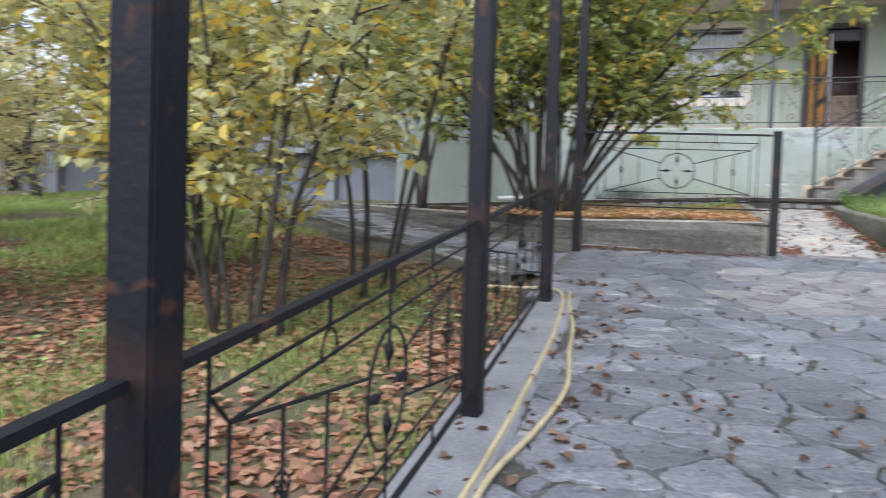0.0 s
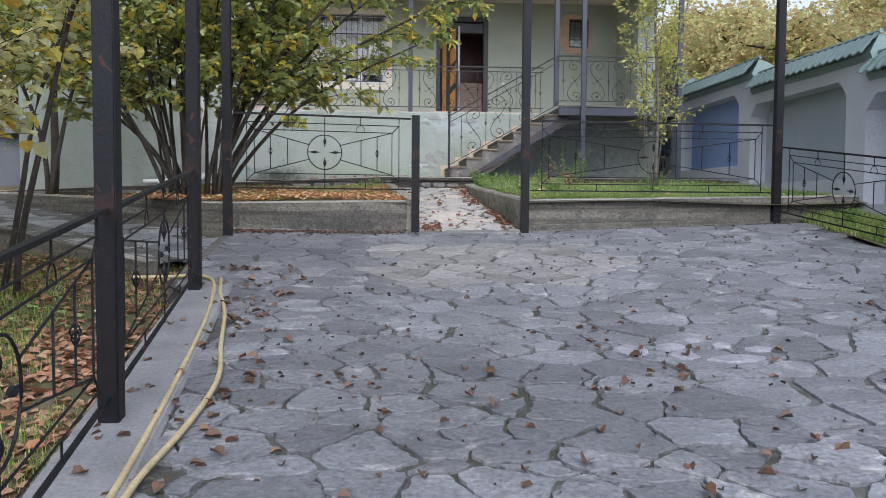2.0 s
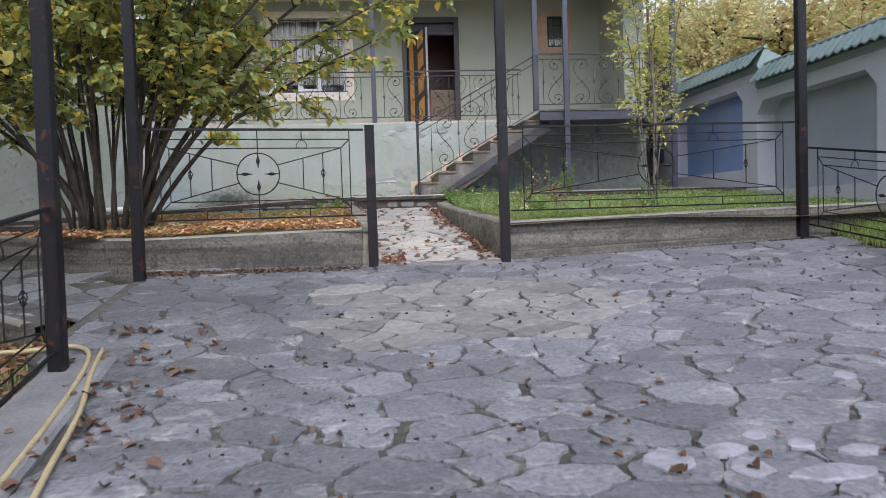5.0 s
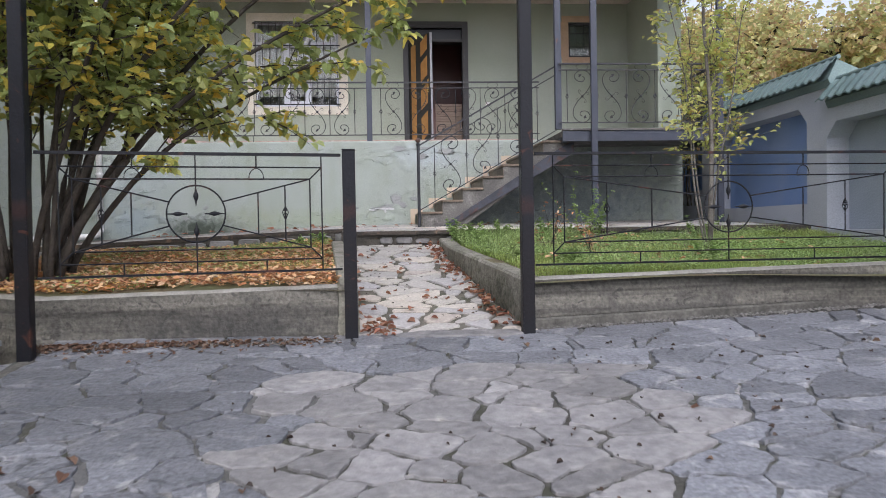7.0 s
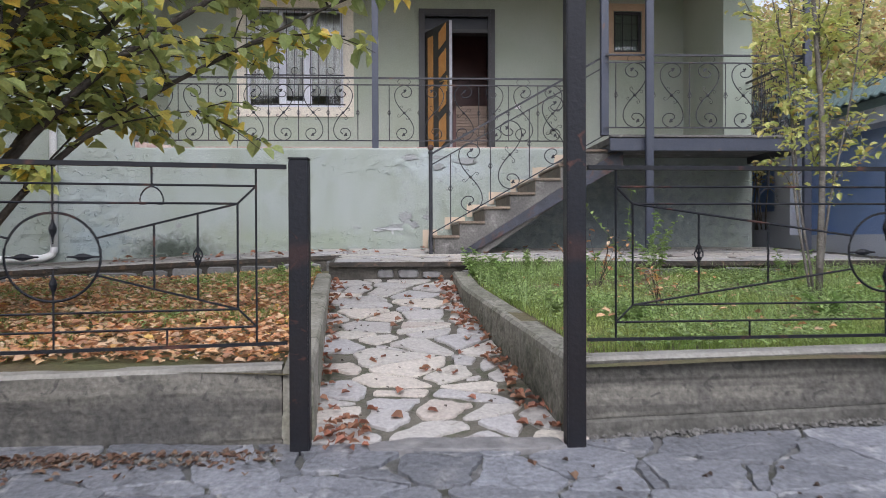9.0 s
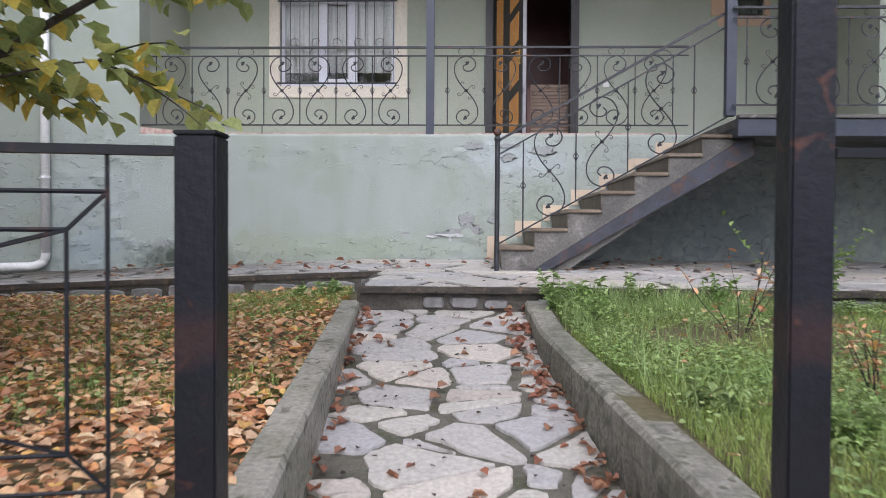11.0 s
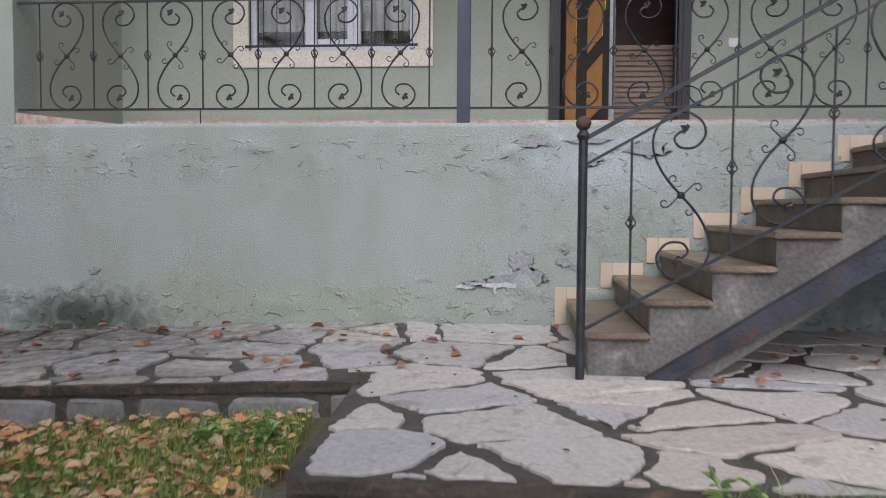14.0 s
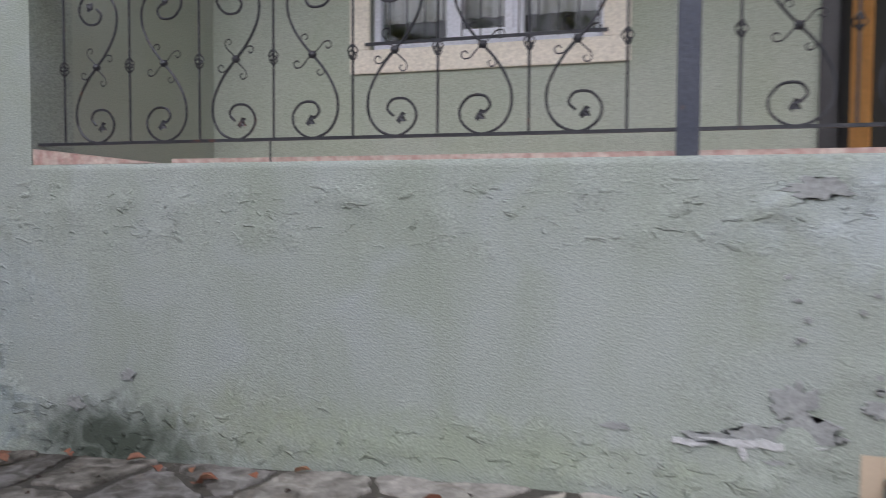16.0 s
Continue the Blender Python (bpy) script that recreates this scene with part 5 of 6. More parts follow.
# flaked patches on the rendered wall: thin raised rims and bare ground in blob outlines
def flake(cx, cz, w, h, material, seed, name="plaster_patch", lab="flaked bare patch on the rendered wall", lift=0.006):
    rnd = random.Random(seed)
    bm = bmesh.new()
    n = 60
    ph = [rnd.uniform(0, 6.28) for _ in range(4)]
    rim, inn = [], []
    for k in range(n):
        a = 2 * math.pi * k / n
        r = 1 + 0.16 * math.sin(2 * a + ph[0]) + 0.14 * math.sin(5 * a + ph[1]) + 0.12 * math.sin(9 * a + ph[2]) + rnd.uniform(-0.14, 0.14)
        x, z = cx + w / 2 * r * math.cos(a), cz + h / 2 * r * math.sin(a)
        rim.append(bm.verts.new((x, -0.001, z)))
        inn.append(bm.verts.new((cx + (x - cx) * 0.93, -lift, cz + (z - cz) * 0.90)))
    for k in range(n):
        bm.faces.new((rim[k], rim[(k + 1) % n], inn[(k + 1) % n], inn[k]))
    bm.faces.new(inn)
    bmesh.ops.triangulate(bm, faces=bm.faces[:])
    bmesh.ops.recalc_face_normals(bm, faces=bm.faces[:])
    return alone(name, bm, material, lab, "patch", kind="structure")


for i, (x, z, w, h, m) in enumerate(((-0.22, 1.27, 0.30, 0.075, M_BARE), (0.16, 1.275, 0.26, 0.05, M_BARE), (0.17, 1.14, 0.15, 0.09, M_BARE), (0.56, 1.22, 0.24, 0.12, M_BARE), (-0.30, 0.44, 0.15, 0.16, M_BARE), (-0.24, 0.335, 0.25, 0.11, M_BARE), (-0.40, 0.30, 0.36, 0.07, M_BARE), (-0.58, 0.275, 0.24, 0.05, M_BARE), (-0.41, 0.268, 0.36, 0.042, M_LIME), (-0.69, 0.252, 0.13, 0.03, M_LIME), (-0.48, 0.225, 0.035, 0.05, M_LIME), (0.0, 0.435, 0.11, 0.07, M_BARE), (0.07, 0.40, 0.05, 0.035, M_BARE), (-0.98, 0.29, 0.10, 0.035, M_BARE), (-0.36, 0.20, 0.07, 0.025, M_BARE), (-3.42, 0.33, 0.08, 0.06, M_BARE), (-3.75, 0.16, 0.10, 0.08, M_BARE))):
    flake(x, z, w, h, m, i, lift=0.011 + 0.0007 * (i % 5) + (0.004 if m is M_LIME else 0))
rnd_f = random.Random(77)
for i in range(14):
    flake(rnd_f.uniform(-0.35, 0.3), rnd_f.uniform(0.45, 0.95), rnd_f.uniform(0.018, 0.045), rnd_f.uniform(0.012, 0.028), M_BARE, 40 + i, lift=0.011)


# ---------------- plants ----------------
def leaf_cloud(name, pos, dirs, ups, sizes, material, parent=None, label="", wide=0.62, fold=0.18, kind="stuff"):
    """Many small folded, pointed leaves as one mesh: six points and four triangles each."""
    P, D, U = np.array(pos, float), np.array(dirs, float), np.array(ups, float)
    S = np.array(sizes, float)[:, None]
    D /= np.linalg.norm(D, axis=1)[:, None] + 1e-9
    R = np.cross(D, U)
    R /= np.linalg.norm(R, axis=1)[:, None] + 1e-9
    N = np.cross(R, D)
    w = wide / 2
    cols = [P, P + S * (0.26 * D + 0.9 * w * R + fold * N), P + S * (0.48 * D - 0.02 * N), P + S * (0.26 * D - 0.9 * w * R + fold * N), P + S * (0.66 * D + 0.95 * w * R + fold * 0.8 * N), P + S * (1.0 * D - 0.12 * N), P + S * (0.66 * D - 0.95 * w * R + fold * 0.8 * N)]
    V = np.stack(cols, 1).reshape(-1, 3)
    n = len(P)
    tri = np.array([(0, 1, 2), (0, 2, 3), (1, 4, 2), (4, 5, 2), (2, 5, 6), (2, 6, 3)])
    F = (np.arange(n)[:, None, None] * 7 + tri[None]).reshape(-1, 3)
    me = bpy.data.meshes.new(name)
    me.from_pydata(V.tolist(), [], F.tolist())
    me.materials.append(material)
    ob = new(name, me)
    if parent is not None:
        ob.parent = parent
        ob.location = -parent.location
        return tagged(ob, label)
    return tagged(ob, label, "leaves", kind=kind)


def limb_points(p, d, length, rnd, droop=0.0, wig=0.12, n=7):
    pts, d = [Vector(p)], Vector(d).normalized()
    for _ in range(n):
        d = (d + Vector((rnd.uniform(-wig, wig), rnd.uniform(-wig, wig), rnd.uniform(-wig, wig) - droop))).normalized()
        pts.append(pts[-1] + d * (length / n))
    return pts


def woody(name, base, stems, seed, material, leaf, label, category="shrub", leaf_n=14, leaf_size=0.11, twig=0.7, first=0.35, branch_n=8, droop=0.05, sides=7, wide=0.72, group=""):
    """Stems, side branches and twigs with leaves set along them. stems: (dx, dy, lean x, lean y, length, radius)."""
    rnd = random.Random(seed)
    t = thing(name, label, category, base, group)
    base = Vector(base)
    pos, dirs, ups, sz = [], [], [], []
    twigs = bmesh.new()

    def leafy(pts, n):
        for _ in range(n):
            k = rnd.uniform(0.15, len(pts) - 1.001)
            i = int(k)
            p = pts[i].lerp(pts[i + 1], k - i)
            d = (pts[i + 1] - pts[i]).normalized() * 0.5 + Vector((rnd.uniform(-1, 1), rnd.uniform(-1, 1), rnd.uniform(-0.75, 0.2)))
            pos.append(p + Vector((rnd.gauss(0, 0.03), rnd.gauss(0, 0.03), rnd.gauss(0, 0.03))))
            dirs.append(d)
            ups.append((rnd.uniform(-0.6, 0.6), rnd.uniform(-0.6, 0.6), 1))
            sz.append(leaf_size * rnd.uniform(0.6, 1.25))
    for dx, dy, lx, ly, length, rad in stems:
        n = 12
        pts = []
        ph = rnd.uniform(0, 6)
        for i in range(n + 1):
            s = i / n
            out = s ** 1.5
            pts.append(base + Vector((dx + lx * out * length + 0.05 * math.sin(3 * s + ph) + 0.025 * math.sin(11 * s + 2 * ph), dy + ly * out * length + 0.05 * math.cos(4 * s + ph) + 0.025 * math.cos(9 * s + ph), -0.05 + length * (s - 0.28 * (lx * lx + ly * ly) * s * s))))
        part("stem", bar(pts, [rad * (1 - 0.8 * i / n) for i in range(n + 1)], sides), material, t, smooth=True)
        for b in range(branch_n):
            s = first + (1 - first) * (b + rnd.random()) / branch_n
            i = min(int(s * n), n - 1)
            p = pts[i].lerp(pts[i + 1], s * n - i)
            a = rnd.uniform(0, 2 * math.pi)
            d = Vector((math.cos(a), math.sin(a), rnd.uniform(0.0, 0.7))) + (pts[i + 1] - pts[i]).normalized() * 0.6
            bl = twig * rnd.uniform(0.7, 1.5) * (1.15 - 0.5 * s)
            q = limb_points(p, d, bl, rnd, droop)
            sweep(twigs, q, [rad * 0.28 * (1 - 0.8 * k / 7) for k in range(8)], 4)
            leafy(q, leaf_n)
            for _ in range(3):
                k = rnd.randint(2, 6)
                d2 = (q[k] - q[k - 1]).normalized() + Vector((rnd.uniform(-1, 1), rnd.uniform(-1, 1), rnd.uniform(-0.5, 0.5)))
                q2 = limb_points(q[k], d2, bl * 0.5, rnd, droop * 1.5, n=4)
                sweep(twigs, q2, [0.006, 0.005, 0.004, 0.003, 0.002], 3)
                leafy(q2, leaf_n // 2 + 1)
        leafy(pts[n // 2:], leaf_n)
    part("branchwork", twigs, material, t, kind="stuff")
    leaf_cloud("crown", pos, dirs, ups, sz, leaf, t, "leaves turning from green to yellow", wide=wide)
    return t


def ring_stems(n, seed, r, lean, length, rad, bias=(0, 0)):
    rnd = random.Random(seed)
    out = []
    for k in range(n):
        a = 2 * math.pi * (k + rnd.uniform(-0.3, 0.3)) / n
        l = lean * rnd.uniform(0.35, 1.1)
        out.append((r * math.cos(a) * rnd.uniform(0.4, 1), r * math.sin(a) * rnd.uniform(0.4, 1), l * math.cos(a) + bias[0], l * math.sin(a) + bias[1], length * rnd.uniform(0.75, 1.1), rad * rnd.uniform(0.6, 1.15)))
    return out


hz = (-3.85, -5.9)
woody("hazel_bush", (*hz, bed_left_z(*hz)), ring_stems(23, 3, 0.48, 0.40, 4.4, 0.032, (0.03, 0)) + [(0.3, -0.1, 0.90, -0.10, 3.6, 0.045), (0.3, 0.1, 0.72, 0.0, 4.3, 0.042), (0.25, -0.25, 0.66, -0.25, 4.2, 0.04), (0.35, 0.0, 0.95, -0.05, 3.1, 0.035), (0.2, -0.3, 0.45, -0.4, 4.0, 0.035), (0.2, 0.1, 0.5, 0.1, 4.6, 0.04), (-0.3, -0.1, -0.55, -0.1, 4.2, 0.036), (-0.3, 0.2, -0.7, 0.15, 4.0, 0.036), (-0.35, -0.2, -0.85, -0.2, 3.8, 0.036), (-0.3, 0.1, -1.0, 0.0, 3.4, 0.034), (-0.35, -0.3, -0.6, -0.5, 3.8, 0.034)], 11, M_BARK, M_LEAF, "large many-stemmed hazel bush with yellowing green leaves", "bush", leaf_n=20, leaf_size=0.115, twig=0.85, first=0.31, branch_n=10, droop=0.06)
for (x, y), sd, n, ln, ls in (((-5.15, -11.9), 21, 8, 4.4, 0.125), ((-7.4, -9.6), 22, 11, 4.6, 0.125), ((-8.6, -12.9), 23, 10, 4.5, 0.13), ((-10.5, -7.0), 26, 9, 5.0, 0.14), ((-12.5, -10.0), 27, 8, 5.0, 0.14)):
    woody("yard_shrub", (x, y, yard_z(x, y)), ring_stems(n, sd, 0.40, 0.40, ln, 0.034), sd, M_BARK, M_LEAF_L, "tall open shrub with yellow and olive autumn leaves", "shrub", leaf_n=15, leaf_size=ls, twig=0.95, first=0.22, branch_n=14, droop=0.04, group="yard shrubs")
woody("yard_shrub", (-4.9, -9.9, yard_z(-4.9, -9.9)), ring_stems(4, 25, 0.3, 0.3, 4.4, 0.036), 25, M_BARK, M_LEAF_L, "tall open shrub with leaves only on its upper stems", "shrub", leaf_n=15, leaf_size=0.12, twig=0.8, first=0.5, branch_n=10, droop=0.04, group="yard shrubs")
tx, ty = -7.2, -2.6
woody("young_tree", (tx, ty, bed_far_z(tx, ty)), [(0, 0, 0.05, 0.0, 5.2, 0.085), (0.02, 0, 0.30, 0.1, 4.6, 0.05), (-0.02, 0, -0.3, -0.1, 4.6, 0.05)], 31, M_BARK, M_LEAF, "slim young tree with green and yellow leaves near the house", "tree", leaf_n=34, leaf_size=0.13, twig=1.3, first=0.40, branch_n=24)
px_, py_ = 2.96, -5.03
woody("pear_tree", (px_, py_, bed_right_z(px_, py_)), [(0, 0, 0.02, 0.0, 4.9, 0.030), (0.01, 0, -0.16, 0.02, 3.7, 0.013), (0, 0, 0.17, -0.05, 3.3, 0.013), (0.01, 0, -0.05, 0.12, 4.2, 0.012), (0, 0, 0.10, 0.10, 3.9, 0.012)], 41, M_PEARBARK, M_LEAF_P, "slender young pear tree with sparse yellow-green leaves", "tree", leaf_n=12, leaf_size=0.075, twig=0.42, first=0.22, branch_n=15, droop=-0.02, wide=0.55)


# woods beyond the walls
woody("bare_shrub", (4.9, 0.4, 0.3), ring_stems(9, 51, 0.15, 0.08, 2.4, 0.016, (0, -0.05)), 51, M_BARK, M_LEAF_W, "tangled half-bare shrub behind the stair landing", "shrub", leaf_n=4, leaf_size=0.07, twig=0.22, first=0.3, branch_n=9)


def wood_tree(x, y, h, seed, z0=0.0, r=2.4):
    rnd = random.Random(seed)
    t = thing("woodland_tree", "broad woodland tree in yellow and russet autumn leaf", "tree", (x, y, z0), "woodland trees")
    tr = [Vector((x + 0.15 * math.sin(k + seed), y + 0.15 * math.cos(k * 1.3), z0 - 0.4 + h * 0.8 * k / 8)) for k in range(9)]
    part("trunk", bar(tr, [0.17 * (1 - 0.85 * k / 8) for k in range(9)], 7), M_BARK, t, smooth=True)
    bm = bmesh.new()
    pos, dirs, ups, sz = [], [], [], []
    for b in range(26):
        k = rnd.uniform(1.5, 7.8)
        p = tr[int(k)].lerp(tr[int(k) + 1], k % 1)
        a = rnd.uniform(0, 6.28)
        q = limb_points(p, (math.cos(a), math.sin(a), rnd.uniform(0.1, 0.8)), r * rnd.uniform(0.6, 1.1) * (1.1 - k / 14), rnd, 0.02)
        sweep(bm, q, [0.05 * (1 - 0.85 * i / 7) for i in range(8)], 4)
        for _ in range(220 if x > 0 else 150):
            j = rnd.uniform(1.5, 6.99)
            c = q[int(j)].lerp(q[int(j) + 1], j % 1) + Vector((rnd.gauss(0, 0.28), rnd.gauss(0, 0.28), rnd.gauss(0, 0.25)))
            pos.append(c)
            dirs.append((rnd.uniform(-1, 1), rnd.uniform(-1, 1), rnd.uniform(-0.8, 0.4)))
            ups.append((rnd.uniform(-0.8, 0.8), rnd.uniform(-0.8, 0.8), 1))
            sz.append(rnd.uniform(0.08, 0.15))
    part("branchwork", bm, M_BARK, t, kind="stuff")
    leaf_cloud("crown", pos, dirs, ups, sz, M_LEAF_W, t, "russet and yellow leaves", wide=0.8)


for i, (x, y, h, r) in enumerate(((7.6, 3.0, 5.6, 2.2), (9.0, -1.5, 5.2, 2.2), (7.4, 0.2, 4.6, 2.2), (8.2, -4.5, 4.2, 2.2), (11.5, -5.5, 5.0, 2.6), (7.8, 5.8, 5.4, 2.4), (10.8, 2.5, 6.3, 2.6), (7.2, 7.5, 6.4, 2.6), (11.0, 9.0, 7.4, 3.0), (14.5, 6.0, 7.0, 3.0), (9.5, 14.0, 8.0, 3.2), (16.0, 13.0, 8.0, 3.2), (13.0, -3.0, 5.6, 2.4), (20.0, 8.0, 7.5, 3.2), (18.0, 0.0, 6.6, 3.0), (-13.5, 12.0, 7.5, 3.2), (-19.0, 9.0, 7.0, 3.0), (-25.0, 4.0, 7.0, 3.2), (-17.0, 2.0, 5.2, 2.6), (-22.0, -4.0, 6.0, 2.8), (-15.0, -7.0, 5.0, 2.4), (-11.6, 6.2, 5.4, 2.6), (-13.6, 6.8, 5.8, 2.8), (-10.4, 10.6, 7.0, 3.0), (-15.5, 5.8, 5.2, 2.6), (8.2, 5.0, 6.0, 2.6), (12.5, 5.5, 6.6, 2.8), (9.5, 10.5, 7.4, 3.0), (14.0, 10.0, 7.6, 3.2), (6.6, 11.5, 7.0, 2.8), (11.0, -0.5, 5.6, 2.4), (-12.0, 7.5, 6.5, 3.0), (-16.0, 6.5, 6.5, 3.0), (-21.0, 1.0, 6.0, 3.0), (-19.0, -8.0, 5.6, 2.8))):
    wood_tree(x, y, h * (1.12 if x > 0 else 1.1), 100 + i, -0.3 if x > 0 else yard_z(x, min(y, 6)), r)


# low growth
def blades(name, spots, material, label, lo, hi, width=0.006, lean=0.5, seed=5, category="grass"):
    rnd = np.random.RandomState(seed)
    n = len(spots)
    P = np.array(spots)
    h = rnd.uniform(lo, hi, n)
    a = rnd.uniform(0, 2 * np.pi, n)
    l = rnd.uniform(0.1, lean, n) * h
    d = np.stack([np.cos(a), np.sin(a)], 1)
    s = np.stack([-np.sin(a), np.cos(a)], 1) * width
    V = np.zeros((n, 5, 3))
    V[:, 0, :2], V[:, 1, :2] = P[:, :2] - s, P[:, :2] + s
    V[:, 0, 2] = V[:, 1, 2] = P[:, 2] - 0.01
    V[:, 2, :2], V[:, 3, :2] = P[:, :2] + d * (l * 0.35)[:, None] - s * 0.8, P[:, :2] + d * (l * 0.35)[:, None] + s * 0.8
    V[:, 2, 2] = V[:, 3, 2] = P[:, 2] + h * 0.6
    V[:, 4, :2] = P[:, :2] + d * l[:, None]
    V[:, 4, 2] = P[:, 2] + h * 0.95
    F = (np.arange(n)[:, None, None] * 5 + np.array([(0, 1, 3), (0, 3, 2), (2, 3, 4)])[None]).reshape(-1, 3)
    me = bpy.data.meshes.new(name)
    me.from_pydata(V.reshape(-1, 3).tolist(), [], F.tolist())
    me.materials.append(material)
    return tagged(new(name, me), label, category, kind="stuff")


rg = np.random.RandomState(8)


def strew(n, x0, x1, y0, y1, zf, inside=None, clump=0.0, cs=1.2):
    out = []
    while len(out) < n:
        x, y = rg.uniform(x0, x1), rg.uniform(y0, y1)
        if inside and not inside(x, y):
            continue
        if clump and noise.noise((x * cs, y * cs, 2.7)) < clump - 0.5 + rg.uniform(-0.15, 0.15):
            continue
        out.append((x, y, zf(x, y)))
    return out


right_in = lambda x, y: x > kerb_r(y) + 0.17
left_in = lambda x, y: x < kerb_l(y) - 0.16 and (y > -6.9 or x > -3.2)
ver_front = lambda x: -3.05 - 0.045 * max(x - 0.15, 0)
blades("grass", strew(75000, 0.3, 5.1, -6.98, -3.05, bed_right_z, lambda x, y: right_in(x, y) and y < ver_front(x) - 0.02, 0.30), M_GRASS, "uneven green grass of the planting bed", 0.02, 0.09, 0.0018, 1.1)
blades("grass", strew(3000, 0.2, 1.9, -3.9, -3.1, bed_right_z, lambda x, y: right_in(x, y) and y < ver_front(x) - 0.02), M_WEED, "taller weedy grass beside the terrace step", 0.06, 0.2, 0.0022, 0.8, 6)
blades("grass", strew(14000, -4.3, -0.9, -6.9, -1.82, bed_left_z, left_in, 0.56, 0.9), M_GRASS, "thin grass among fallen leaves", 0.03, 0.10, 0.0022, 0.9, 7)
blades("grass", strew(2200, 0.3, 4.6, -6.9, -3.1, bed_right_z, lambda x, y: right_in(x, y) and y < ver_front(x) - 0.02, 0.5, 1.4), M_WEED, "long arching grass blades in the bed", 0.10, 0.26, 0.0025, 1.6, 14)
blades("grass", strew(5000, -2.6, -1.15, -3.1, -1.8, bed_left_z, left_in, 0.4, 1.5), M_GRASS, "grass tufts along the terrace edge", 0.03, 0.10, 0.002, 0.9, 9)
blades("grass", strew(16000, -16, -3.1, -18, -8.3, yard_z, None, 0.56, 0.5), M_GRASS, "thin yard grass between leaves", 0.02, 0.08, 0.005, 0.9, 10)
blades("grass", strew(14000, -6.5, -2.4, -17.5, -8.5, yard_z, lambda x, y: x < kerb_f(y) - 0.02, 0.48, 0.8), M_GRASS, "grass patches among the yard leaves", 0.03, 0.11, 0.003, 0.9, 24)
blades("grass", strew(34000, -22, -7.5, -10, 4, yard_z, lambda x, y: x < far_wall_x(y) - 1.8, 0.2, 0.6), M_GRASS, "rough green lawn beside the house", 0.05, 0.16, 0.009, 0.9, 11)
blades("grass", strew(6500, 4.3, 5.1, -11.5, -7.05, side_bed_z, None, 0.3, 1.5), M_GRASS, "grass strip at the foot of the boundary wall", 0.04, 0.15, 0.005, 0.9, 12)


def clover(spots, lo, hi, label, seed):
    r = np.random.RandomState(seed)
    n = len(spots)
    P = np.array(spots)
    P[:, 2] += r.uniform(0.02, 0.09, n)
    a = r.uniform(0, 6.283, n)
    return leaf_cloud("ground_weeds", P, np.stack([np.cos(a), np.sin(a), r.uniform(-0.3, 0.5, n)], 1), np.stack([r.uniform(-0.5, 0.5, n), r.uniform(-0.5, 0.5, n), np.ones(n)], 1), r.uniform(lo, hi, n), M_WEED, None, label, 0.85, 0.1)


clover(strew(21000, 0.3, 5.0, -6.98, -3.05, bed_right_z, lambda x, y: right_in(x, y) and y < ver_front(x) - 0.02, 0.42, 1.6), 0.014, 0.036, "low broad-leaved weeds in the grass", 31)
clover(strew(2500, -4.2, -1.1, -6.9, -2.05, bed_left_z, left_in, 0.5, 1.2), 0.015, 0.035, "low weeds among fallen leaves", 32)
clover(strew(2500, -12, -3.2, -17, -8.5, yard_z, None, 0.58, 0.6), 0.03, 0.06, "low weeds in the yard", 33)


def weed(x, y, z, h, seed, dry=False, n=6):
    rnd = random.Random(seed)
    t = thing("dry_weed" if dry else "leafy_weed", "dry brown weed stalks standing in grass" if dry else "bushy green weed growing in the bed", "weed", (x, y, z), "bed weeds")
    pos, dirs, ups, sz = [], [], [], []
    for k in range(n):
        a = rnd.uniform(0, 6.28)
        q = limb_points((x + 0.03 * math.cos(a), y + 0.03 * math.sin(a), z - 0.02), (0.35 * math.cos(a), 0.35 * math.sin(a), 1), h * rnd.uniform(0.6, 1.1), rnd, 0.02, 0.15)
        part("stalk", bar(q, [0.004 * (1 - 0.7 * i / 7) for i in range(8)], 4), M_BARK if dry else M_WEED, t)
        for _ in range(6 if dry else 26):
            j = rnd.uniform(1.2, 6.99)
            pos.append(q[int(j)].lerp(q[int(j) + 1], j % 1))
            dirs.append((rnd.uniform(-1, 1), rnd.uniform(-1, 1), rnd.uniform(-0.3, 0.6)))
            ups.append((0, 0.1, 1))
            sz.append(rnd.uniform(0.03, 0.065))
    leaf_cloud("foliage", pos, dirs, ups, sz, M_LITTER if dry else M_WEED, t, wide=0.5)


for i, (x, y, h, dry) in enumerate(((0.38, -3.4, 0.34, 0), (0.62, -3.55, 0.3, 0), (0.5, -3.9, 0.26, 0), (0.95, -3.4, 0.28, 0), (1.45, -3.5, 0.3, 0), (1.55, -5.6, 0.45, 1), (1.8, -4.0, 0.85, 0), (1.35, -4.3, 0.6, 1), (2.1, -3.6, 0.5, 0), (0.75, -5.9, 0.2, 0), (2.6, -5.9, 0.25, 0), (1.1, -6.3, 0.18, 0), (3.4, -3.8, 0.4, 0), (-1.45, -2.25, 0.2, 0), (-1.7, -2.2, 0.16, 0), (4.55, -7.9, 0.3, 0), (4.6, -8.6, 0.26, 0))):
    weed(x, y, (bed_right_z(x, y) if y > -7 else side_bed_z(x, y)) if x > 0 else bed_left_z(x, y), h, 60 + i, bool(dry), 7 if not dry else 9)


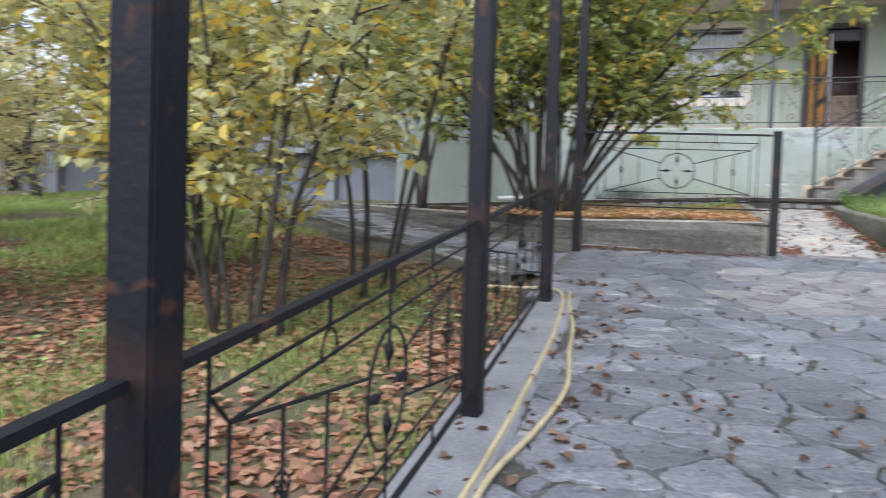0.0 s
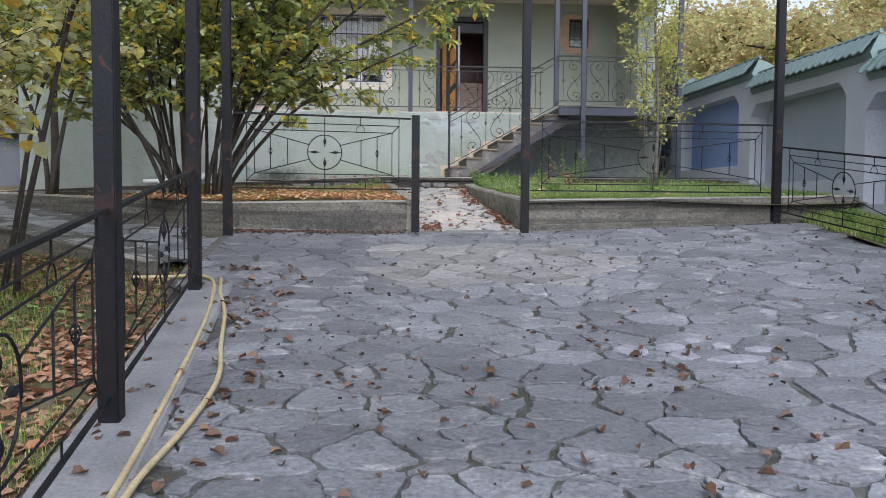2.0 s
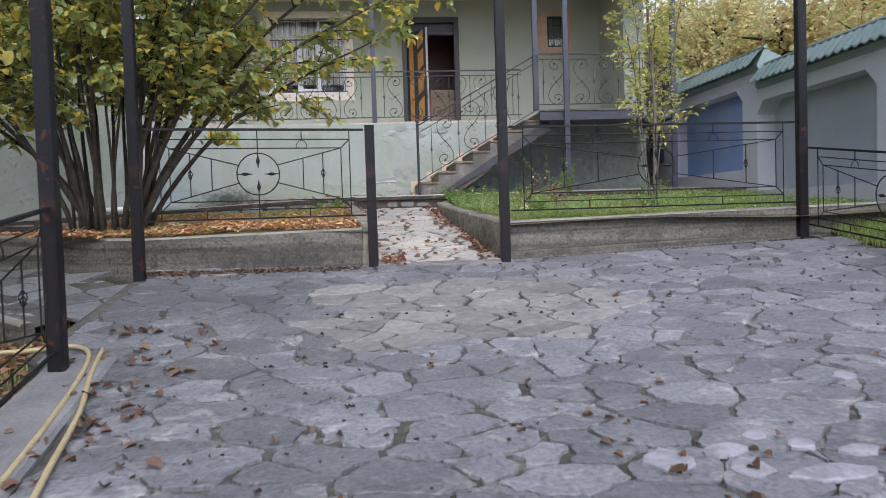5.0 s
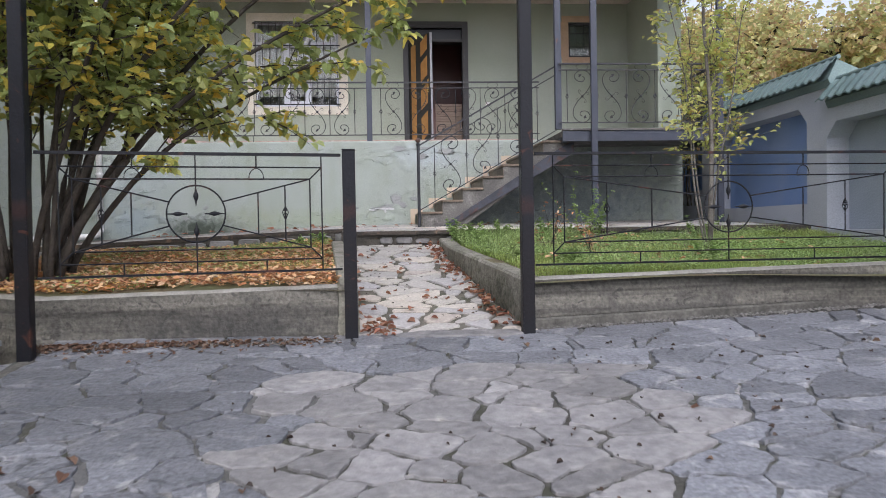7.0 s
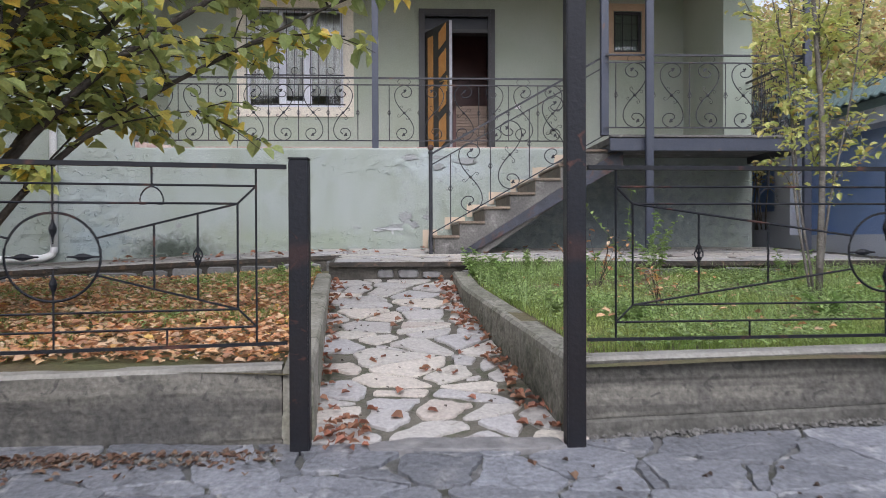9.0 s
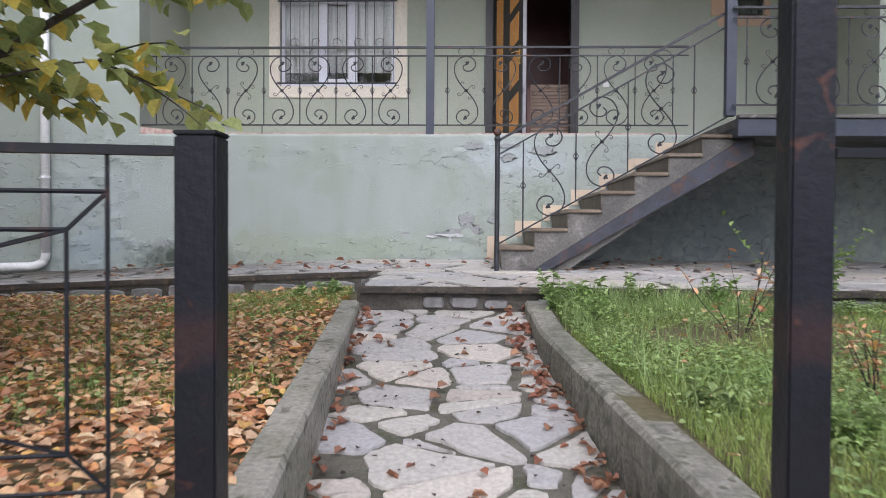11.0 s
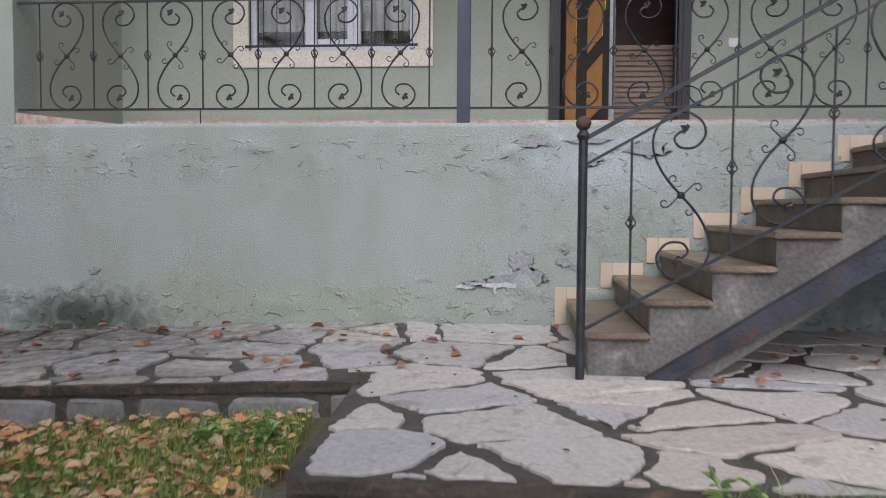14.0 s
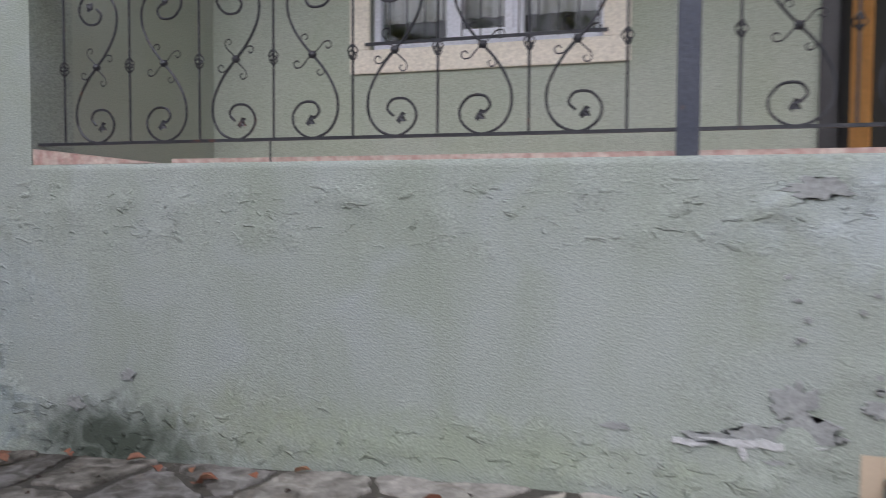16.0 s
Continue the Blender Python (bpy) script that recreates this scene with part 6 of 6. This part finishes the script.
# ---------------- fallen leaves ----------------
def litter(name, spots, lo, hi, label, seed=3, lift=0.012, material=None, fold=0.14):
    rnd = np.random.RandomState(seed)
    n = len(spots)
    P = np.array(spots)
    P[:, 2] += lift * rnd.uniform(0.4, 2.0, n)
    a = rnd.uniform(0, 6.283, n)
    D = np.stack([np.cos(a), np.sin(a), rnd.uniform(-0.25, 0.35, n)], 1)
    U = np.stack([rnd.uniform(-0.45, 0.45, n), rnd.uniform(-0.45, 0.45, n), np.ones(n)], 1)
    return leaf_cloud(name, P, D, U, rnd.uniform(lo, hi, n), material or M_LITTER, None, label, 0.78, fold)


litter("fallen_leaves", strew(11000, -4.6, -0.95, -6.98, -1.82, bed_left_z, lambda x, y: left_in(x, y) and rg.rand() < (1.0 if y < -3.4 else 0.7)), 0.028, 0.082, "carpet of fallen brown and yellow leaves on the bed", 3, 0.03)
litter("fallen_leaves", strew(1400, -8.8, -4.4, -6.4, -1.8, bed_far_z, lambda x, y: x > far_wall_x(y) + 0.2), 0.05, 0.10, "yellow leaves on the long bed beside the house", 21, 0.02)
litter("fallen_leaves", strew(40, -0.80, -0.55, -7.35, -7.0, lambda x, y: max(court_z(x, y), path_z(y)) + rg.uniform(0, 0.03)), 0.04, 0.07, "heap of red-brown leaves at the gate post", 22, 0.02, M_LITTER_R, 0.35)
litter("fallen_leaves", strew(2600, -10.5, -3.3, -7.95, -3.2, yard_z, lambda x, y: (x + 3.2) * 0.655 + (y + 8.75) * 0.755 < -0.85), 0.05, 0.105, "fallen brown leaves beside the side path", 23, 0.012, M_LITTER_Y)
litter("fallen_leaves", strew(17000, -14, -2.2, -18.2, -7.9, yard_z, lambda x, y: x < kerb_f(y) - 0.02 and rg.rand() < (1 - 0.06 * max(-x - 5, 0)) * min(1, (y + 18.2) / 2) * min(1, (-7.9 - y) / 0.4) * (0.75 + 0.9 * noise.noise((x * 0.8, y * 0.8, 5)))), 0.05, 0.105, "carpet of fallen brown leaves in the yard", 4, 0.012, M_LITTER_Y)
litter("fallen_leaves", strew(190, -2.3, 4.2, -17.5, -7.5, court_z, lambda x, y: rg.rand() < (1.0 if x < 0.6 else 0.35) * (1.0 if y < -11 else 0.4), 0.40, 0.8), 0.028, 0.065, "scattered fallen brown leaves on the flagstones", 5, 0.014, M_LITTER_D, 0.34)
litter("fallen_leaves", strew(45, -0.8, 1.4, -16.2, -12.5, court_z), 0.05, 0.09, "curled brown leaves on the flagstones", 18, 0.015, M_LITTER_D, 0.4)
litter("seed_pods", strew(520, -2.3, 4.2, -17.5, -7.5, court_z, None, 0.34, 0.9), 0.016, 0.042, "dark dry seed pods and leaf scraps on the flagstones", 15, 0.014, M_SCRAP, 0.4)
litter("seed_pods", strew(90, -1.0, 0.5, -7.1, -3.05, lambda x, y: path_z(y), lambda x, y: kerb_l(y) < x < kerb_r(y)), 0.02, 0.035, "dark dry seed pods on the path", 16, 0.014, M_SCRAP)
litter("seed_pods", strew(90, -4.0, 4.0, -2.9, -0.05, ver_z, lambda x, y: y > (-1.7 if x < -1.1 else -3)), 0.02, 0.035, "dark dry seed pods on the terrace", 17, 0.014, M_SCRAP)
litter("fallen_leaves", strew(150, -2.85, -1.9, -17.0, -9.5, court_z, lambda x, y: x > -3.0 - (y + 10) * 0.09), 0.05, 0.095, "brown leaves along the hose", 6, 0.015, M_LITTER_D, 0.3)
litter("fallen_leaves", strew(700, -3.2, -0.95, -7.95, -7.25, court_z, lambda x, y: y < -7.33 + 0.07 * (x + 1) and rg.rand() < math.exp(-14 * (-7.33 + 0.07 * (x + 1) - y)) * (1.2 - 0.35 * (x + 3.2))), 0.022, 0.05, "leaves gathered against the planter wall", 7, 0.012, M_LITTER_D, 0.25)
litter("fallen_leaves", strew(260, -1.1, 0.55, -7.1, -3.05, lambda x, y: path_z(y), lambda x, y: kerb_l(y) < x < kerb_r(y) and rg.rand() < 0.012 + 2.5 * max(0, 0.22 - (kerb_r(y) - x)) + 2.0 * max(0, 0.16 - (x - kerb_l(y)))), 0.045, 0.085, "red-brown leaves along the path kerbs", 8, 0.014, M_LITTER_R, 0.3)
litter("fallen_leaves", strew(65, -4.3, 2.2, -1.68, -0.05, ver_z, lambda x, y: rg.rand() < 0.15 + (x < -2.4) * 0.5 * (y > -0.35)), 0.05, 0.1, "few fallen leaves on the terrace", 9, 0.012, M_LITTER_R, 0.2)
litter("fallen_leaves", strew(160, 0.6, 3.8, -6.9, -3.2, bed_right_z, right_in), 0.04, 0.075, "few fallen leaves in the grass", 10, 0.05)

# ---------------- garden hose ----------------
def hose(pts, name_label):
    t = [(x, y, court_z(x, y) + 0.034) for x, y in pts]
    bm = bar([tuple(p) for p in smooth_pts(t, 6)], 0.0155, 8)
    return alone("garden_hose", bm, M_HOSE, name_label, "hose", "hoses", smooth=True)


hose([(-3.5, -10.25), (-3.2, -10.2), (-2.95, -10.12), (-2.78, -10.3), (-2.66, -10.85), (-2.53, -11.75), (-2.41, -12.9), (-2.30, -14.2), (-2.22, -15.6), (-2.1, -18)], "yellow rubber garden hose lying along the concrete strip")
hose([(-2.72, -10.2), (-2.62, -10.75), (-2.44, -11.5), (-2.30, -12.35), (-2.17, -13.1), (-2.17, -13.8), (-2.22, -14.6), (-2.08, -15.6), (-1.9, -18)], "second run of yellow garden hose on the flagstones")


# ---------------- stones ----------------
def cells(points, bounds, reach, long=1.0, uneven=0.0, joint=(0.01, 0.03), seed=1):
    """Weighted cells cut to bounds: stones longer along x by the factor long, of uneven size, each pair with a joint of its own."""
    rnd = random.Random(seed)
    P = np.array(points) / (long, 1.0)
    W = [rnd.uniform(-uneven, uneven) for _ in points]
    x0, x1, y0, y1 = bounds
    out = []
    for i, p in enumerate(P):
        d = np.hypot(*(P - p).T)
        near = [int(j) for j in np.argsort(d)[1:26] if d[j] < reach]
        poly = [(x0 / long, y0), (x1 / long, y0), (x1 / long, y1), (x0 / long, y1)]
        for j in near:
            q = P[j]
            n = (q - p) / d[j]
            u = random.Random(min(i, j) * 7919 + max(i, j) + seed).random()
            g = joint[0] + (joint[1] - joint[0]) * u ** 2.2
            m = p + n * (d[j] / 2 + (W[i] - W[j]) / (2 * d[j]) - g / 2)
            res = []
            for a, b in zip(poly, poly[1:] + poly[:1]):
                da, db = (a[0] - m[0]) * n[0] + (a[1] - m[1]) * n[1], (b[0] - m[0]) * n[0] + (b[1] - m[1]) * n[1]
                if da <= 0:
                    res.append(a)
                if da * db < 0:
                    s = da / (da - db)
                    res.append((a[0] + (b[0] - a[0]) * s, a[1] + (b[1] - a[1]) * s))
            poly = res
            if len(poly) < 3:
                break
        if len(poly) >= 3:
            poly = [(x * long, y) for x, y in poly]
            area = 0.5 * sum(a[0] * b[1] - b[0] * a[1] for a, b in zip(poly, poly[1:] + poly[:1]))
            if abs(area) > 0.004:
                out.append(poly)
    return out


def stone_shape(poly, gap, rnd, rough=0.02):
    """Nips the corners of a cell and breaks its outline into a ragged split edge."""
    n = len(poly)
    c = (sum(p[0] for p in poly) / n, sum(p[1] for p in poly) / n)
    r = sum(math.hypot(p[0] - c[0], p[1] - c[1]) for p in poly) / n
    k = max(0.3, 1 - gap / r)
    q = [(c[0] + (x - c[0]) * k, c[1] + (y - c[1]) * k) for x, y in poly]
    out = []
    key = rnd.uniform(0, 90)
    for i in range(n):
        a, b = q[i], q[(i + 1) % n]
        L = math.hypot(b[0] - a[0], b[1] - a[1])
        if L < 0.015:
            continue
        nip = min(0.3, rnd.uniform(0.008, 0.035) / L)
        m = max(2, min(11, int(L / 0.042)))
        nx, ny = (b[1] - a[1]) / L, -(b[0] - a[0]) / L
        for t in range(m + 1):
            s = nip + (1 - 2 * nip) * t / m
            x, y = a[0] + (b[0] - a[0]) * s, a[1] + (b[1] - a[1]) * s
            e = rough * (1.1 * noise.noise((x * 6, y * 6, key)) + 0.7 * noise.noise((x * 19, y * 19, key)) + 0.3 * noise.noise((x * 45, y * 45, key)) - 0.15)
            out.append((x + nx * e, y + ny * e))
    return out, c


def stone_faces(out, c, zf, lift, depth=0.03, ch=0.005, tilt=(0, 0)):
    V, F = [], []
    n = len(out)
    for x, y in out:
        kx, ky = c[0] - x, c[1] - y
        L = math.hypot(kx, ky) + 1e-6
        V.append((x + kx / L * ch, y + ky / L * ch, zf(x, y) + lift + tilt[0] * (x - c[0]) + tilt[1] * (y - c[1])))
    for x, y in out:
        V.append((x, y, zf(x, y) + lift - ch * 0.7))
    for x, y in out:
        V.append((x, y, zf(x, y) - depth))
    F.append(tuple(range(n)))
    for i in range(n):
        j = (i + 1) % n
        F.append((n + i, n + j, j, i))
        F.append((2 * n + i, 2 * n + j, n + j, n + i))
    return V, F


def lay(owner, name, polys, zf, gap, material, far_material, own, lift=0.012, rough=0.018, seed=1, pick=None):
    """Lays stones: those that own() picks are pieces of their own, the rest one joined part."""
    rnd = random.Random(seed)
    FV, FF = [], []
    made = 0
    for poly in polys:
        out, c = stone_shape(poly, gap * rnd.uniform(0.7, 1.3), rnd, rough)
        if len(out) < 3:
            continue
        V, F = stone_faces(out, c, zf, lift + rnd.uniform(-0.004, 0.004), tilt=(rnd.gauss(0, 0.006), rnd.gauss(0, 0.006)))
        if own(*c) and made < 330:
            me = bpy.data.meshes.new(name)
            me.from_pydata(V, [], F)
            me.materials.append(pick(*c) if pick else material)
            ob = new(name, me)
            ob.parent = owner
            made += 1
        else:
            k = len(FV)
            FV += V
            FF += [tuple(i + k for i in f) for f in F]
    if FV:
        me = bpy.data.meshes.new(name + "s_far")
        me.from_pydata(FV, [], FF)
        me.materials.append(far_material)
        ob = new("far_paving", me)
        ob.parent = owner
        tagged(ob, kind="stuff")


def jittered(x0, x1, y0, y1, dx, dy, seed, jit=0.42, drop=0.1):
    rnd = random.Random(seed)
    out = []
    j = 0
    y = y0
    while y < y1:
        x = x0 + (0.5 * dx if j % 2 else 0)
        while x < x1:
            if rnd.random() > drop:
                out.append((x + rnd.uniform(-jit, jit) * dx, y + rnd.uniform(-jit, jit) * dy))
            x += dx
        y += dy
        j += 1
    return out


def mid(p):
    return sum(q[0] for q in p) / len(p), sum(q[1] for q in p) / len(p)


def in_court(x, y):
    return x > kerb_f(y) + (0.36 if y < -10.3 else 0.1) and x < 4.28 + 0.05 * math.sin(y * 2.3)


cp = jittered(-3.2, 5.3, -18.6, -7.2, 0.31, 0.225, 4, 0.66, 0.26)
lay(court, "flagstone", [p for p in cells(cp, (-3.1, 5.2, -18.8, -7.22), 1.7, 1.3, 0.024, (0.004, 0.03), 4) if in_court(*mid(p))], court_z, 0.004, M_SLATE, M_SLATE_FAR, lambda x, y: -2.2 < x < 2.2 and y > -15.5, 0.008, 0.03, 2, lambda x, y: M_APRON if -1.2 < x + 0.25 * math.sin(y * 5) < 1.1 and y > -10.2 else M_SLATE)
pp = jittered(-1.25, 0.7, -7.15, -2.9, 0.35, 0.25, 5, 0.52, 0.14)
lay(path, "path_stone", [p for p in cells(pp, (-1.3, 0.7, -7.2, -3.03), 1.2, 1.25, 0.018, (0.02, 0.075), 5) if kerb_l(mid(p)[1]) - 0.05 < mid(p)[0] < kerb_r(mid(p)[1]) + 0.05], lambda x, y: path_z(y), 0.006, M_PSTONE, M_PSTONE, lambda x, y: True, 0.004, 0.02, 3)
vp = jittered(-8.8, 4.9, -3.1, 0.0, 0.48, 0.31, 6, 0.55, 0.2)


def trim(poly, axis, limit):
    """Keeps the part of a cell above a limit on one axis."""
    res = []
    for a, b in zip(poly, poly[1:] + poly[:1]):
        if a[axis] >= limit:
            res.append(a)
        if (a[axis] - limit) * (b[axis] - limit) < 0:
            s = (limit - a[axis]) / (b[axis] - a[axis])
            res.append((a[0] + (b[0] - a[0]) * s, a[1] + (b[1] - a[1]) * s))
    return res


terrace_cells = []
for p in cells(vp, (-8.9, 4.8, -3.02, -0.01), 1.6, 1.25, 0.025, (0.02, 0.07), 6):
    cx = sum(q[0] for q in p) / len(p)
    if cx < -1.06:
        p = trim(p, 1, -1.74)
    elif min(q[1] for q in p) < -1.74:
        p = trim(p, 0, -1.06)
    if len(p) >= 3:
        terrace_cells.append(p)
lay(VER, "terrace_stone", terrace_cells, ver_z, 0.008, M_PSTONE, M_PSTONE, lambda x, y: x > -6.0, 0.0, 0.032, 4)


# rubble faces of the terrace edge
def rubble(y, x0, x1, z_top, z_bot, w, seed, material):
    rnd = random.Random(seed)
    x = x0
    while x < x1 - 0.1:
        L = min(w * rnd.uniform(0.6, 1.4), x1 - x)
        zt, zb = z_top(x + L / 2) - rnd.uniform(0.0, 0.03), z_bot(x + L / 2)
        n = 14
        bm = bmesh.new()
        front, rim = [], []
        for k in range(n):
            a = 2 * math.pi * k / n
            e = 0.38
            cx, cz = math.copysign(abs(math.cos(a)) ** e, math.cos(a)), math.copysign(abs(math.sin(a)) ** e, math.sin(a))
            j = 1 + rnd.uniform(-0.08, 0.04)
            X, Z = x + L / 2 + (L / 2 - 0.016) * cx * j, (zt + zb) / 2 + ((zt - zb) / 2 - 0.004) * cz * j
            rim.append(bm.verts.new((X, y + 0.01, Z)))
            front.append(bm.verts.new((x + L / 2 + (X - x - L / 2) * 0.85, y - 0.018 - rnd.uniform(0, 0.008), (zt + zb) / 2 + (Z - (zt + zb) / 2) * 0.8)))
        bm.faces.new(front[::-1])
        for k in range(n):
            bm.faces.new((rim[k], front[k], front[(k + 1) % n], rim[(k + 1) % n]))
        bmesh.ops.recalc_face_normals(bm, faces=bm.faces[:])
        part("edge_stone", bm, material, VER)
        x += L


rubble(-1.762, -8.5, -1.12, lambda x: ver_z(x, -1.74) - 0.055, lambda x: bed_left_z(x, -1.8) - 0.03, 0.5, 3, M_RUBBLE)
for xr in np.arange(0.25, 4.7, 0.9):
    rubble(ver_front(xr + 0.45) - 0.012, xr, xr + 0.88, lambda x: ver_z(x, -3.1) - 0.05, lambda x: bed_right_z(x, -3.15) - 0.04, 0.34, int(xr * 10), M_RUBBLE)
rubble(-3.024, -0.62, 0.10, lambda x: ver_z(x, -3.0) - 0.075, lambda x: path_z(-3.03) + 0.012, 0.26, 4, M_APRON)
# overhanging lips of the slab
for a, b, y in ((-8.9, -1.1, -1.74), (-1.08, 4.8, -3.02)):
    bm = bmesh.new()
    sweep(bm, [(x, (y if b < 0 else ver_front(x)) - 0.012, ver_z(x, y) - 0.028) for x in np.linspace(a, b, 24)], 0, flat=(0.045, 0.048))
    part("slab_lip", bm, M_LIP, VER)

# side path through the yard
def side_z(x, y):
    return yard_z(x, y) + 0.13 + 0.23 * min(max((-3.2 - x) / 6.4, 0), 1)


SIDE0, SIDE1, SIDEW = Vector((-3.2, -8.75, 0)), Vector((-9.6, -3.2, 0)), 1.35
bm = bmesh.new()
dv = (SIDE1 - SIDE0).normalized()
nv = Vector((dv.y, -dv.x, 0))
prev = None
for k in range(25):
    c = SIDE0.lerp(SIDE1, k / 24)
    row = [bm.verts.new((*(c + nv * (SIDEW * s)).xy, side_z(*(c + nv * (SIDEW * s)).xy))) for s in (-0.5, -0.25, 0, 0.25, 0.5)]
    if prev:
        for i in range(4):
            bm.faces.new((prev[i], prev[i + 1], row[i + 1], row[i]))
    prev = row
bmesh.ops.recalc_face_normals(bm, faces=bm.faces[:])
side = alone("side_path", bm, M_MORTAR, "stone-paved side path through the yard", "path", kind="structure")
sp = []
rnd_s = random.Random(12)
for k in range(22):
    for s in (-0.36, 0.0, 0.36):
        c = SIDE0.lerp(SIDE1, (k + 0.5 + rnd_s.uniform(-0.3, 0.3)) / 22) + nv * (SIDEW * (s + rnd_s.uniform(-0.09, 0.09)))
        sp.append((c.x, c.y))


def in_side(p):
    m = Vector((sum(q[0] for q in p) / len(p), sum(q[1] for q in p) / len(p), 0)) - SIDE0
    return abs(m.dot(nv)) < SIDEW * 0.5 and max(math.hypot(q[0] - p[0][0], q[1] - p[0][1]) for q in p) < 0.95


lay(side, "path_stone", [p for p in cells(sp, (-10, -3, -10, -2.4), 1.4, 1.0, 0.01, (0.01, 0.04), 7) if in_side(p)], side_z, 0.006, M_SLATE, M_SLATE_FAR, lambda x, y: True, 0.006, 0.02, 7)
a0, a1 = SIDE0 - nv * (SIDEW * 0.5), SIDE1 - nv * (SIDEW * 0.5)
b0, b1 = SIDE0 + nv * (SIDEW * 0.5), SIDE1 + nv * (SIDEW * 0.5)
for q0, q1 in ((a0, a1), (b0, b1)):
    if q0.x + q0.y < SIDE0.x + SIDE0.y:
        slab_wall("side_path_kerb", tuple(q1.xy), tuple(q0.xy), side_z(*q1.xy) + 0.05, side_z(*q0.xy) + 0.05, 0.12, M_CONC, "dark concrete kerb of the side path", bottom=-2.5)

# plain wall closing the far side of the yard
fw = thing("wall_yard", "grey-blue rendered yard wall with chamfered niches", "wall", (-15, 4, -0.6), kind="structure")
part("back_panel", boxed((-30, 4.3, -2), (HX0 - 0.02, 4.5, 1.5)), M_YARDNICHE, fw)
part("coping", boxed((-30, 3.9, 1.5), (HX0 - 0.02, 4.6, 1.62), 0.02), M_YARDWALL, fw)
for k in range(6):
    x = HX0 - 0.4 - 3.5 * k
    part("pier", boxed((x - 0.2, 4.0, -2), (x + 0.2, 4.299, 1.499)), M_YARDWALL, fw)
    part("lintel", prism(bmesh.new(), [(x - 3.3, 4.0, 1.499), (x - 0.2, 4.0, 1.499), (x - 0.2, 4.0, 0.8), (x - 0.5, 4.0, 1.15), (x - 3.0, 4.0, 1.15), (x - 3.3, 4.0, 0.8)], (0, 0, 0), (0, 0.298, 0)), M_YARDWALL, fw)
# plain walls behind the camera
alone("wall_street", boxed((-16, -24.5, -4), (6.5, -24.2, -0.2)), M_BLUEWALL, "plain grey-blue rendered wall behind the court", "wall", kind="structure")


# pale worn and broken stones in the middle of the court
def pale_stones(spots, seed):
    rnd = random.Random(seed)
    for x, y, w, d in spots:
        out = []
        for k in range(12):
            a = 2 * math.pi * k / 12
            r = rnd.uniform(0.72, 1.0)
            out.append((x + w / 2 * r * math.cos(a), y + d / 2 * r * math.sin(a)))
        V, F = stone_faces(out, (x, y), court_z, 0.021, 0.0, 0.006)
        me = bpy.data.meshes.new("stone_chip")
        me.from_pydata(V, [], F)
        me.materials.append(M_WORN)
        tagged(new("stone_chip", me), "pale lilac broken stone chip set in the flagstones", "stone chip", "stone chips")


pale_stones(((0.38, -12.42, 0.26, 0.30), (0.66, -12.35, 0.24, 0.16), (0.68, -12.56, 0.22, 0.22), (0.98, -12.68, 0.40, 0.20), (1.02, -12.36, 0.16, 0.14), (1.22, -12.48, 0.22, 0.12), (0.86, -12.22, 0.12, 0.12), (1.75, -11.5, 0.16, 0.16), (2.05, -11.25, 0.16, 0.14)), 9)


# crumbled mortar and grit along the feet of the planter walls
def grit(n, seed):
    rnd = random.Random(seed)
    V, F = [], []
    for _ in range(n):
        if rnd.random() < 0.45:
            x = rnd.uniform(-3.1, -0.95)
            y = -7.34 + 0.07 * (x + 1) - abs(rnd.gauss(0, 0.05))
        else:
            x = rnd.uniform(0.62, 4.2)
            y = -7.16 + 0.026 * (x - 0.55) - abs(rnd.gauss(0, 0.05))
        r = rnd.uniform(0.006, 0.02)
        k, z = len(V), court_z(x, y) + 0.3 * r
        a = rnd.uniform(0, 6.28)
        for dx, dy, dz in ((1, 0, 0), (0, 1, 0), (-1, 0, 0), (0, -1, 0), (0, 0, 0.8), (0, 0, -0.8)):
            e = rnd.uniform(0.7, 1.3) * r
            V.append((x + e * (dx * math.cos(a) - dy * math.sin(a)), y + e * (dx * math.sin(a) + dy * math.cos(a)), z + dz * e))
        F += [(k + i, k + (i + 1) % 4, k + 4) for i in range(4)] + [(k + (i + 1) % 4, k + i, k + 5) for i in range(4)]
    me = bpy.data.meshes.new("grit")
    me.from_pydata(V, [], F)
    me.materials.append(M_GRIT)
    return tagged(new("grit", me), "dark crumbled mortar grit at the wall foot", "grit", kind="stuff")


M_GRIT = mat("crumbled_mortar", (0.15, 0.145, 0.135), 0.95, second=(0.09, 0.087, 0.08), scale=8, bump=0.3, island=0.4)
grit(1500, 19)


# long split slab laid across the path at the gate posts
def threshold():
    rnd = random.Random(33)
    poly = [(-0.52, -7.335), (0.10, -7.35), (0.50, -7.33), (0.47, -7.21), (0.05, -7.19), (-0.40, -7.20), (-0.56, -7.26)]
    out, c = stone_shape(poly, 0.004, rnd, 0.02)
    V, F = stone_faces(out, c, lambda x, y: max(court_z(x, y), path_z(y)), 0.022, 0.02)
    me = bpy.data.meshes.new("threshold_stone")
    me.from_pydata(V, [], F)
    me.materials.append(M_APRON)
    ob = new("threshold_stone", me)
    ob.parent = path


threshold()
